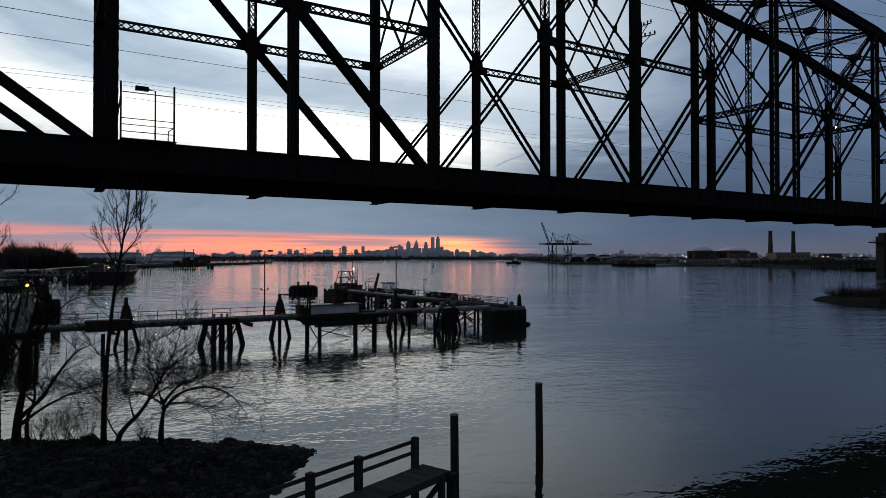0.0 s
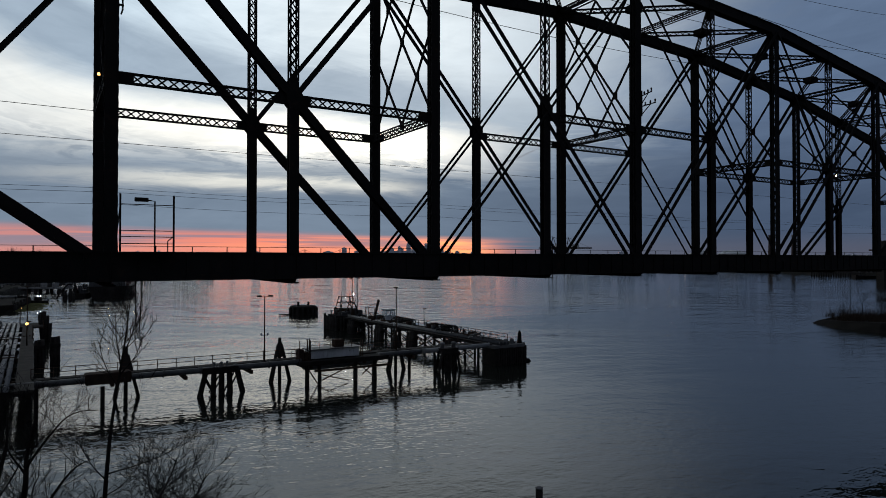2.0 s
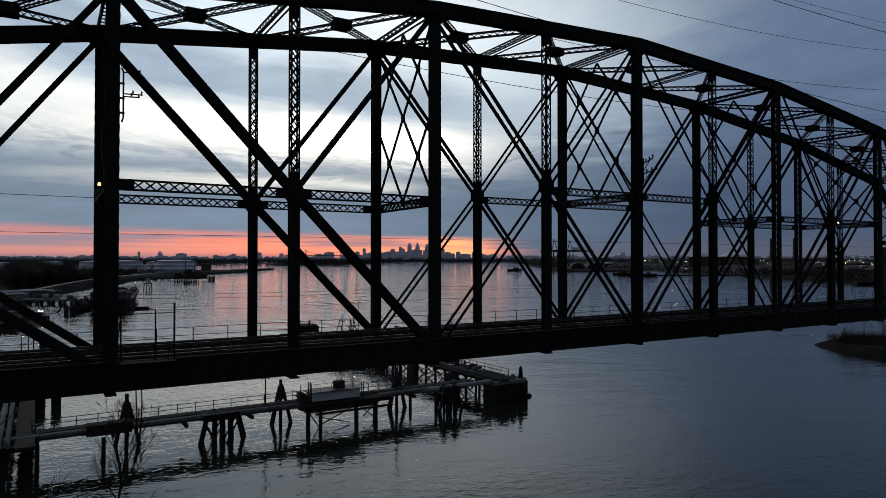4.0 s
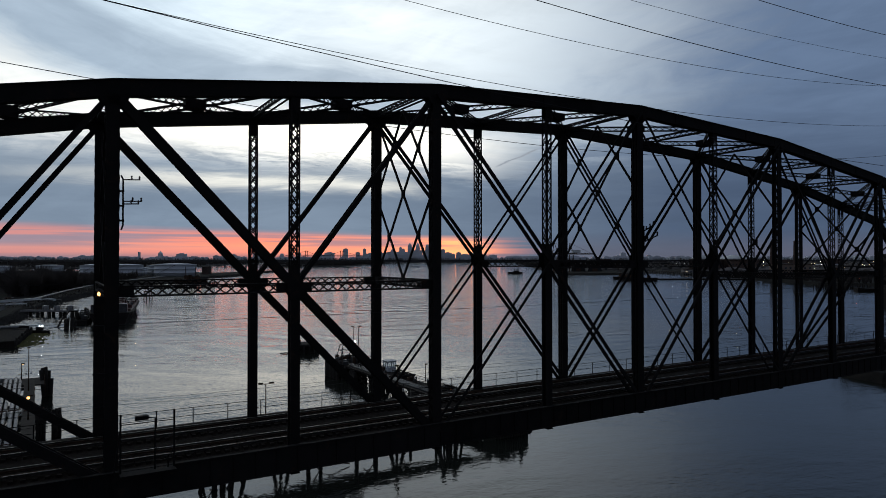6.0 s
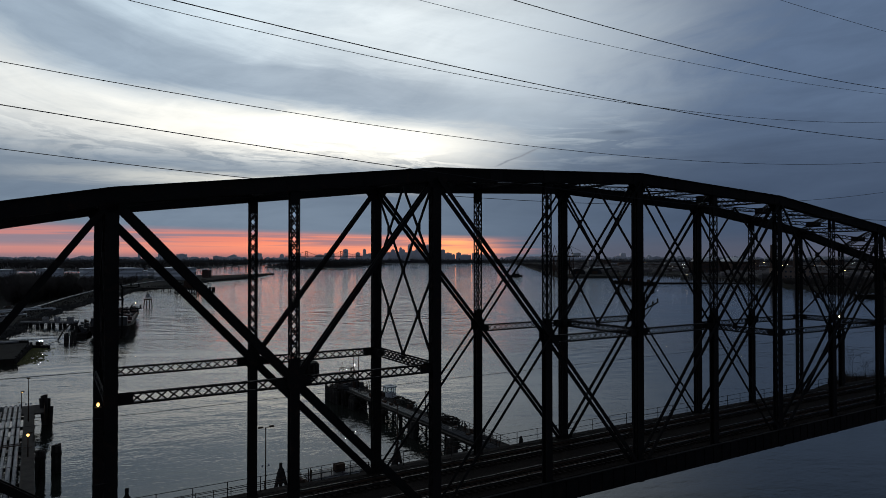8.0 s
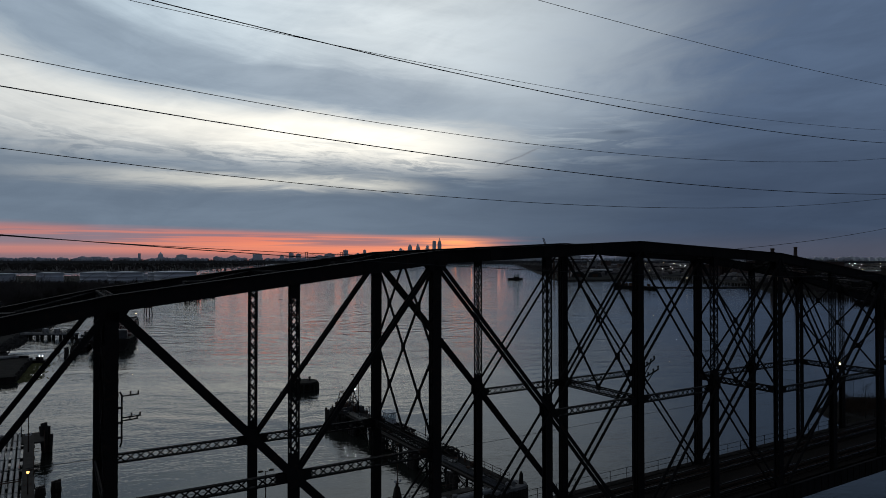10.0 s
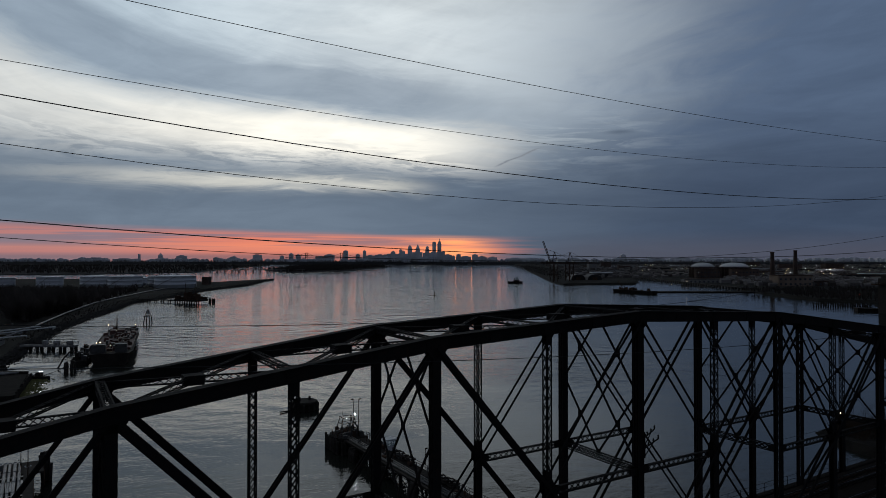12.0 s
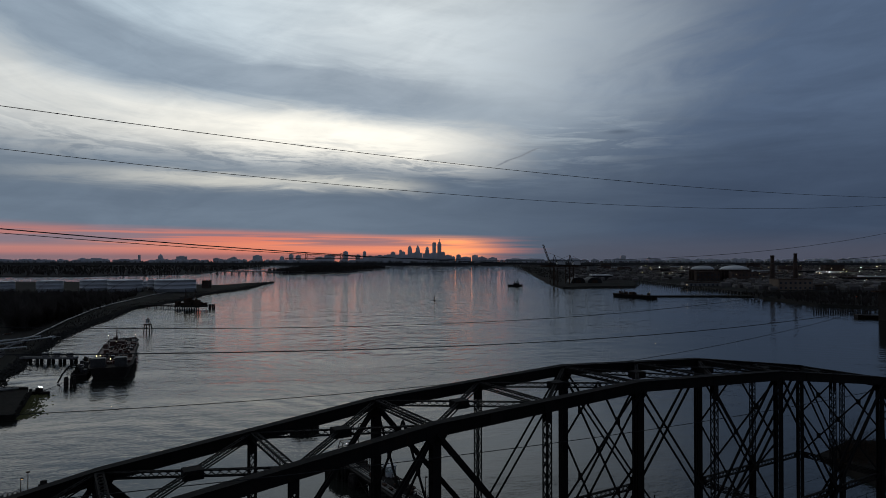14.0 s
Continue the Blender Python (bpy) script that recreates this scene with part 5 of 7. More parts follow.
def bare_tree(at, label, trunk, r, limbs, seed, twigs=(), name="bare_tree", cat="tree", fine=0.008, rich=0.8):
    """trunk: its line; limbs: (line, radius); twigs: (which line, from, to, count, length, up, spread, lift, depth)."""
    rnd = random.Random(seed)
    t = thing(name, label, cat, at)
    bm = bmesh.new()
    lines = [stem(bm, trunk, r, max(0.012, r * 0.10))]
    part("trunk", bm, BARK, t)
    for pts, lr in limbs:
        bm = bmesh.new()
        lines.append(stem(bm, pts, lr, max(0.010, lr * 0.15), 7))
        part("limb", bm, BARK, t)
    bm = bmesh.new()
    for which, f0, f1, count, length, up, spread, lift, depth in twigs:
        line = lines[which]
        count = round(count * rich)
        for k in range(count):
            f = (f0 + (f1 - f0) * (k + rnd.random() * 0.6) / count) * (len(line) - 1)
            i = min(int(f), len(line) - 2)
            p = line[i].lerp(line[i + 1], f - i)
            way = (line[i + 1] - line[i]).normalized()
            ang = rnd.uniform(0, 6.28)
            d = (Vector((math.cos(ang), math.sin(ang), 0)) + way * up * rnd.uniform(0.6, 1.4) + Vector((0, 0, 0.15))).normalized()
            limb(bm, p, d, length * rnd.uniform(0.65, 1.25), fine * 2.9 if depth > 1 else 0.016, depth, rnd, spread, lift, fine)
    part("crown", bm, BARK, t, "bare leafless twigs")
    return t


bare_tree((-17.2, 33.2, 2.5), "tall slender bare tree on the stony bank", [(0, 0, -0.4), (0.0, 0, 1.6), (0.08, 0.1, 4.2), (0.28, 0.2, 6.9), (0.62, 0.25, 9.3), (0.97, 0.2, 11.4), (1.2, 0.2, 13.3)], 0.17,
          [([(0.57, 0.25, 8.9), (0.0, 0.1, 10.0), (-0.35, 0.0, 11.4)], 0.04), ([(0.66, 0.25, 9.5), (1.4, 0.3, 10.4), (1.8, 0.4, 11.5)], 0.04), ([(0.74, 0.2, 10.0), (0.35, 0.5, 11.4), (0.25, 0.6, 12.7)], 0.04), ([(0.81, 0.2, 10.4), (1.4, 0.0, 11.6), (1.7, 0.0, 12.8)], 0.04), ([(0.10, 0.1, 4.5), (1.4, 0.0, 4.9), (2.8, 0.0, 5.4), (4.1, 0.1, 6.1)], 0.045), ([(0.08, 0.1, 4.2), (-0.6, 0.0, 5.0), (-1.4, 0.0, 6.3)], 0.04), ([(0.05, 0.1, 3.4), (1.1, -0.2, 4.1), (2.1, -0.2, 5.3)], 0.035), ([(0.0, 0.0, 1.9), (-0.8, 0.1, 2.7), (-2.0, 0.2, 3.0)], 0.03)], 11,
          [(0, 0.72, 1.0, 13, 1.1, 1.0, 0.45, 0.16, 2), (1, 0.2, 1.0, 7, 0.8, 1.2, 0.45, 0.18, 2), (2, 0.2, 1.0, 7, 0.8, 1.2, 0.45, 0.18, 2), (3, 0.2, 1.0, 7, 1.1, 1.0, 0.45, 0.18, 2), (4, 0.2, 1.0, 7, 1.1, 1.0, 0.45, 0.18, 2), (0, 0.44, 0.60, 7, 1.9, 0.35, 0.5, 0.05, 2), (0, 0.04, 0.30, 9, 1.0, 0.6, 0.6, 0.06, 2), (5, 0.25, 1.0, 10, 1.1, 0.8, 0.5, 0.08, 2), (6, 0.25, 1.0, 8, 1.0, 0.8, 0.5, 0.10, 2), (7, 0.25, 1.0, 7, 1.0, 0.8, 0.5, 0.08, 2), (8, 0.25, 1.0, 7, 0.9, 0.8, 0.5, 0.04, 2)], fine=0.0075, rich=0.9)
bare_tree((-14.2, 33.0, 2.45), "low spreading bare tree on the stony bank", [(0, 0, -0.4), (0.0, 0, 0.9), (0.10, 0.05, 2.0), (0.0, 0.1, 2.5)], 0.20,
          [([(0.08, 0, 1.9), (0.9, 0.1, 2.7), (2.2, 0.2, 3.0), (3.4, 0.2, 2.6), (4.3, 0.2, 1.6)], 0.10), ([(0.05, 0, 2.2), (0.9, -0.2, 3.1), (1.8, -0.3, 3.6), (2.3, -0.2, 4.6)], 0.09), ([(0.02, 0, 2.2), (-0.8, 0.2, 2.6), (-1.7, 0.4, 2.7), (-2.4, 0.4, 2.1)], 0.05), ([(0.1, 0, 2.0), (1.0, -0.6, 2.4), (2.3, -0.9, 2.3), (3.1, -1.0, 1.6)], 0.05), ([(0.02, 0, 2.3), (-0.3, 0.3, 3.2), (0.3, 0.5, 4.1)], 0.05)], 23,
          [(1, 0.12, 1.0, 13, 1.7, 0.7, 0.6, -0.04, 2), (2, 0.15, 1.0, 12, 1.6, 0.7, 0.6, 0.02, 2), (3, 0.15, 1.0, 10, 1.4, 0.7, 0.6, -0.06, 2), (4, 0.15, 1.0, 10, 1.3, 0.7, 0.6, -0.05, 2), (5, 0.2, 1.0, 10, 1.5, 0.7, 0.6, 0.0, 2)], rich=1.6)
bare_tree((-16.7, 33.4, 2.5), "leaning forked bare tree on the stony bank", [(0, 0, -0.4), (0.3, 0, 0.6), (1.2, 0.1, 1.6), (2.0, 0.2, 2.9), (2.7, 0.3, 4.3), (3.0, 0.3, 5.2)], 0.17,
          [([(0.9, 0.1, 1.3), (0.7, 0.1, 2.0), (0.6, 0.1, 2.9)], 0.06), ([(1.6, 0.1, 2.2), (2.6, 0.0, 2.9), (3.5, 0.0, 3.2)], 0.055), ([(2.0, 0.2, 2.9), (1.5, 0.4, 3.9), (1.5, 0.5, 4.9)], 0.05), ([(0.2, 0, 0.3), (-0.3, 0.1, 0.9), (-0.6, 0.1, 1.8), (-0.5, 0.1, 2.6)], 0.05)], 5,
          [(0, 0.45, 1.0, 9, 1.5, 0.7, 0.6, 0.03, 2), (1, 0.3, 1.0, 5, 0.9, 0.7, 0.6, 0.05, 2), (2, 0.2, 1.0, 9, 1.3, 0.7, 0.6, 0.0, 2), (3, 0.2, 1.0, 8, 1.2, 0.7, 0.6, 0.05, 2), (4, 0.3, 1.0, 6, 0.9, 0.7, 0.6, 0.05, 2)], rich=1.3)
bare_tree((-22.2, 34.0, 2.5), "dark many-limbed bare tree on the stony bank", [(0, 0, -0.4), (0.15, 0, 1.4), (0.45, 0.1, 3.3), (0.5, 0.2, 5.4), (0.9, 0.2, 7.0), (1.0, 0.2, 8.0)], 0.25,
          [([(0.2, 0, 1.2), (1.3, 0, 2.2), (2.3, 0.1, 3.7), (3.1, 0.1, 4.6), (3.9, 0.1, 5.0)], 0.13), ([(0.3, 0, 0.9), (1.6, -0.1, 1.8), (3.2, -0.1, 2.6), (4.4, 0, 3.0)], 0.10), ([(0.5, 0.1, 4.6), (1.5, 0.2, 6.0), (2.6, 0.2, 7.2), (3.9, 0.2, 7.6)], 0.09), ([(0.5, 0.1, 4.2), (-0.6, 0.2, 5.6), (-1.0, 0.3, 7.4)], 0.07)], 8,
          [(0, 0.30, 1.0, 22, 1.6, 0.8, 0.55, 0.06, 2), (1, 0.2, 1.0, 13, 1.6, 0.8, 0.55, 0.08, 2), (2, 0.3, 1.0, 12, 1.3, 0.8, 0.55, 0.05, 2), (3, 0.25, 1.0, 12, 1.4, 0.8, 0.55, 0.06, 2), (4, 0.25, 1.0, 10, 1.3, 0.8, 0.55, 0.10, 2)])
bare_tree((-23.1, 33.8, 2.5), "dark bare tree on the stony bank", [(0, 0, -0.4), (0.05, 0, 1.6), (0.1, 0, 3.8), (0.5, 0.1, 5.8), (0.5, 0.1, 7.6)], 0.26,
          [([(0.1, 0, 3.0), (0.9, 0, 4.2), (1.6, 0, 5.6), (1.9, 0, 6.6)], 0.06), ([(0.1, 0, 2.6), (-0.8, 0.1, 4.2), (-1.3, 0.1, 6.0)], 0.06)], 31,
          [(0, 0.30, 1.0, 24, 1.4, 0.8, 0.55, 0.06, 2), (1, 0.3, 1.0, 14, 1.2, 0.8, 0.55, 0.08, 2), (2, 0.3, 1.0, 9, 1.2, 0.8, 0.55, 0.08, 2)])
bare_tree((-26.0, 35.0, 2.5), "tall bare tree at the edge of the bank", [(0, 0, -0.4), (0.1, 0, 3.0), (0.3, 0.1, 6.5), (0.5, 0.2, 9.5), (0.7, 0.2, 12.8)], 0.2,
          [([(0.35, 0.1, 7.2), (1.3, 0.1, 8.6), (2.0, 0.1, 10.4)], 0.06), ([(0.45, 0.1, 8.6), (1.1, 0.1, 10.2), (1.5, 0.1, 12.2)], 0.06)], 14,
          [(0, 0.55, 1.0, 14, 1.6, 0.9, 0.5, 0.12, 2), (1, 0.2, 1.0, 9, 1.3, 0.8, 0.5, 0.1, 2), (2, 0.2, 1.0, 9, 1.3, 0.8, 0.5, 0.1, 2)])
bare_tree((-21.0, 33.2, 2.5), "short crooked bare tree on the stony bank", [(0, 0, -0.4), (-0.1, 0, 1.2), (0.3, 0, 2.4), (0.2, 0, 3.6), (0.6, 0, 4.6)], 0.13,
          [([(0.1, 0, 1.8), (0.9, 0, 2.6), (1.2, 0, 3.6)], 0.05), ([(0.2, 0, 2.2), (-0.6, 0, 3.0), (-0.9, 0, 4.2)], 0.05)], 57,
          [(0, 0.3, 1.0, 14, 1.2, 0.8, 0.55, 0.05, 2), (1, 0.2, 1.0, 8, 1.0, 0.8, 0.55, 0.05, 2), (2, 0.2, 1.0, 8, 1.0, 0.8, 0.55, 0.05, 2)])
for k, (x, y, hh) in enumerate(((-20.3, 33.9, 1.5), (-18.9, 33.7, 2.0), (-18.1, 33.6, 2.4), (-15.6, 33.8, 1.2), (-21.0, 34.0, 1.1), (-19.6, 34.1, 1.6))):
    rnd = random.Random(90 + k)
    sh = thing("bare_shrub", "thin bare shrub on the stony bank", "shrub", (x, y, 2.5), 0, "bank shrubs")
    for i in range(11):
        bm = bmesh.new()
        a = rnd.uniform(0, 6.28)
        limb(bm, Vector((rnd.uniform(-0.2, 0.2), rnd.uniform(-0.2, 0.2), -0.2)), Vector((math.cos(a) * 0.45, math.sin(a) * 0.45, 1)).normalized(), hh * rnd.uniform(0.5, 0.9), 0.016, 2, rnd, 0.5, 0.05, 0.006)
        part("stem", bm, BARK, sh)

# stones on the bank
rnd = random.Random(3)
stone_meshes = []
for k in range(6):
    bm = bmesh.new()
    bmesh.ops.create_icosphere(bm, subdivisions=1, radius=1.0)
    for v in bm.verts:
        v.co *= rnd.uniform(0.7, 1.2)
        v.co.z *= 0.6
    me = bpy.data.meshes.new("stone")
    bm.to_mesh(me)
    bm.free()
    me.materials.append(ROCK)
    stone_meshes.append(me)
beach = bpy.data.objects["ground_beach"]
ground = bvhtree.BVHTree.FromPolygons([v.co for v in beach.data.vertices], [tuple(p.vertices) for p in beach.data.polygons])


def ground_z(x, y):
    hit = ground.ray_cast(Vector((x, y, 50)), Vector((0, 0, -1)))[0]
    return hit.z if hit else None


placed = 0
while placed < 290:
    x, y = rnd.uniform(-22, -7.0), rnd.uniform(23.5, 38.4)
    z = ground_z(x, y)
    d = shore_distance(x, y)
    if z is None or d < -0.4 or (d > 3 and rnd.random() < 0.35):
        continue
    placed += 1
    ob = new("stone", rnd.choice(stone_meshes))
    sc = rnd.uniform(0.13, 0.30) * (1.9 if rnd.random() < 0.12 else 1)
    ob.matrix_world = Matrix.Translation((x, y, z + sc * 0.12)) @ Euler((rnd.uniform(-0.3, 0.3), rnd.uniform(-0.3, 0.3), rnd.uniform(0, 6.3))).to_matrix().to_4x4() @ Matrix.Diagonal((sc * rnd.uniform(0.8, 1.7), sc, sc, 1))
    ob.parent = beach
# smaller rubble between the stones
verts, faces = [], []
for k in range(9000):
    x, y = rnd.uniform(-30, -6.6), rnd.uniform(21, 38.6)
    z0 = ground_z(x, y)
    if z0 is None or z0 < 0.66:
        continue
    sc, hgt = rnd.uniform(0.05, 0.20), rnd.uniform(0.03, 0.13)
    b0 = len(verts)
    a = rnd.uniform(0, 6.3)
    ring = [a + i * 1.257 + rnd.uniform(-0.3, 0.3) for i in range(5)]
    verts += [(x + sc * math.cos(t), y + sc * math.sin(t), z0 - 0.04) for t in ring] + [(x + sc * 0.65 * math.cos(t), y + sc * 0.65 * math.sin(t), z0 + hgt * rnd.uniform(0.7, 1.2)) for t in ring]
    faces += [(b0 + i, b0 + (i + 1) % 5, b0 + 5 + (i + 1) % 5, b0 + 5 + i) for i in range(5)] + [tuple(b0 + 5 + i for i in range(5))]
me = bpy.data.meshes.new("pebbles")
me.from_pydata(verts, [], faces)
me.materials.append(ROCK)
tagged(new("pebbles", me), "grey pebbles strewn over the dark bank", "pebbles", kind="stuff")


def brush(name, label, spots, seed, mat=BARK, h=(1.0, 2.5), blades=10, kind="stuff"):
    """Dry stems and twigs as thin upright slivers, joined."""
    rnd = random.Random(seed)
    verts, faces = [], []
    for (x, y, z, k) in spots:
        for i in range(blades):
            hh = rnd.uniform(*h) * k
            w = 0.006 * hh + 0.008
            ox, oy = rnd.gauss(0, 0.35) * k, rnd.gauss(0, 0.35) * k
            tx, ty = ox + rnd.gauss(0, 0.28) * hh, oy + rnd.gauss(0, 0.28) * hh
            a = rnd.uniform(0, 3.14)
            cx, cy = math.cos(a) * w, math.sin(a) * w
            b0 = len(verts)
            verts += [(x + ox - cx, y + oy - cy, z), (x + ox + cx, y + oy + cy, z), (x + tx, y + ty, z + hh)]
            faces.append((b0, b0 + 1, b0 + 2))
    me = bpy.data.meshes.new(name)
    me.from_pydata(verts, [], faces)
    me.materials.append(mat)
    return tagged(new(name, me), label, "brush", kind=kind)


REED = material("dry_reeds", (0.030, 0.020, 0.015), (0.075, 0.050, 0.036), 0.95, 0.0, 1.0, 10.0, 0.3, spec=0.05)
rnd = random.Random(17)
brush("islet_reeds", "dry reeds and low bushes on the islet", [(x, y, 2.0, rnd.uniform(0.6, 1.3) + 0.7 * (rnd.random() < 0.12)) for x, y in ((rnd.uniform(101, 140), rnd.uniform(153, 182)) for k in range(700)) if x > 101 + abs(y - 168) * 0.3], 18, REED, blades=22)
for k, (x, y, hh) in enumerate(((107.5, 172.6, 8.5), (109.0, 170.0, 6.0), (118.0, 176.0, 5.0), (104.5, 171.0, 3.4))):
    bare_tree((x, y, 1.8), "thin bare young tree on the islet", [(0, 0, -0.4), (0.1, 0, hh * 0.4), (0.25, 0.1, hh * 0.75), (0.3, 0.1, hh)], 0.09, [], 40 + k, [(0, 0.3, 1.0, 14, hh * 0.26, 0.8, 0.5, 0.12, 2)])

rnd = random.Random(61)
brush("bank_grass", "dry winter grass on the stony bank", [(x, y, (ground_z(x, y) or -9) - 0.02, rnd.uniform(0.12, 0.30)) for x, y in ((rnd.uniform(-28, -11), rnd.uniform(24, 36)) for k in range(420)) if (ground_z(x, y) or 0) > 1.9], 62, GRASS, blades=8)


# ---- far woods: bare crowns as fans of fine slivers ----
def woodland(name, label, spots, seed, mat=WOOD_FAR, twigs=26, thick=0.05):
    rnd = random.Random(seed)
    verts, faces = [], []
    for x, y, z, hgt in spots:
        w = hgt * rnd.uniform(0.28, 0.45)
        b0 = len(verts)
        verts += [(x - hgt * 0.025, y, z), (x + hgt * 0.025, y, z), (x, y, z + hgt * 0.7)]
        faces.append((b0, b0 + 1, b0 + 2))
        for i in range(twigs):
            a, e = rnd.uniform(0, 6.28), rnd.uniform(0.25, 1.5)
            r = rnd.uniform(0.45, 1.0)
            sx_, sz_ = math.cos(a) * math.cos(e), math.sin(e)
            base = (x + rnd.uniform(-0.1, 0.1) * w, y + rnd.uniform(-0.3, 0.3) * w, z + hgt * rnd.uniform(0.1, 0.5))
            tip = (base[0] + sx_ * w * r * 1.3, base[1] + math.sin(a) * math.cos(e) * w * r, min(z + hgt, base[2] + sz_ * hgt * 0.55 * r))
            t = hgt * thick * rnd.uniform(0.6, 1.6)
            b0 = len(verts)
            verts += [tip, (base[0] + t, base[1], base[2]), (base[0] - t, base[1] + t, base[2] - t)]
            faces.append((b0, b0 + 1, b0 + 2))
    me = bpy.data.meshes.new(name)
    me.from_pydata(verts, [], faces)
    me.materials.append(mat)
    return tagged(new(name, me), label, "woodland", kind="stuff")


def scatter(n, x0, x1, y0, y1, h0, h1, z=2.4, seed=1, keep=lambda x, y: True):
    rnd = random.Random(seed)
    out = []
    for _ in range(n * 20):
        if len(out) >= n:
            break
        x, y = rnd.uniform(x0, x1), rnd.uniform(y0, y1)
        if keep(x, y):
            out.append((x, y, z, rnd.uniform(h0, h1) * (1.25 if rnd.random() < 0.1 else 1)))
    return out


def inside(outline):
    def test(x, y):
        hit = False
        for (x0, y0), (x1, y1) in zip(outline, outline[1:] + outline[:1]):
            if (y0 > y) != (y1 > y) and x < x0 + (x1 - x0) * (y - y0) / (y1 - y0):
                hit = not hit
        return hit
    return test


woodland("bank_woods", "bare winter woodland on the west bank", scatter(1500, -640, -290, 500, 860, 7, 13, seed=2, keep=lambda x, y: x < -0.30 * y - 146 and x > -0.62 * y - 130), 2, twigs=90, thick=0.012)
woodland("bank_woods", "tall bare winter woodland on the west bank", scatter(300, -400, -270, 450, 570, 14, 22, seed=29, keep=lambda x, y: -0.67 * y < x < -0.30 * y - 150), 29, twigs=150, thick=0.012)
rnd = random.Random(71)
scrub = []
for (x0, y0), (x1, y1) in zip(((-222, 345), (-272, 490), (-318, 655), (-322, 800), (-340, 920), (-330, 1060)), ((-272, 490), (-318, 655), (-322, 800), (-340, 920), (-330, 1060), (-356, 1330))):
    for k in range(int(math.hypot(x1 - x0, y1 - y0) * 1.6)):
        f = rnd.random()
        scrub.append((x0 + (x1 - x0) * f - abs(rnd.gauss(3, 9 if y0 < 900 else 4)), y0 + (y1 - y0) * f, 2.6, rnd.uniform(0.7, 2.6)))
woodland("bank_scrub", "low dry scrub along the edge of the west bank", scrub, 72, twigs=22, thick=0.05)
woodland("far_bank_woods", "far bare woodland on the west bank", scatter(3200, -2700, -760, 1800, 3600, 10, 17, seed=3, keep=lambda x, y: x < -0.10 * y - 560), 3, WOOD_FAR, 16)
woodland("island_woods", "far bare woodland on the island", scatter(1700, -740, -250, 1995, 3480, 10, 19, seed=4, keep=inside([(-475, 2005), (-345, 2190), (-275, 3150), (-420, 3460), (-700, 3280), (-625, 2300)])), 4, WOOD_FAR, 16)
# this tree line and the far east one wear the haze-paled wood
woodland("far_city_woods", "far tree line under the city", scatter(3600, -3300, 2900, 4420, 4660, 10, 19, seed=6, z=16.0), 6, WOOD_HAZED, 10)
woodland("east_bank_woods", "bare brush along the east bank", scatter(900, 402, 800, 600, 900, 4, 10, seed=7, z=2.8, keep=lambda x, y: x > 402 + max(0, 690 - y) * 0.5 and x < 0.72 * y + 60), 7, twigs=50, thick=0.02)
woodland("east_point_woods", "low bare brush on the east point", scatter(1100, 222, 420, 1330, 3300, 3, 7, seed=9, z=2.8, keep=lambda x, y: 0.0585 * y + 152 < x < 0.0585 * y + 260), 9, twigs=14)
woodland("far_east_woods", "far trees on the flat east bank", scatter(2400, 400, 3200, 1500, 4600, 8, 15, seed=8, z=2.8, keep=lambda x, y: x > 360 + (y - 2300) * 0.04 and x < 0.75 * y + 100), 8, WOOD_HAZED, 9)

# ---- storage tanks on the west bank ----
def tank(x, y, r, hgt, label, group, dome=0.06, wall=TANKPAINT, roof=None):
    t = thing("storage_tank", label, "tank", (x, y, 2.4), 0, group)
    bm = bmesh.new()
    lathe(bm, 0, 0, [(r, 0), (r, hgt * 0.33), (r * 1.006, hgt * 0.335), (r, hgt * 0.345), (r, hgt * 0.66), (r * 1.006, hgt * 0.665), (r, hgt * 0.675), (r, hgt - 0.3), (r * 1.012, hgt - 0.2), (r * 1.012, hgt)], 40)
    part("shell", bm, wall, t)
    bm = bmesh.new()
    lathe(bm, 0, 0, [(r * 1.0, hgt + 0.01), (r * 0.7, hgt + dome * r * 0.6), (r * 0.35, hgt + dome * r * 0.9), (0.3, hgt + dome * r)], 40)
    part("roof", bm, roof or TANKPAINT, t)
    bm = bmesh.new()
    tube(bm, [((r + 0.6) * math.cos(-2.4 + i * 0.05), (r + 0.6) * math.sin(-2.4 + i * 0.05), 0.2 + (hgt - 0.2) * i / 25) for i in range(26)], 0.22, 5)
    part("stair", bm, RUST, t)
    return t


for x, y, r, hgt in ((-655, 965, 17, 13), (-575, 950, 17.5, 14.5), (-525, 985, 23, 14.5), (-472, 965, 24, 15), (-438, 1010, 20, 14), (-398, 965, 29, 15.5), (-498, 1080, 15, 10)):
    tank(x, y, r, hgt * 1.14, "pale grey cylindrical oil storage tank on the bank", "bank tanks")
b = thing("pump_house", "dark square pump house beside the storage tanks", "building", (-392, 1075, 2.4))
bm = bmesh.new()
box(bm, -6, 6, -6, 6, 0, 12.5)
part("wall", bm, BRICK, b)
bm = bmesh.new()
box(bm, -6.4, 6.4, -6.4, 6.4, 12.5, 13.1)
part("roof", bm, RUST, b)

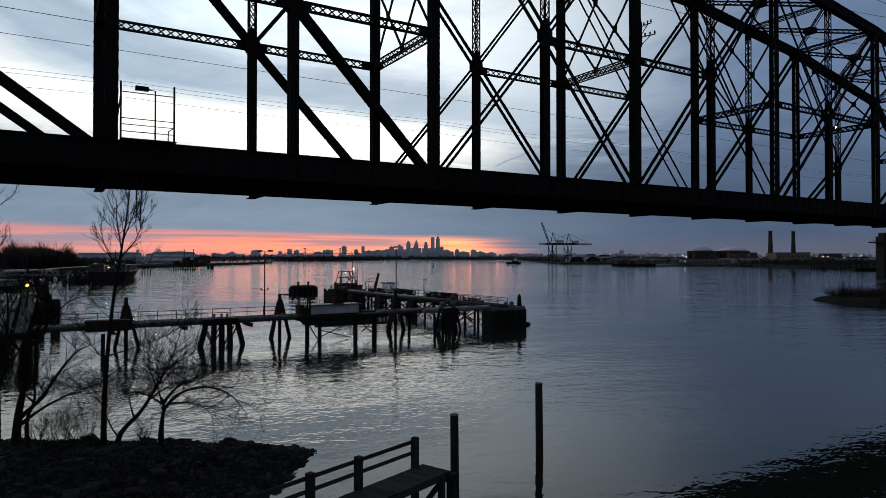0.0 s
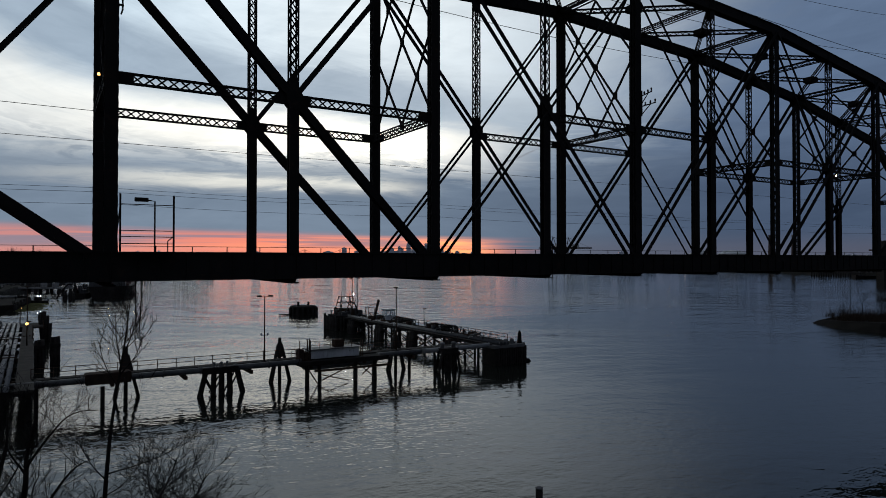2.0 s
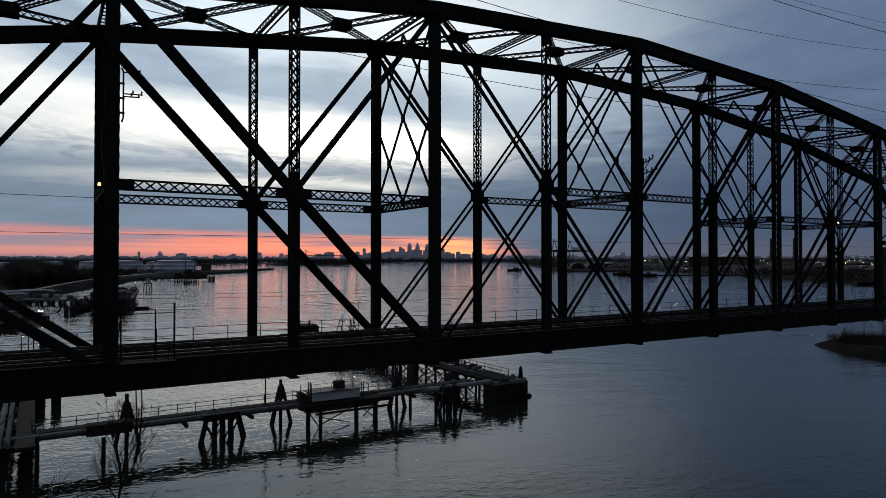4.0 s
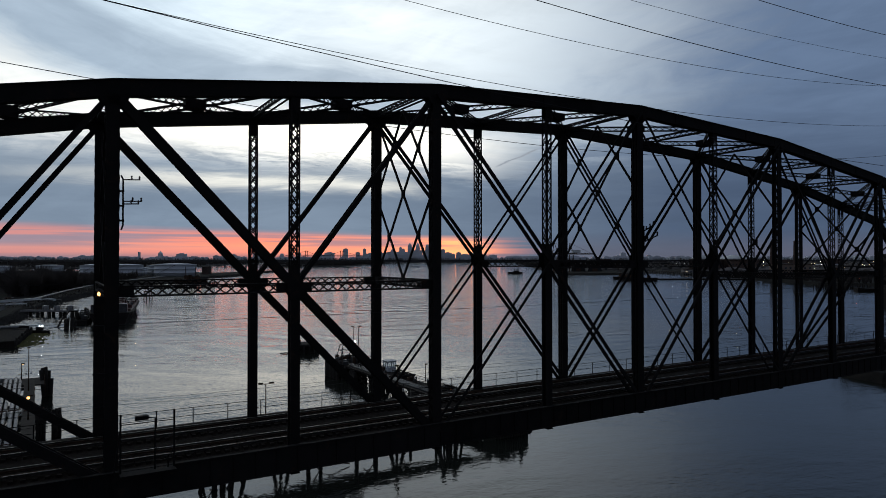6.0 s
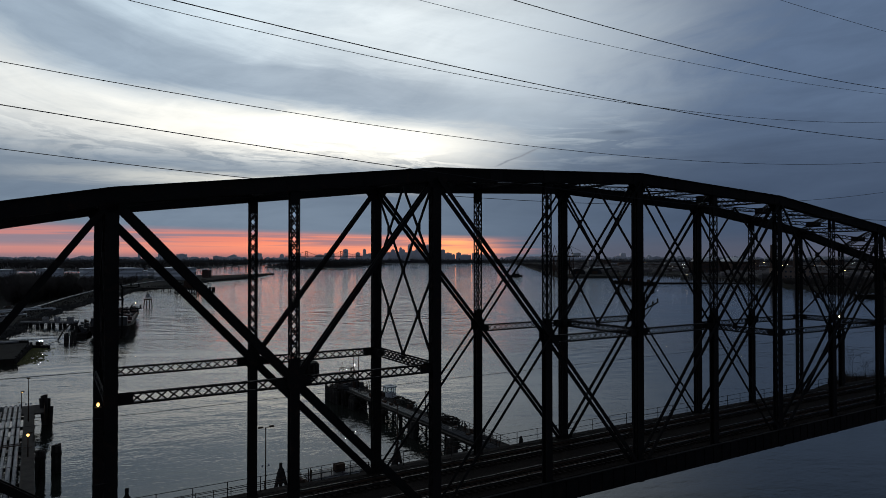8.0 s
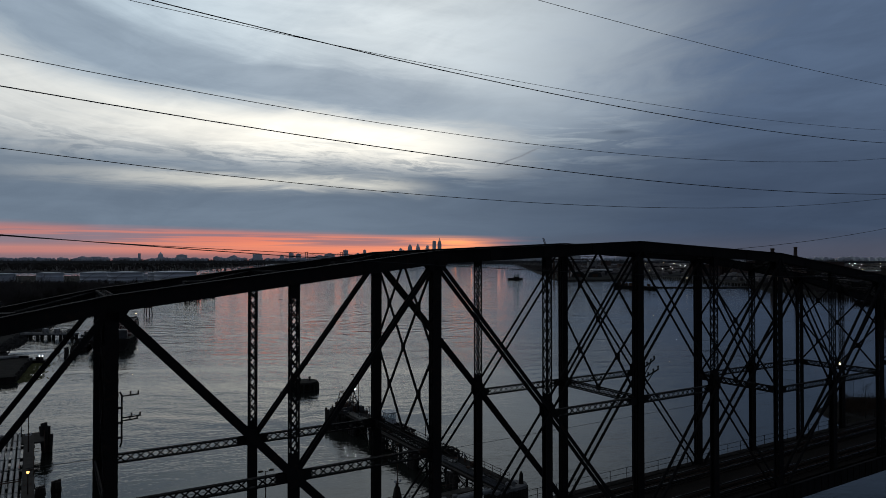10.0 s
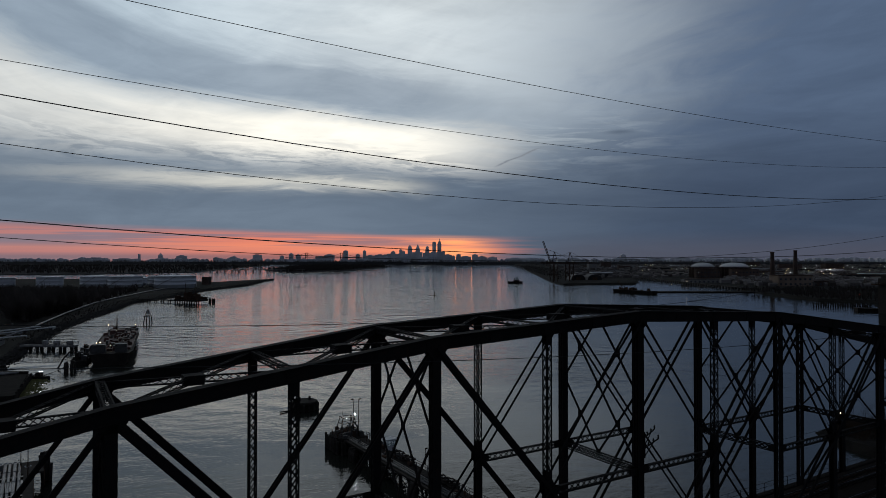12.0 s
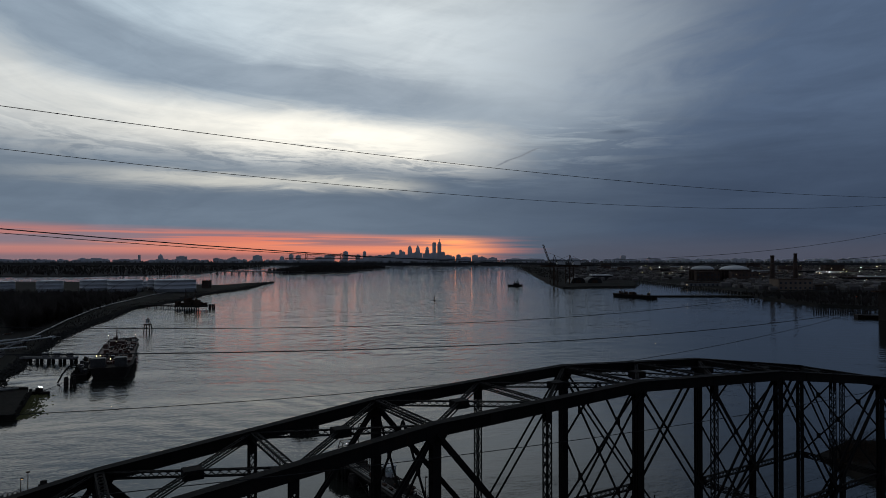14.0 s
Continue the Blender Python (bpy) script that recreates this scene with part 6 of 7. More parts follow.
# bank pipeline, road
bm = bmesh.new()
tube(bm, [(-236, 345, 3.9), (-262, 420, 4.0), (-298, 515, 4.1), (-334, 620, 4.1), (-352, 690, 4.1), (-384, 850, 4.0), (-398, 960, 4.0)], 0.55, 8)
tagged(link("pipeline", bm, PIPE), "pale grey pipeline along the river bank", "pipeline")
for k, (x0, y0, x1, y1) in enumerate(((-252, 358, -240, 400), (-262, 362, -250, 404), (-246, 330, -228, 356), (-300, 334, -234, 338), (-300, 342, -234, 346))):
    bm = bmesh.new()
    tube(bm, [(x0, y0, 3.2), (x0, y0, 4.8), (x1, y1, 4.8), (x1, y1, 3.2)], 0.35, 8)
    tagged(link("pipe_rack", bm, PAINT), "pale grey bundled pipe on the bank terminal", "pipe", "bank pipes")
bm = bmesh.new()
for k in range(14):
    p, q = Vector((-300, 300)), Vector((-440, 850))
    c = p.lerp(q, k / 13)
    bm.verts.new((c.x - 4 - 10 * math.sin(k * 0.4), c.y, 3.05)), bm.verts.new((c.x + 4 - 10 * math.sin(k * 0.4), c.y, 3.05))
bm.verts.ensure_lookup_table()
for k in range(13):
    bm.faces.new([bm.verts[i] for i in (2 * k, 2 * k + 1, 2 * k + 3, 2 * k + 2)])
tagged(link("road_bank", bm, ASPHALT), "narrow grey road along the bank", "road", kind="structure")
rnd = random.Random(12)
for k in range(12):
    x, y = rnd.uniform(-330, -225), rnd.uniform(285, 350)
    if x > -0.55 * y - 40:
        continue
    b = thing("terminal_shed", "low grey shed at the bank terminal", "shed", (x, y, 2.4), rnd.uniform(0, 60), "terminal sheds")
    bm = bmesh.new()
    w, d, hgt = rnd.uniform(3, 7), rnd.uniform(2, 5), rnd.uniform(2, 4)
    box(bm, -w, w, -d, d, 0, hgt)
    part("wall", bm, CONCRETE if k % 3 else RUST, b)
    bm = bmesh.new()
    box(bm, -w - 0.3, w + 0.3, -d - 0.3, d + 0.3, hgt, hgt + 0.25)
    part("roof", bm, ASPHALT, b)

# rough stone along the west bank's waterline
rnd = random.Random(44)
verts, faces = [], []
edge_line = [(-168, 248), (-189, 285), (-195, 305), (-212, 336), (-219, 360), (-245, 422), (-267, 498), (-290, 585), (-313, 661), (-313, 790), (-331, 907), (-320, 1066), (-343, 1250), (-354, 1365)]
for (x0, y0), (x1, y1) in zip(edge_line, edge_line[1:]):
    for k in range(int(math.hypot(x1 - x0, y1 - y0) * 4.5)):
        f, o = rnd.random(), rnd.uniform(-2.5, 9)
        x, y, r = x0 + (x1 - x0) * f - o, y0 + (y1 - y0) * f, rnd.uniform(0.3, 1.1)
        z0 = 0.4 + max(0.0, min(o, 6)) * 0.42
        b0 = len(verts)
        a = rnd.uniform(0, 6.28)
        verts += [(x + r * math.cos(a + t), y + r * math.sin(a + t), z0 - 0.3) for t in (0, 1.2, 2.5, 3.8, 5.1)] + [(x + 0.2 * r, y, z0 + r * rnd.uniform(0.3, 0.9))]
        faces += [(b0 + i, b0 + (i + 1) % 5, b0 + 5) for i in range(5)]
me = bpy.data.meshes.new("bank_rubble")
me.from_pydata(verts, [], faces)
me.materials.append(ROCK)
tagged(new("bank_rubble", me), "dark rubble stone along the bank's waterline", "rubble", kind="stuff")
# fences, posts and gear in the terminal yard
for k in range(46):
    x, y = rnd.uniform(-330, -232), rnd.uniform(300, 440)
    if x > -0.30 * y - 135 + 12 or x < -0.72 * y:
        continue
    d = thing("yard_gear", "small grey valve stand in the terminal yard", "machinery", (x, y, 2.5), rnd.uniform(0, 90), "yard gear")
    bm = bmesh.new()
    w, hgt = rnd.uniform(0.6, 2.2), rnd.uniform(0.8, 2.6)
    box(bm, -w, w, -w * 0.5, w * 0.5, 0.3, hgt)
    bmesh.ops.bevel(bm, geom=bm.edges, offset=0.1, segments=1, affect="EDGES")
    part("casing", bm, (PIPE, RUST, TANKPAINT)[k % 3], d)
    bm = bmesh.new()
    tube(bm, [(-w - 2, 0, -0.3), (-w - 2, 0, 1.1), (w + 3, 0, 1.1), (w + 3, 0, -0.3)], 0.18, 6)
    part("pipe", bm, PIPE, d)
# quay with a sloping weedy side, skiff
q = thing("old_quay", "old earth-filled quay with pipes and weedy sides", "quay")
bm = bmesh.new()
slab(bm, [(-160, 251), (-139, 211), (-175, 190), (-300, 180), (-300, 262)], -1.5, 2.9)
part("fill", bm, SOIL, q)
bm = bmesh.new()
slab(bm, [(-160.5, 252), (-159.2, 250.0), (-186, 251), (-186, 253)], -1.5, 3.6)
part("bulkhead", bm, TARRED, q)
ALGAE = material("green_weed", (0.05, 0.052, 0.020), (0.13, 0.125, 0.05), 0.9, 0.0, 0.8, 6.0, 0.8, spec=0.05)
rnd = random.Random(19)
verts, faces = [], []
for k in range(900):
    f, o = rnd.random(), abs(rnd.gauss(0, 1))
    x = -158.5 + 19.5 * f + o * 2.6 + math.sin(f * 17) * 1.2
    y = 249 - 38 * f + o * 1.4
    r = rnd.uniform(0.25, 0.9)
    b0 = len(verts)
    a = rnd.uniform(0, 6.28)
    verts += [(x + r * math.cos(a + t), y + r * math.sin(a + t), 0.74) for t in (0, 1.3, 2.5, 3.8, 5.0)] + [(x, y, 0.86 + rnd.uniform(0, 0.5) * r)]
    faces += [(b0 + i, b0 + (i + 1) % 5, b0 + 5) for i in range(5)]
me = bpy.data.meshes.new("water_weed")
me.from_pydata(verts, [], faces)
me.materials.append(ALGAE)
tagged(new("water_weed", me), "yellow-green weed and debris along the quay's foot", "weed", kind="stuff")
for k in range(16):
    f = k / 15
    pile(q, -158.6 + 19.2 * f, 250.6 - 38.5 * f, 3.0 + 0.5 * math.sin(k * 2.3), 0.42)
for k in range(3):
    pipe_run(q, [(-163 - k * 3, 250, 3.4), (-230 - k * 3, 190, 3.4)], 0.4, PIPE)
sk = thing("skiff", "small dark work skiff with two lamps moored by the quay", "boat", (-155.5, 251.5, LEVEL), -10)


def hull(parent, length, beam_w, depth, mat, name="hull", z=-0.3, blunt=0.35):
    bm = bmesh.new()
    st = [(-0.5, 0.85), (-0.42, 1.0), (0.2, 1.0), (0.5 - blunt * 0.35, 0.8), (0.47, 0.32), (0.5, 0.08)]
    rows = []
    for f, w in st:
        x = f * length
        sheer = 0.18 * depth * (abs(f) * 2) ** 2
        rows.append([bm.verts.new((x, s * w * beam_w / 2 * k, zz)) for s, k, zz in ((-1, 1.0, z + depth + sheer), (-1, 0.75, z), (1, 0.75, z), (1, 1.0, z + depth + sheer))])
    for r, s in zip(rows, rows[1:]):
        for i in range(4):
            bm.faces.new((r[i], r[(i + 1) % 4], s[(i + 1) % 4], s[i]))
    bm.faces.new(rows[0][::-1]), bm.faces.new(rows[-1])
    return part(name, bm, mat, parent)


hull(sk, 8.0, 2.6, 1.2, DARKHULL)
bm = bmesh.new()
box(bm, -1.6, 0.4, -0.8, 0.8, 0.9, 2.4)
part("wheelhouse", bm, DARKHULL, sk)
for x in (-0.6, 0.6):
    bm = bmesh.new()
    bmesh.ops.create_icosphere(bm, subdivisions=1, radius=0.15, matrix=Matrix.Translation((x, 0, 2.7)))
    part("lamp", bm, LAMP_WHITE, sk)

# tank barge at its berth
bg_ = thing("tank_barge", "long dark tank barge with red deck gear and lit lamps", "barge", (-167, 334, LEVEL), 113.2)
hull(bg_, 114, 18.0, 4.6, DARKHULL, blunt=0.05)
bm = bmesh.new()
box(bm, -54, 50, -8.0, 8.0, 4.2, 4.8)
part("deck", bm, REDDECK, bg_, "rusty red deck")
rnd = random.Random(9)
for k in range(95):
    x, y = rnd.uniform(-46, 48), rnd.uniform(-7, 7)
    bm = bmesh.new()
    a, b2, c = rnd.uniform(0.4, 1.8), rnd.uniform(0.3, 1.2), rnd.uniform(0.5, 2.2)
    box(bm, x - a, x + a, y - b2, y + b2, 4.8, 4.8 + c)
    part("deck_gear", bm, REDDECK if k % 3 else DARKPIPE, bg_)
for y in (-2.2, -0.7, 0.8, 2.3):
    bm = bmesh.new()
    tube(bm, [(-46, y, 5.5), (48, y, 5.5)], 0.22, 8)
    part("deck_pipe", bm, REDDECK, bg_)
for y, w in ((4.7, 2.9), (-4.2, 2.4)):
    bm = bmesh.new()
    box(bm, -53, -48, y - w, y + w, 4.8, 8.6)
    bmesh.ops.bevel(bm, geom=bm.edges, offset=0.2, segments=2, affect="EDGES")
    part("deckhouse", bm, DARKPIPE, bg_, "grey steel deckhouse")
for x, y, z in ((30, 6.5, 9.5), (30, -7.0, 9.5), (4, 1.0, 9.0), (-38, 5.0, 8.0), (-44, 6.0, 8.6), (-44, 0.5, 7.0)):
    bm = bmesh.new()
    tube(bm, [(x, y, 4.8), (x, y, z)], 0.09, 6)
    pole = part("lamp_pole", bm, RUST, bg_)
    bm = bmesh.new()
    bmesh.ops.create_icosphere(bm, subdivisions=1, radius=0.17, matrix=Matrix.Translation((x, y, z)))
    part("lamp", bm, LAMP_WARM, pole, "glowing deck lamp")
bm = bmesh.new()
tube(bm, [(24, 2, 4.8), (24, 2, 15.5)], [0.45, 0.12], 8)
tube(bm, [(24, 0.6, 13), (24, 3.4, 13)], 0.08, 6)
part("mast", bm, RUST, bg_)
bm = bmesh.new()
box(bm, 20, 27, -2, 5, 4.8, 7.4)
part("manifold", bm, REDDECK, bg_)
# fender pontoon along the barge's bank side
pon = thing("fender_pontoon", "low dark timber pontoon heaped with gear along the barge's side", "pontoon", (-167, 334, LEVEL), 113.2)
bm = bmesh.new()
box(bm, -51, -6, 9.0, 14.4, -1.0, 1.9)
bmesh.ops.bevel(bm, geom=bm.edges, offset=0.25, segments=1, affect="EDGES")
part("float", bm, DARKHULL, pon)
rnd = random.Random(26)
for k in range(26):
    x, y, a, c = rnd.uniform(-49, -8), rnd.uniform(9.8, 13.4), rnd.uniform(0.4, 1.3), rnd.uniform(0.6, 3.4)
    bm = bmesh.new()
    box(bm, x - a * rnd.uniform(0.6, 1.8), x + a, y - a * 0.7, y + a * 0.7, 1.9, 1.9 + c)
    bmesh.ops.bevel(bm, geom=bm.edges, offset=0.1, segments=1, affect="EDGES")
    part("deck_gear", bm, (RUST, DARKPIPE, TARRED)[k % 3], pon)
for x in range(-50, -5, 6):
    bm = bmesh.new()
    tube(bm, [(x, 14.7, -2.0), (x, 14.7, 2.9 + 0.6 * (x % 4 == 1))], 0.38, 8)
    part("fender_post", bm, TARRED, pon)
bm = bmesh.new()
tube(bm, [(-45, 12.5, 1.9), (-48, 13.5, 5.6), (-53, 15.5, 6.2), (-57, 17.5, 3.6), (-59, 19, 0.3)], 0.32, 8)
part("hose", bm, TARRED, pon, "thick black hose drooping into the water")
# berth with its trestle
be = thing("barge_berth", "dark berth trestle with rails and piles beside the barge", "pier", (-212, 328, 0.6), -4)
beam(be, 0, 28, -2.2, 2.2, 2.2, 3.0, CONCRETE, "deck")
for x in range(3, 28, 6):
    for y in (-1.6, 1.6):
        pile(be, x, y, 2.3, 0.85)
railing(be, [(6, -2.0, 3.0), (28, -2.0, 3.0)], 1.6, 3.0, 0.06)
railing(be, [(6, 2.0, 3.0), (28, 2.0, 3.0)], 1.6, 3.0, 0.06)
for x in (12, 18, 25):
    bm = bmesh.new()
    box(bm, x - 1.2, x + 1.2, -0.8, 0.8, 3.0, 5.2)
    part("valve_gear", bm, PIPE, be)
for at, n in (((-153, 267), 7),):
    d = thing("pile_dolphin", "dark clustered timber pile dolphin at the barge berth", "dolphin", (*at, 0), 0, "berth dolphins")
    for k in range(n):
        a = 2 * math.pi * k / n
        pile(d, 1.8 * math.cos(a), 1.8 * math.sin(a), 4.0 + 0.5 * (k % 3), 0.5)
bm = bmesh.new()
tube(bm, [(-153, 267, 3.8), (-154.5, 260, 2.2), (-156, 252.5, 1.4)], 0.10, 6)
tagged(link("mooring_line", bm, TARRED), "slack dark mooring line from the berth to the skiff", "rope")

# channel beacon on piles
be = thing("channel_beacon", "small channel beacon on four piles in the river", "beacon", (-209, 460, 0))
for x in (-2, 2):
    for y in (-2, 2):
        bm = bmesh.new()
        tube(bm, [(x * 1.15, y * 1.15, -2), (x * 0.8, y * 0.8, 6)], 0.35, 8)
        part("pier_post", bm, TARRED, be)
bm = bmesh.new()
box(bm, -2.2, 2.2, -2.2, 2.2, 6, 6.5)
part("platform", bm, RUST, be)
for a, b2 in (((-1.5, -1.5, 6.5), (0, 0, 11)), ((1.5, -1.5, 6.5), (0, 0, 11)), ((-1.5, 1.5, 6.5), (0, 0, 11)), ((1.5, 1.5, 6.5), (0, 0, 11)), ((0, 0, 10.5), (0, 0, 13.5))):
    bm = bmesh.new()
    bar(bm, a, b2, 0.22, 0.22)
    part("leg", bm, RUST, be)
bm = bmesh.new()
box(bm, -1.2, 1.2, -0.2, 0.2, 7.4, 10)
part("day_mark", bm, PAINT, be)

# second dock with gear on its end
dk = thing("river_dock", "dark dock on piles with machinery at its end", "pier", (-330, 690, 0), -20)
beam(dk, 0, 88, -2, 2, 3.0, 4.0, TIMBER, "deck")
for x in range(4, 88, 9):
    for y in (-1.6, 1.6):
        pile(dk, x, y, 3.1, 0.5)
beam(dk, 62, 92, -7, 7, 3.2, 5.0, TARRED, "platform")
rnd = random.Random(10)
for k in range(16):
    bm = bmesh.new()
    x, y, a, c = rnd.uniform(64, 90), rnd.uniform(-6, 6), rnd.uniform(0.8, 2.2), rnd.uniform(2, 8)
    box(bm, x - a, x + a, y - a, y + a, 5.0, 5.0 + c)
    part("gear", bm, RUST, dk)
for k in range(10):
    pile(dk, 63 + 3 * k, -7, 4.6, 0.6)
for x in (70, 82):
    bm = bmesh.new()
    bar(bm, (x, 0, 5), (x, 0, 21), 0.5, 0.5)
    part("mast", bm, RUST, dk)
d = thing("pile_dolphin", "dark clustered timber pile dolphin off the river dock", "dolphin", (-238, 668, 0), 0, "berth dolphins")
for k in range(7):
    a = 2 * math.pi * k / 7
    pile(d, 2.6 * math.cos(a), 2.6 * math.sin(a), 5.5, 0.7)

# low bridge between the banks far off
lb = thing("low_bridge", "far low trestle bridge across the back channel", "bridge", (-745, 2060, 0), 4)
beam(lb, 0, 300, -4, 4, 7.5, 9.5, CONCRETE, "deck")
for x in range(6, 300, 22):
    bm = bmesh.new()
    box(bm, x - 1.2, x + 1.2, -4, 4, -2, 7.5)
    part("pier", bm, CONCRETE, lb)

# ---- tug in mid river, buoy ----
tg = thing("tug", "dark tugboat with a raised wheelhouse in mid river", "boat", (128.4, 1184, LEVEL), 8)
hull(tg, 27, 8.5, 3.4, DARKHULL)
for a, z0, z1, m in (((-3, 7, -3, 3), 3.0, 5.6, DARKHULL), ((1, 6, -2.3, 2.3), 5.6, 8.4, PAINT), ((2, 5, -1.8, 1.8), 8.4, 10.6, PAINT)):
    bm = bmesh.new()
    box(bm, a[0], a[1], a[2], a[3], z0, z1)
    bmesh.ops.bevel(bm, geom=bm.edges, offset=0.2, segments=2, affect="EDGES")
    part("deckhouse", bm, m, tg)
bm = bmesh.new()
tube(bm, [(3.5, 0, 10.6), (3.5, 0, 15)], 0.2, 6)
part("mast", bm, RUST, tg)
bm = bmesh.new()
lathe(bm, -1, 0, [(0.8, 5.6), (0.8, 9), (0.9, 9.2)], 10)
part("funnel", bm, DARKHULL, tg)
bu = thing("buoy", "small dark channel buoy afloat", "buoy", (-12, 800, LEVEL))
bm = bmesh.new()
lathe(bm, 0, 0, [(1.2, -0.5), (1.2, 0.8), (0.5, 1.2), (0.4, 4.0), (0.7, 4.2), (0.1, 5.0)], 10)
part("body", bm, RUST, bu)

# ---- east bank: cranes, stacks, gas holders, sheds ----
def crane(at, boom_up, label):
    c = thing("harbour_crane", label, "crane", (*at, 2.8), 6, "harbour cranes")
    for x in (-4, 4):
        for y in (-12, 12):
            bm = bmesh.new()
            bar(bm, (x, y, 0), (x, y, 33), 1.05, 1.05)
            part("leg", bm, RUST, c)
    for y in (-12, 12):
        bm = bmesh.new()
        bar(bm, (-4, y, 14), (4, y, 14), 1.2, 1.2), bar(bm, (-4, y, 2), (4, y, 30), 0.7, 0.7), bar(bm, (4, y, 2), (-4, y, 30), 0.7, 0.7)
        part("portal_brace", bm, RUST, c)
    bm = bmesh.new()
    for y in (-4, 4):
        lattice(bm, (-24 if boom_up else -44, y, 35), (46, y, 35), 3.0, 0.8, (0, 0, 1), 0.6, 0.45, (0.0,), 3.6)
    part("girder", bm, RUST, c)
    bm = bmesh.new()
    box(bm, 6, 20, -5, 5, 36.5, 42)
    part("machine_house", bm, PAINT, c)
    bm = bmesh.new()
    bar(bm, (-3, 0, 35), (1, 0, 55), 1.1, 1.1), bar(bm, (8, 0, 35), (1, 0, 55), 0.9, 0.9)
    bar(bm, (1, 0, 55), (40, 0, 37), 0.4, 0.4)
    bar(bm, (1, 0, 55), (-40 if not boom_up else -14, 0, 37 if not boom_up else 60), 0.4, 0.4)
    part("mast_frame", bm, RUST, c)
    if boom_up:
        bm = bmesh.new()
        lattice(bm, (-6, 0, 36), (-20, 0, 74), 2.8, 2.0, (1, 0, 0), 0.6, 0.45, (0.0,), 3.4)
        part("raised_boom", bm, RUST, c)
    return c


crane((199, 1188), True, "tall harbour crane with its boom raised")
crane((237, 1238), False, "tall harbour crane with its boom level")
for at, top in (((542, 1080), 56.5), ((638, 1188), 60.5)):
    s_ = thing("chimney_stack", "tall dark brick chimney stack of the power station", "chimney", (*at, 2.8), 0, "chimney stacks")
    bm = bmesh.new()
    lathe(bm, 0, 0, [(4.4, 0), (3.5, top * 0.55), (2.9, top - 5), (3.3, top - 4.6), (3.3, top - 2.8)], 20)
    part("shaft", bm, BRICK, s_)
    bm = bmesh.new()
    lathe(bm, 0, 0, [(3.0, top - 2.79), (3.0, top - 2.6), (2.3, top - 2.5)], 20)
    part("rim", bm, RUST, s_)


def block(x, y, w, d, hgt, label, mat=BRICK, name="warehouse", rows=0, group="east bank buildings", turn=0.0, lit=0):
    b = thing(name, label, "building", (x, y, 2.7), turn, group)
    bm = bmesh.new()
    box(bm, -w / 2, w / 2, -d / 2, d / 2, 0, hgt)
    wall = part("wall", bm, mat, b)
    bm = bmesh.new()
    box(bm, -w / 2 - 0.4, w / 2 + 0.4, -d / 2 - 0.4, d / 2 + 0.4, hgt, hgt + 0.7)
    part("roof", bm, RUST, b)
    for r in range(rows):
        n = int(w / 7)
        for i in range(n):
            bm = bmesh.new()
            xx, zz = -w / 2 + (i + 0.5) * w / n, hgt * (r + 0.55) / (rows + 0.3)
            box(bm, xx - 1.5, xx + 1.5, -d / 2 - 0.15, -d / 2 - 0.004, zz - 1.4, zz + 1.4)
            part("window", bm, LIT_PANE if lit and (i * 7 + r * 3) % lit == 0 else PANE, wall)
    return b


block(536, 1012, 52, 28, 17, "tan brick power station hall beside the stacks", TANBRICK, rows=2, name="power_station")
block(580, 1020, 40, 24, 8, "low dark brick annex of the power station", rows=1, name="power_station")
block(558, 1388, 50, 14, 20, "dark brick works building before a gas holder", BRICK, rows=2, name="works_building")
block(632, 1380, 58, 14, 20, "dark brick works building before a gas holder", BRICK, rows=2, name="works_building")
for x, y, r in ((569, 1440, 26), (634, 1430, 32)):
    g_ = thing("gas_holder", "large brick walled gas holder with a pale domed roof", "gas holder", (x, y, 2.7), 0, "gas holders")
    bm = bmesh.new()
    lathe(bm, 0, 0, [(r * 1.04, 0), (r * 1.04, 23.2), (r * 1.06, 23.4), (r * 1.06, 24.2)], 32)
    part("shell", bm, BRICK, g_)
    for i in range(22):
        a = 2 * math.pi * i / 22
        bm = bmesh.new()
        box(bm, r * 1.06 * math.cos(a) - 0.7, r * 1.06 * math.cos(a) + 0.7, r * 1.06 * math.sin(a) - 0.7, r * 1.06 * math.sin(a) + 0.7, 0, 24.8)
        part("pilaster", bm, BRICK, g_)
    bm = bmesh.new()
    lathe(bm, 0, 0, [(r * 1.0, 24.21), (r * 0.82, 28.4), (r * 0.55, 31.6), (r * 0.25, 33.2), (0.6, 33.6)], 32)
    part("dome", bm, PAINT, g_, "pale domed roof")
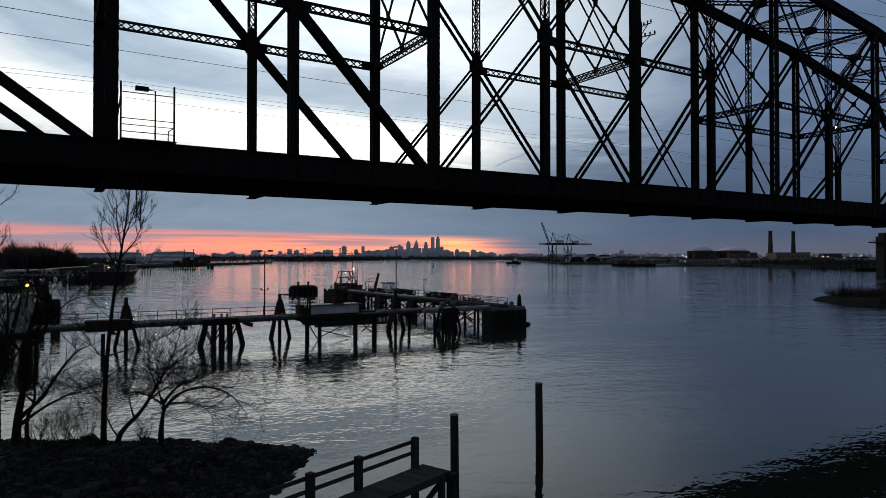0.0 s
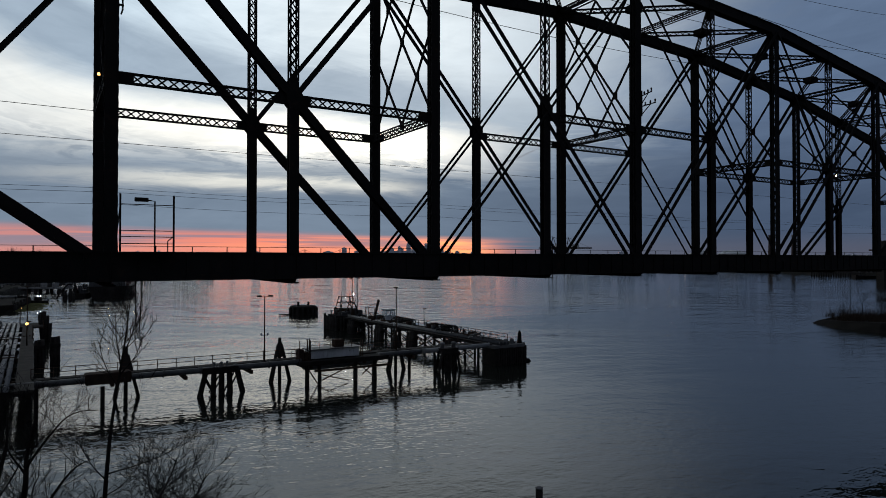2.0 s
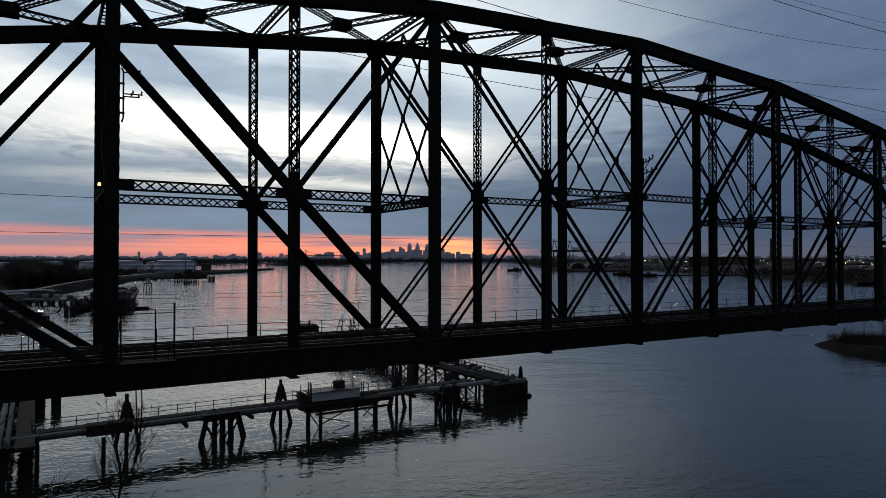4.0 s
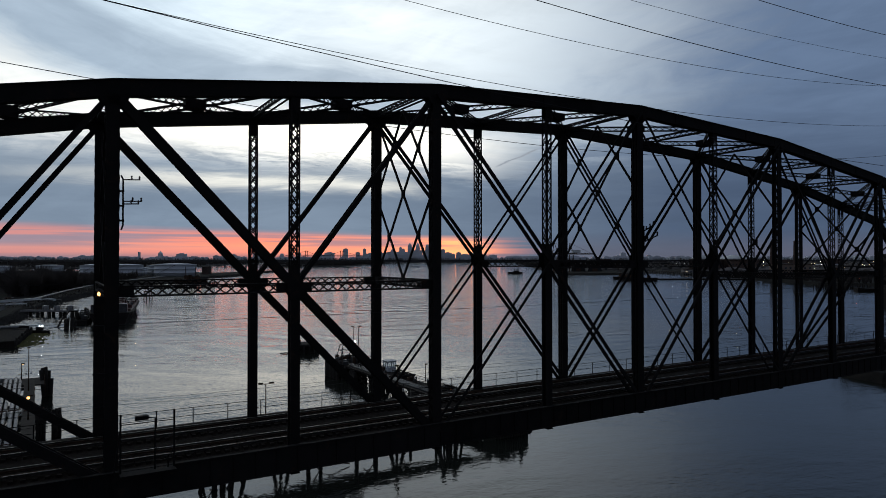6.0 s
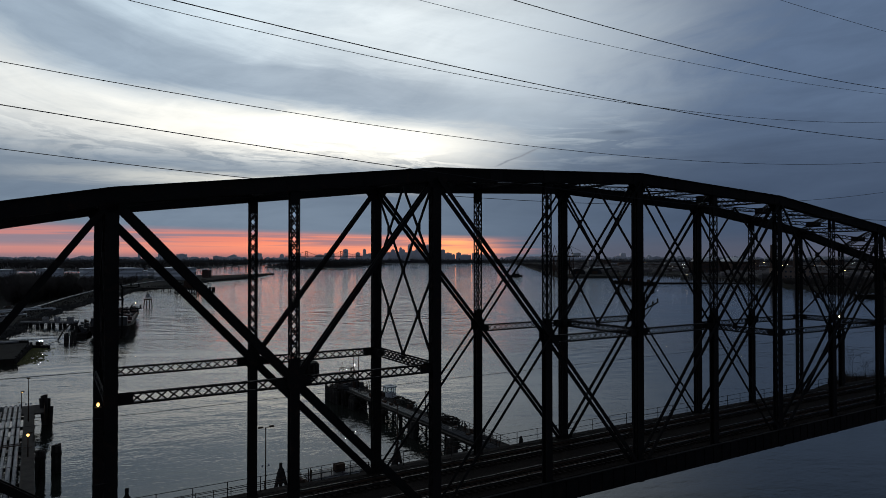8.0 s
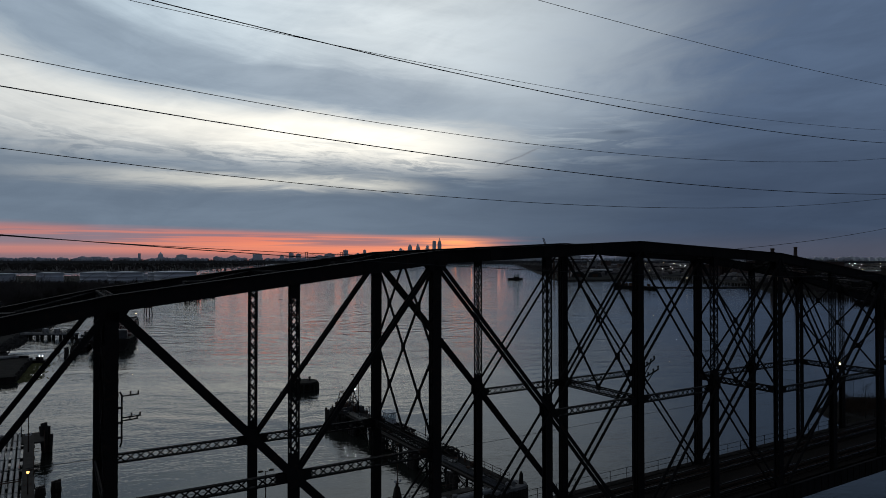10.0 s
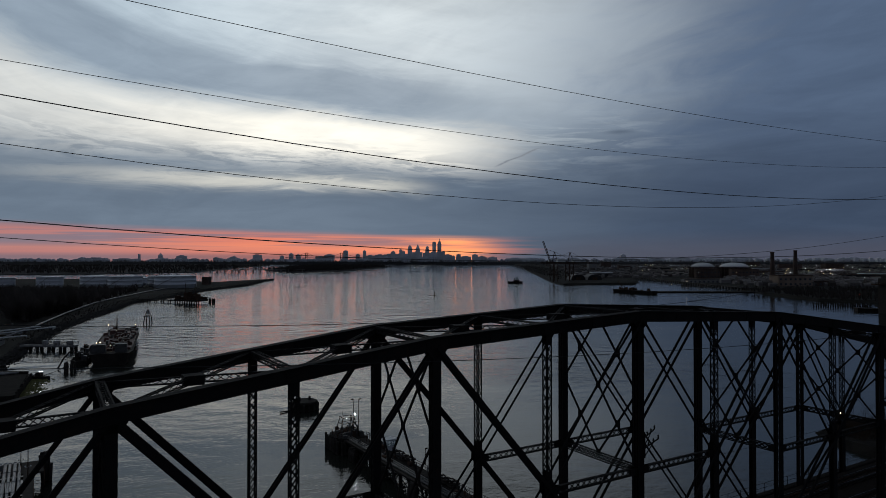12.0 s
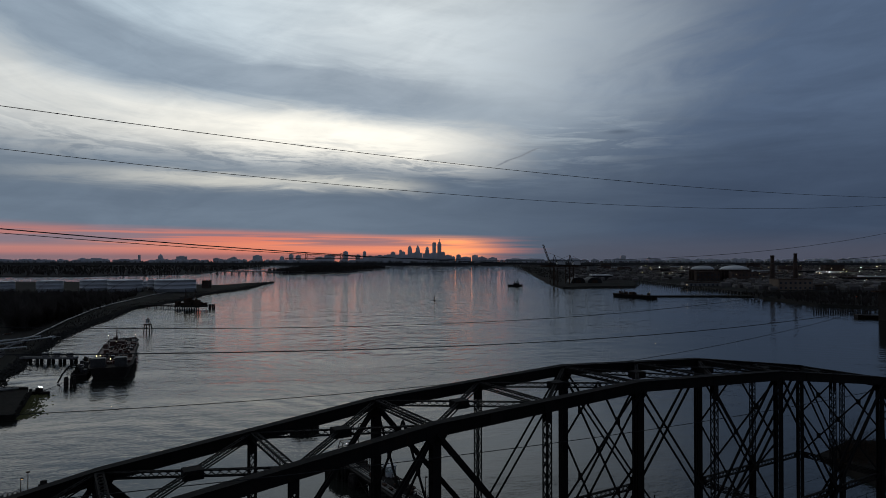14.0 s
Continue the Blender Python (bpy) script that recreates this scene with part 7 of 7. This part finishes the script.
# arched sheds at the terminal
for k, (x, y) in enumerate(((262, 1300), (294, 1298))):
    a_ = thing("arched_shed", "pale arched-roof warehouse at the harbour terminal", "warehouse", (x, y, 2.7), 0, "arched sheds")
    bm = bmesh.new()
    out = [(14 * math.cos(t), 3 + 9 * math.sin(t)) for t in (math.pi * j / 10 for j in range(11))]
    out = [(14.6, 0)] + out + [(-14.6, 0)]
    f = [bm.verts.new((x1, -22, z1)) for x1, z1 in out]
    b_ = [bm.verts.new((x1, 22, z1)) for x1, z1 in out]
    bm.faces.new(f), bm.faces.new(b_[::-1])
    for j in range(len(out) - 1):
        bm.faces.new((f[j], f[j + 1], b_[j + 1], b_[j]))
    part("vault", bm, CONCRETE, a_)
    bm = bmesh.new()
    ring = [bm.verts.new((x1 * 0.97, -22.15, z1 * 0.96)) for x1, z1 in out]
    back = [bm.verts.new((x1 * 0.97, -22.01, z1 * 0.96)) for x1, z1 in out]
    bm.faces.new(ring), bm.faces.new(back[::-1])
    for j in range(len(out)):
        bm.faces.new((ring[j], ring[(j + 1) % len(out)], back[(j + 1) % len(out)], back[j]))
    part("gable", bm, ASPHALT, a_, "dark open gable end")
    bm = bmesh.new()
    box(bm, -5, 5, -22.4, -22.2, 0, 6.5)
    part("door", bm, RUST, a_)
hall = block(352, 1470, 44, 30, 9, "long shed with a white roof at the harbour terminal", ASPHALT, "terminal_shed")
bm = bmesh.new()
slab(bm, [(-23, -16), (23, -16), (23, 16), (-23, 16)], 9.71, 12.0)
part("roof_light", bm, PAINT, hall, "white pitched roof")
rnd = random.Random(77)
for k in range(95):
    y = rnd.uniform(1000, 3600)
    x = rnd.uniform(0.30 * y + 60 if y < 1700 else 0.10 * y + 180, 0.74 * y)
    if (500 < x < 720 and y < 1540) or (y < 1350 and x < 440):
        continue
    w, d, hgt = rnd.uniform(20, 80), rnd.uniform(15, 40), rnd.uniform(5, 11) * (2.2 if rnd.random() < 0.08 else 1)
    block(x, y, w, d, hgt, rnd.choice(("low dark warehouse on the east bank", "low flat-roofed shed on the east bank", "dim brick works building on the east bank")), rnd.choice((BRICK, CONCRETE, ASPHALT, TANKPAINT)) if k % 4 else PIPE, rows=1 if y < 1800 else 0, turn=rnd.uniform(-12, 12), lit=9)
# the low town on the flat land: houses and yards too small to pick apart
verts, faces = [], []
for k in range(2600):
    y = 1000 + 3000 * rnd.random() ** 1.4
    x = rnd.uniform(max(0.12 * y + 130, 0.46 * y - 40 if y < 1400 else 0), 0.75 * y)
    if y < 1330 and x < 480:
        continue
    w, d, hh = rnd.uniform(4, 16), rnd.uniform(4, 12), rnd.uniform(3, 7)
    b0 = len(verts)
    verts += [(x + i * w, y + j * d, 2.6 + q_ * hh) for q_ in (0, 1) for i, j in ((-0.5, -0.5), (0.5, -0.5), (0.5, 0.5), (-0.5, 0.5))]
    verts += [(x - w * 0.5, y, 2.6 + hh * 1.35), (x + w * 0.5, y, 2.6 + hh * 1.35)]
    faces += [tuple(b0 + i for i in f) for f in ((0, 1, 5, 4), (1, 2, 6, 9, 5), (2, 3, 7, 6), (3, 0, 4, 8, 7), (4, 5, 9, 8), (6, 7, 8, 9))]
TOWN = bpy.data.materials.new("small_town_houses")
TOWN.use_nodes = True
h = Graph(TOWN.node_tree)
shade = h.node("ShaderNodeNewGeometry").outputs["Random Per Island"]
tone = h.mix(shade, (0.035, 0.033, 0.032), (0.20, 0.195, 0.19))
tone = h.mix(h.math("MULTIPLY", h.noise(h.node("ShaderNodeTexCoord").outputs["Object"], 0.3, 4.0), 0.4), tone, (0.12, 0.08, 0.06))
h.put(TOWN.node_tree.nodes["Principled BSDF"].inputs["Base Color"], tone)
TOWN.node_tree.nodes["Principled BSDF"].inputs["Roughness"].default_value = 0.9
TOWN.node_tree.nodes["Principled BSDF"].inputs["Specular IOR Level"].default_value = 0.1
me = bpy.data.meshes.new("town_houses")
me.from_pydata(verts, [], faces)
me.materials.append(TOWN)
tagged(new("town_houses", me), "low houses and yards massed on the flat east bank", "houses", kind="stuff")
# lamps over the east bank
for k in range(330):
    y = rnd.uniform(950, 3300) if k > 26 else rnd.uniform(960, 1350)
    x = rnd.uniform(0.30 * y if y > 1300 else 0.45 * y, 0.72 * y)
    if (y < 1240 and x < 470) or (y < 1000):
        continue
    hgt = rnd.uniform(8, 15)
    l_ = thing("street_lamp", "far glowing street lamp on the east bank", "street lamp", (x, y, 2.7), 0, "east bank lamps")
    bm = bmesh.new()
    tube(bm, [(0, 0, 0), (0, 0, hgt)], 0.12, 5)
    pole = part("pole", bm, RUST, l_)
    bm = bmesh.new()
    bmesh.ops.create_icosphere(bm, subdivisions=1, radius=rnd.choice((0.20, 0.24, 0.30, 0.40)) * min(max(y - 300, 700), 2600) / 1700, matrix=Matrix.Translation((0, 0, hgt)))
    part("bulb", bm, LAMP_WARM if k % 2 == 0 else LAMP_WHITE, pole, "glowing lamp")
for x, y, z in ((441, 700, 9), (446, 703, 5), (437, 699, 5), (452, 706, 6)):
    l_ = thing("signal_lamp", "small red signal lamp on the east bank", "lamp", (x, y, 2.7), 0, "red lamps")
    bm = bmesh.new()
    tube(bm, [(0, 0, 0), (0, 0, z)], 0.1, 5)
    part("pole", bm, RUST, l_)
    bm = bmesh.new()
    bmesh.ops.create_icosphere(bm, subdivisions=1, radius=0.15, matrix=Matrix.Translation((0, 0, z)))
    part("bulb", bm, LAMP_RED, l_, "red glowing lamp")
# timber wharf face and long jetty
wh = thing("timber_wharf", "old timber wharf with a row of pale piles", "wharf", (0, 0, 0))
a, b2 = Vector((415, 1375, 0)), Vector((426, 905, 0))
for k in range(48):
    p = a.lerp(b2, k / 47) + Vector((-6, 0, 0))
    bm = bmesh.new()
    box(bm, p.x - 0.6, p.x + 0.6, p.y - 0.6, p.y + 0.6, -1.5, 4.4)
    part("wharf_post", bm, CONCRETE, wh)
bm = bmesh.new()
bar(bm, a + Vector((-4, 0, 4.8)), b2 + Vector((-4, 0, 4.8)), 6, 0.8)
part("deck", bm, TIMBER, wh)
jt = thing("long_jetty", "long low dark jetty reaching into the river", "jetty")
bm = bmesh.new()
slab(bm, [(275, 868), (430, 862), (430, 892), (275, 884)], -1.5, 2.0)
part("mole", bm, SOIL, jt)
wb_ = thing("work_barge", "dark work barge with a small crane at the jetty's end", "barge", (252, 864, LEVEL), -62)
hull(wb_, 70, 16, 3.4, DARKHULL, blunt=0.05)
for k in range(12):
    bm = bmesh.new()
    x, y, a_, c = rnd.uniform(-32, 30), rnd.uniform(-6, 6), rnd.uniform(1, 3), rnd.uniform(1, 4.5)
    box(bm, x - a_, x + a_, y - a_ * 0.6, y + a_ * 0.6, 3.0, 3.0 + c)
    part("deck_gear", bm, RUST, wb_)
bm = bmesh.new()
bar(bm, (-20, 0, 3), (-32, 0, 15), 0.6, 0.6), bar(bm, (-20, 0, 3), (-20, 0, 9), 0.8, 0.8)
part("crane_arm", bm, RUST, wb_)
pr_ = thing("pile_row", "row of old timber piles off the east bank", "piles")
for k in range(24):
    p = Vector((353, 625)).lerp(Vector((402, 618)), k / 23)
    pile(pr_, p.x, p.y, 4.6 + rnd.uniform(-0.6, 0.4), 0.55)
sb = thing("sunken_barge", "low dark derelict barge aground by the bank", "barge", (385, 566, LEVEL), -14)
hull(sb, 52, 14, 2.6, DARKHULL, blunt=0.05)
tw = thing("bridge_tower", "tall dark steel-clad tower with a side platform by the bank", "tower", (371, 546, 0))
bm = bmesh.new()
box(bm, -5.5, 7.5, -5, 5, -2, 30)
box(bm, -4.0, 6.0, -4, 4, 30, 33)
for z in (8, 16, 24):
    box(bm, -5.7, 7.7, -5.2, 5.2, z, z + 0.6)
part("shaft", bm, TARRED, tw)
bm = bmesh.new()
box(bm, -13.0, -5.51, -3, 3, 24.4, 25.6)
part("platform", bm, RUST, tw)
railing(tw, [(-13, -3, 25.6), (-5.6, -3, 25.6)], 2.2, 1.8, 0.12)

# ---- the far city ----
SKY_Y = 4700.0


def tower_block(px0, px1, top, crown="flat", y=SKY_Y):
    k = y / 1155.0
    x0, x1 = (px0 - 787.0) * k, (px1 - 787.0) * k
    w = x1 - x0
    z1 = 32.6 + (459.1 - top) * k
    b = thing("far_tower" if z1 > 70 else "far_building", "far hazy high-rise tower of the city skyline" if z1 > 70 else "far hazy building on the city skyline", "building", ((x0 + x1) / 2, y, 14.0), 0, "city skyline")
    hgt = z1 - 14
    share = {"flat": 1.0, "spire": 0.74, "dome": 0.78, "peak": 0.70, "cap": 0.80, "step": 0.97}[crown]
    body = hgt * share
    bm = bmesh.new()
    box(bm, -w / 2, w / 2, -12, 12, 0, body)
    if crown == "flat" and w > 20:
        box(bm, -w * 0.22, w * 0.2, -8, 8, body + 0.004, body + 5)
    # shaft and crown carry the haze in their pale base colour
    part("shaft", bm, HAZED_FACADE, b)
    if crown == "flat":
        return b
    top = {"spire": [(0.5, 0.0), (0.5, 0.12), (0.34, 0.30), (0.30, 0.52), (0.10, 0.58), (0.07, 1.0)],
           "dome": [(0.46, 0.0), (0.44, 0.35), (0.33, 0.62), (0.20, 0.82), (0.05, 1.0)],
           "peak": [(0.44, 0.0), (0.40, 0.30), (0.26, 0.52), (0.12, 0.74), (0.03, 1.0)],
           "cap": [(0.30, 0.0), (0.30, 0.30), (0.48, 0.34), (0.30, 0.70), (0.03, 1.0)],
           "step": [(0.40, 0.0), (0.40, 1.0)]}[crown]
    bm = bmesh.new()
    rows = []
    for r, f in top:
        z = body + 0.01 + (hgt - body) * f
        rows.append([bm.verts.new((sx_ * r * w, sy_ * r * 24, z)) for sx_, sy_ in ((-1, -1), (1, -1), (1, 1), (-1, 1))])
    for lo, hi in zip(rows, rows[1:]):
        for i in range(4):
            bm.faces.new((lo[i], lo[(i + 1) % 4], hi[(i + 1) % 4], hi[i]))
    bm.faces.new(rows[-1])
    part("spire" if crown == "spire" else "crown", bm, HAZED_FACADE, b)
    return b


skyline = ((692, 700, 445), (707, 712, 441.5), (711, 717, 444.5), (722, 729.5, 433.5, "dome"), (736, 743.5, 431.5, "peak"), (729, 748, 446), (753, 760, 435, "cap"), (749, 765, 447), (765.5, 772, 427.5, "step"), (774.5, 781.5, 422.0, "spire"), (781, 788, 445), (763, 775, 446), (700, 722, 449), (786, 800, 450.5), (680, 700, 450), (800, 806, 453), (808, 816, 450), (818, 834, 454), (836, 846, 450.5), (848, 858, 453.5), (865, 880, 455), (648, 664, 452), (664, 682, 451),
             (643, 648, 444), (630, 637, 450), (608, 616, 444), (575, 592, 450.5), (559, 574, 454), (524, 532, 451), (512, 519, 449), (496, 502, 453), (448, 463, 451), (410, 418, 454), (405, 412, 456), (378, 388, 456), (313, 330, 452.5), (280.5, 287, 447.5, "peak"), (245.2, 247.2, 449.5), (150, 190, 456.5), (200, 240, 458), (340, 350, 458), (1098, 1107, 451), (1089, 1098, 456), (1145, 1152, 455), (1010, 1016, 456), (896, 930, 457), (940, 962, 457.5), (1190, 1220, 457), (1300, 1330, 457), (1440, 1470, 457), (1500, 1510, 456))
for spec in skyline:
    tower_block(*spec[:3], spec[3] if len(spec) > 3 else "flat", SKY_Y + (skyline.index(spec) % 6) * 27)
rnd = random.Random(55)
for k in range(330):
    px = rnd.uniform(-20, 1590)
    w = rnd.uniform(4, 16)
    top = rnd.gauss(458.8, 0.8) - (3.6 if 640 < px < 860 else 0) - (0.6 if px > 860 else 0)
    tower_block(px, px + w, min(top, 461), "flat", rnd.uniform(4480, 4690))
# suspension bridge by the city
sb_ = thing("suspension_bridge", "far suspension bridge with two steel towers", "bridge", (0, 4650, 0))
k = 4650 / 1155.0
tx = [(542.5 - 787) * k, (604.5 - 787) * k]
ztop, zdeck = 32.6 + (459.1 - 447) * k, 32.6 + (459.1 - 456) * k
for x in tx:
    for o in (-6, 6):
        bm = bmesh.new()
        bar(bm, (x + o, 0, 0), (x + o, 0, ztop), 3.2, 3.2)
        part("tower_leg", bm, RUST, sb_)
    bm = bmesh.new()
    for z in (ztop - 3, ztop - 16, ztop - 30):
        bar(bm, (x - 6, 0, z), (x + 6, 0, z), 2.5, 2.5)
    part("tower_brace", bm, RUST, sb_)
bm = bmesh.new()
box(bm, tx[0] - 150, tx[1] + 150, -6, 6, zdeck - 2, zdeck + 2)
part("deck", bm, RUST, sb_)
for a, b2 in ((tx[0] - 150, tx[0]), (tx[0], tx[1]), (tx[1], tx[1] + 150)):
    bm = bmesh.new()
    pts = []
    for i in range(17):
        f = i / 16
        if a == tx[0]:
            z = zdeck + 3 + (ztop - zdeck - 3) * (2 * f - 1) ** 2
        else:
            f2 = f if a < tx[0] else 1 - f
            z = zdeck + 3 + (ztop - zdeck - 3) * f2 ** 1.6
        pts.append((a + (b2 - a) * f, 0, z))
    tube(bm, pts, 1.0, 6)
    part("cable", bm, RUST, sb_)


# ---- things on the bridge ----
def bw(s, l, z):
    c, n = math.cos(radians(31.21)), math.sin(radians(31.21))
    return Vector((-18.03 + s * PANEL * c - l * n, 35.31 + s * PANEL * n + l * c, z))


# fenced refuge on the near edge, with a floodlight
ref = thing("signal_platform", "railed steel platform with a floodlight on the bridge's edge", "platform", tuple(bw(0.092, -1.2, 18.3)), 31.21)
bm = bmesh.new()
box(bm, -0.6, 2.15, -0.6, 0.5, -0.05, 0.0)
part("floor", bm, STEEL, ref)
for x in (-0.55, 2.1):
    bm = bmesh.new()
    bar(bm, (x, 0, 0), (x, 0, 3.1), 0.09, 0.09)
    part("post", bm, STEEL, ref)
bm = bmesh.new()
bar(bm, (-0.85, 0, 0.0), (-0.55, 0, 2.4), 0.07, 0.07)
part("stay", bm, STEEL, ref)
for z in (0.45, 0.82, 1.15, 2.55):
    bm = bmesh.new()
    tube(bm, [(-0.55, 0, z), (2.1, 0, z)], 0.025, 6)
    part("rail", bm, STEEL, ref)
bm = bmesh.new()
tube(bm, [(1.14, 0, 0), (1.14, 0, 2.75), (0.8, 0, 2.8)], 0.04, 6)
part("lamp_pole", bm, STEEL, ref)
bm = bmesh.new()
box(bm, 0.15, 0.8, -0.15, 0.2, 2.72, 2.92)
part("floodlight", bm, STEEL, ref)
bm = bmesh.new()
tube(bm, [(1.8, 0, 0), (1.8, 0, 0.6), (2.08, 0, 0.85)], 0.03, 6)
part("bracket", bm, STEEL, ref)
# loose cables hanging under the deck
for o, lo in ((0.0, 14.2), (0.28, 14.0)):
    bm = bmesh.new()
    tube(bm, [(1.2 + o, -0.5, 17.2), (1.23 + o, -0.5, 15.8), (1.25 + o * 0.6, -0.5, lo)], 0.035, 6)
    part("hanging_cable", bm, TARRED, bridge, "loose dark cable")


def post_lamp(s, l, z, mat, r, label):
    d = thing("bridge_lamp", label, "lamp", tuple(bw(s, l, z)), 31.21, "bridge lamps")
    bm = bmesh.new()
    box(bm, -0.16, 0.16, -0.25, 0.25, -0.14, -0.07)
    bracket = part("bracket", bm, STEEL, d)
    bm = bmesh.new()
    lathe(bm, 0, 0, [(r * 0.5, -0.06), (r, 0.02), (r * 0.9, 0.10), (r * 0.3, 0.16)], 10)
    part("bulb", bm, mat, bracket, "glowing lamp")


post_lamp(-0.062, -0.42, 27.72, LAMP_AMBER, 0.075, "small warm lamp fixed to a bridge post")
post_lamp(7.97, 4.4, 28.2, LAMP_WARM, 0.08, "small warm white lamp fixed to the bridge's cross strut")
# line brackets with insulators on some posts
d = thing("line_bracket", "dark line bracket with insulators fixed to a bridge post", "bracket", tuple(bw(4.0, -0.4, 31.4)), 31.21, "line brackets")
for zz, ln in ((0.55, 1.25), (-0.35, 1.75)):
    bm = bmesh.new()
    bar(bm, (0.2, 0, zz), (0.3 + ln, 0, zz + 0.62), 0.09, 0.09)
    bar(bm, (0.2, 0, zz - 0.75), (0.3 + ln * 0.62, 0, zz + 0.36), 0.06, 0.06)
    bar(bm, (0.32, 0, zz - 0.8), (0.32, 0, zz + 0.5), 0.07, 0.07)
    arm = part("arm", bm, STEEL, d)
    for k in (0.25, 0.62, 0.96):
        bm = bmesh.new()
        x, z1 = 0.3 + ln * k, zz + 0.05 + 0.62 * k
        lathe(bm, x, 0, [(0.03, z1), (0.09, z1 + 0.08), (0.045, z1 + 0.14), (0.09, z1 + 0.20), (0.02, z1 + 0.30)], 8)
        part("insulator", bm, TARRED, arm)
d = thing("line_bracket", "dark line bracket with insulators fixed to a bridge post", "bracket", tuple(bw(0.0, -0.35, 23.5)), 31.21, "line brackets")
bm = bmesh.new()
bar(bm, (-0.9, 0, 0), (0, 0, 0), 0.07, 0.07)
part("arm", bm, STEEL, d)
d = thing("line_bracket", "dark upright pipe with line arms and insulators on a bridge post", "bracket", tuple(bw(0.0, -0.35, 31.2)), 31.21, "line brackets")
upright = bmesh.new()
tube(upright, [(0.42, -0.05, 0.0), (0.50, -0.05, 0.25), (0.50, -0.05, 2.75), (0.40, -0.05, 2.95)], 0.05, 6)
upright = part("upright", upright, STEEL, d)
for z in (0.5, 1.3, 2.1):
    bm = bmesh.new()
    bar(bm, (0.30, -0.05, z), (0.56, -0.05, z), 0.10, 0.10)
    part("clamp", bm, STEEL, upright)
for z, ln in ((1.55, 0.95), (1.40, 0.8), (2.72, 0.85)):
    bm = bmesh.new()
    bar(bm, (0.5, -0.05, z), (0.5 + ln, -0.05, z + 0.04), 0.06, 0.06)
    arm = part("arm", bm, STEEL, d)
    for k in (0.5, 0.95):
        bm = bmesh.new()
        lathe(bm, 0.5 + ln * k, -0.05, [(0.02, z + 0.05), (0.055, z + 0.10), (0.03, z + 0.14), (0.055, z + 0.18), (0.02, z + 0.24)], 8)
        part("insulator", bm, TARRED, arm)

# ---- overhead power lines along both sides of the bridge ----
WIRE = material("line_wire", (0.02, 0.02, 0.022), (0.04, 0.04, 0.04), 0.8, 0.0, 1.0, 8.0, 0.0, spec=0.05)


def wire(l, z0, sag_mid, k, r, label):
    bm = bmesh.new()
    pts = []
    for i in range(73):
        s = -10 + 34 * i / 72
        pts.append(bw(s, l, z0 + k * (s - sag_mid) ** 2))
    tube(bm, pts, r, 6)
    tagged(link("power_line", bm, WIRE), label, "cable", "power lines")


for l, z0, mid, k, r in ((-4.3, 59.21, 3.85, 0.055, 0.018), (-4.3, 52.74, 4.13, 0.0935, 0.028), (-4.3, 47.38, 4.15, 0.080, 0.028), (-4.3, 39.51, 6.88, 0.0538, 0.024),
                         (13.3, 59.33, 4.40, 0.0571, 0.022), (13.3, 53.10, 4.15, 0.0892, 0.026), (13.3, 47.06, 4.06, 0.079, 0.028), (13.3, 41.40, 3.60, 0.085, 0.028)):
    wire(l, z0, mid, k, r, "long sagging black power line beside the bridge")
for l, z in ((WIDE - 2.5, 25.4),):
    wire(l, z, 4.0, 0.0, 0.016, "thin overhead wire through the bridge above the tracks")
bm = bmesh.new()
tube(bm, [bw(-10 + 10 * i / 20, WIDE + 0.45, 27.9 + 0.010 * (i / 2 - 10) ** 2 * 0.2) for i in range(21)], 0.02, 6)
tagged(link("power_line", bm, WIRE), "thin black wire tied to the bridge's far post", "cable", "power lines")
# signal wires tied to brackets on the inner side of the near posts
for s_ in range(-2, 12, 2):
    d = thing("line_bracket", "small dark wire bracket on a post of the bridge", "bracket", tuple(bw(s_, 0.33, 20.7)), 31.21, "line brackets")
    for zz in (0.2, 0.85, 1.05):
        bm = bmesh.new()
        bar(bm, (0, -0.05, zz), (0, 0.25, zz), 0.05, 0.05)
        part("arm", bm, STEEL, d)
for z, dip in ((21.82, 0.12), (21.6, 0.14), (20.95, 0.16)):
    bm = bmesh.new()
    tube(bm, [bw(-4 + i * 0.25, 0.54, z - dip * math.sin(math.pi * ((i * 0.25) % 2) / 2)) for i in range(65)], 0.009, 5)
    tagged(link("signal_wire", bm, WIRE), "thin black signal wire along the bridge's near posts", "cable", "signal wires")
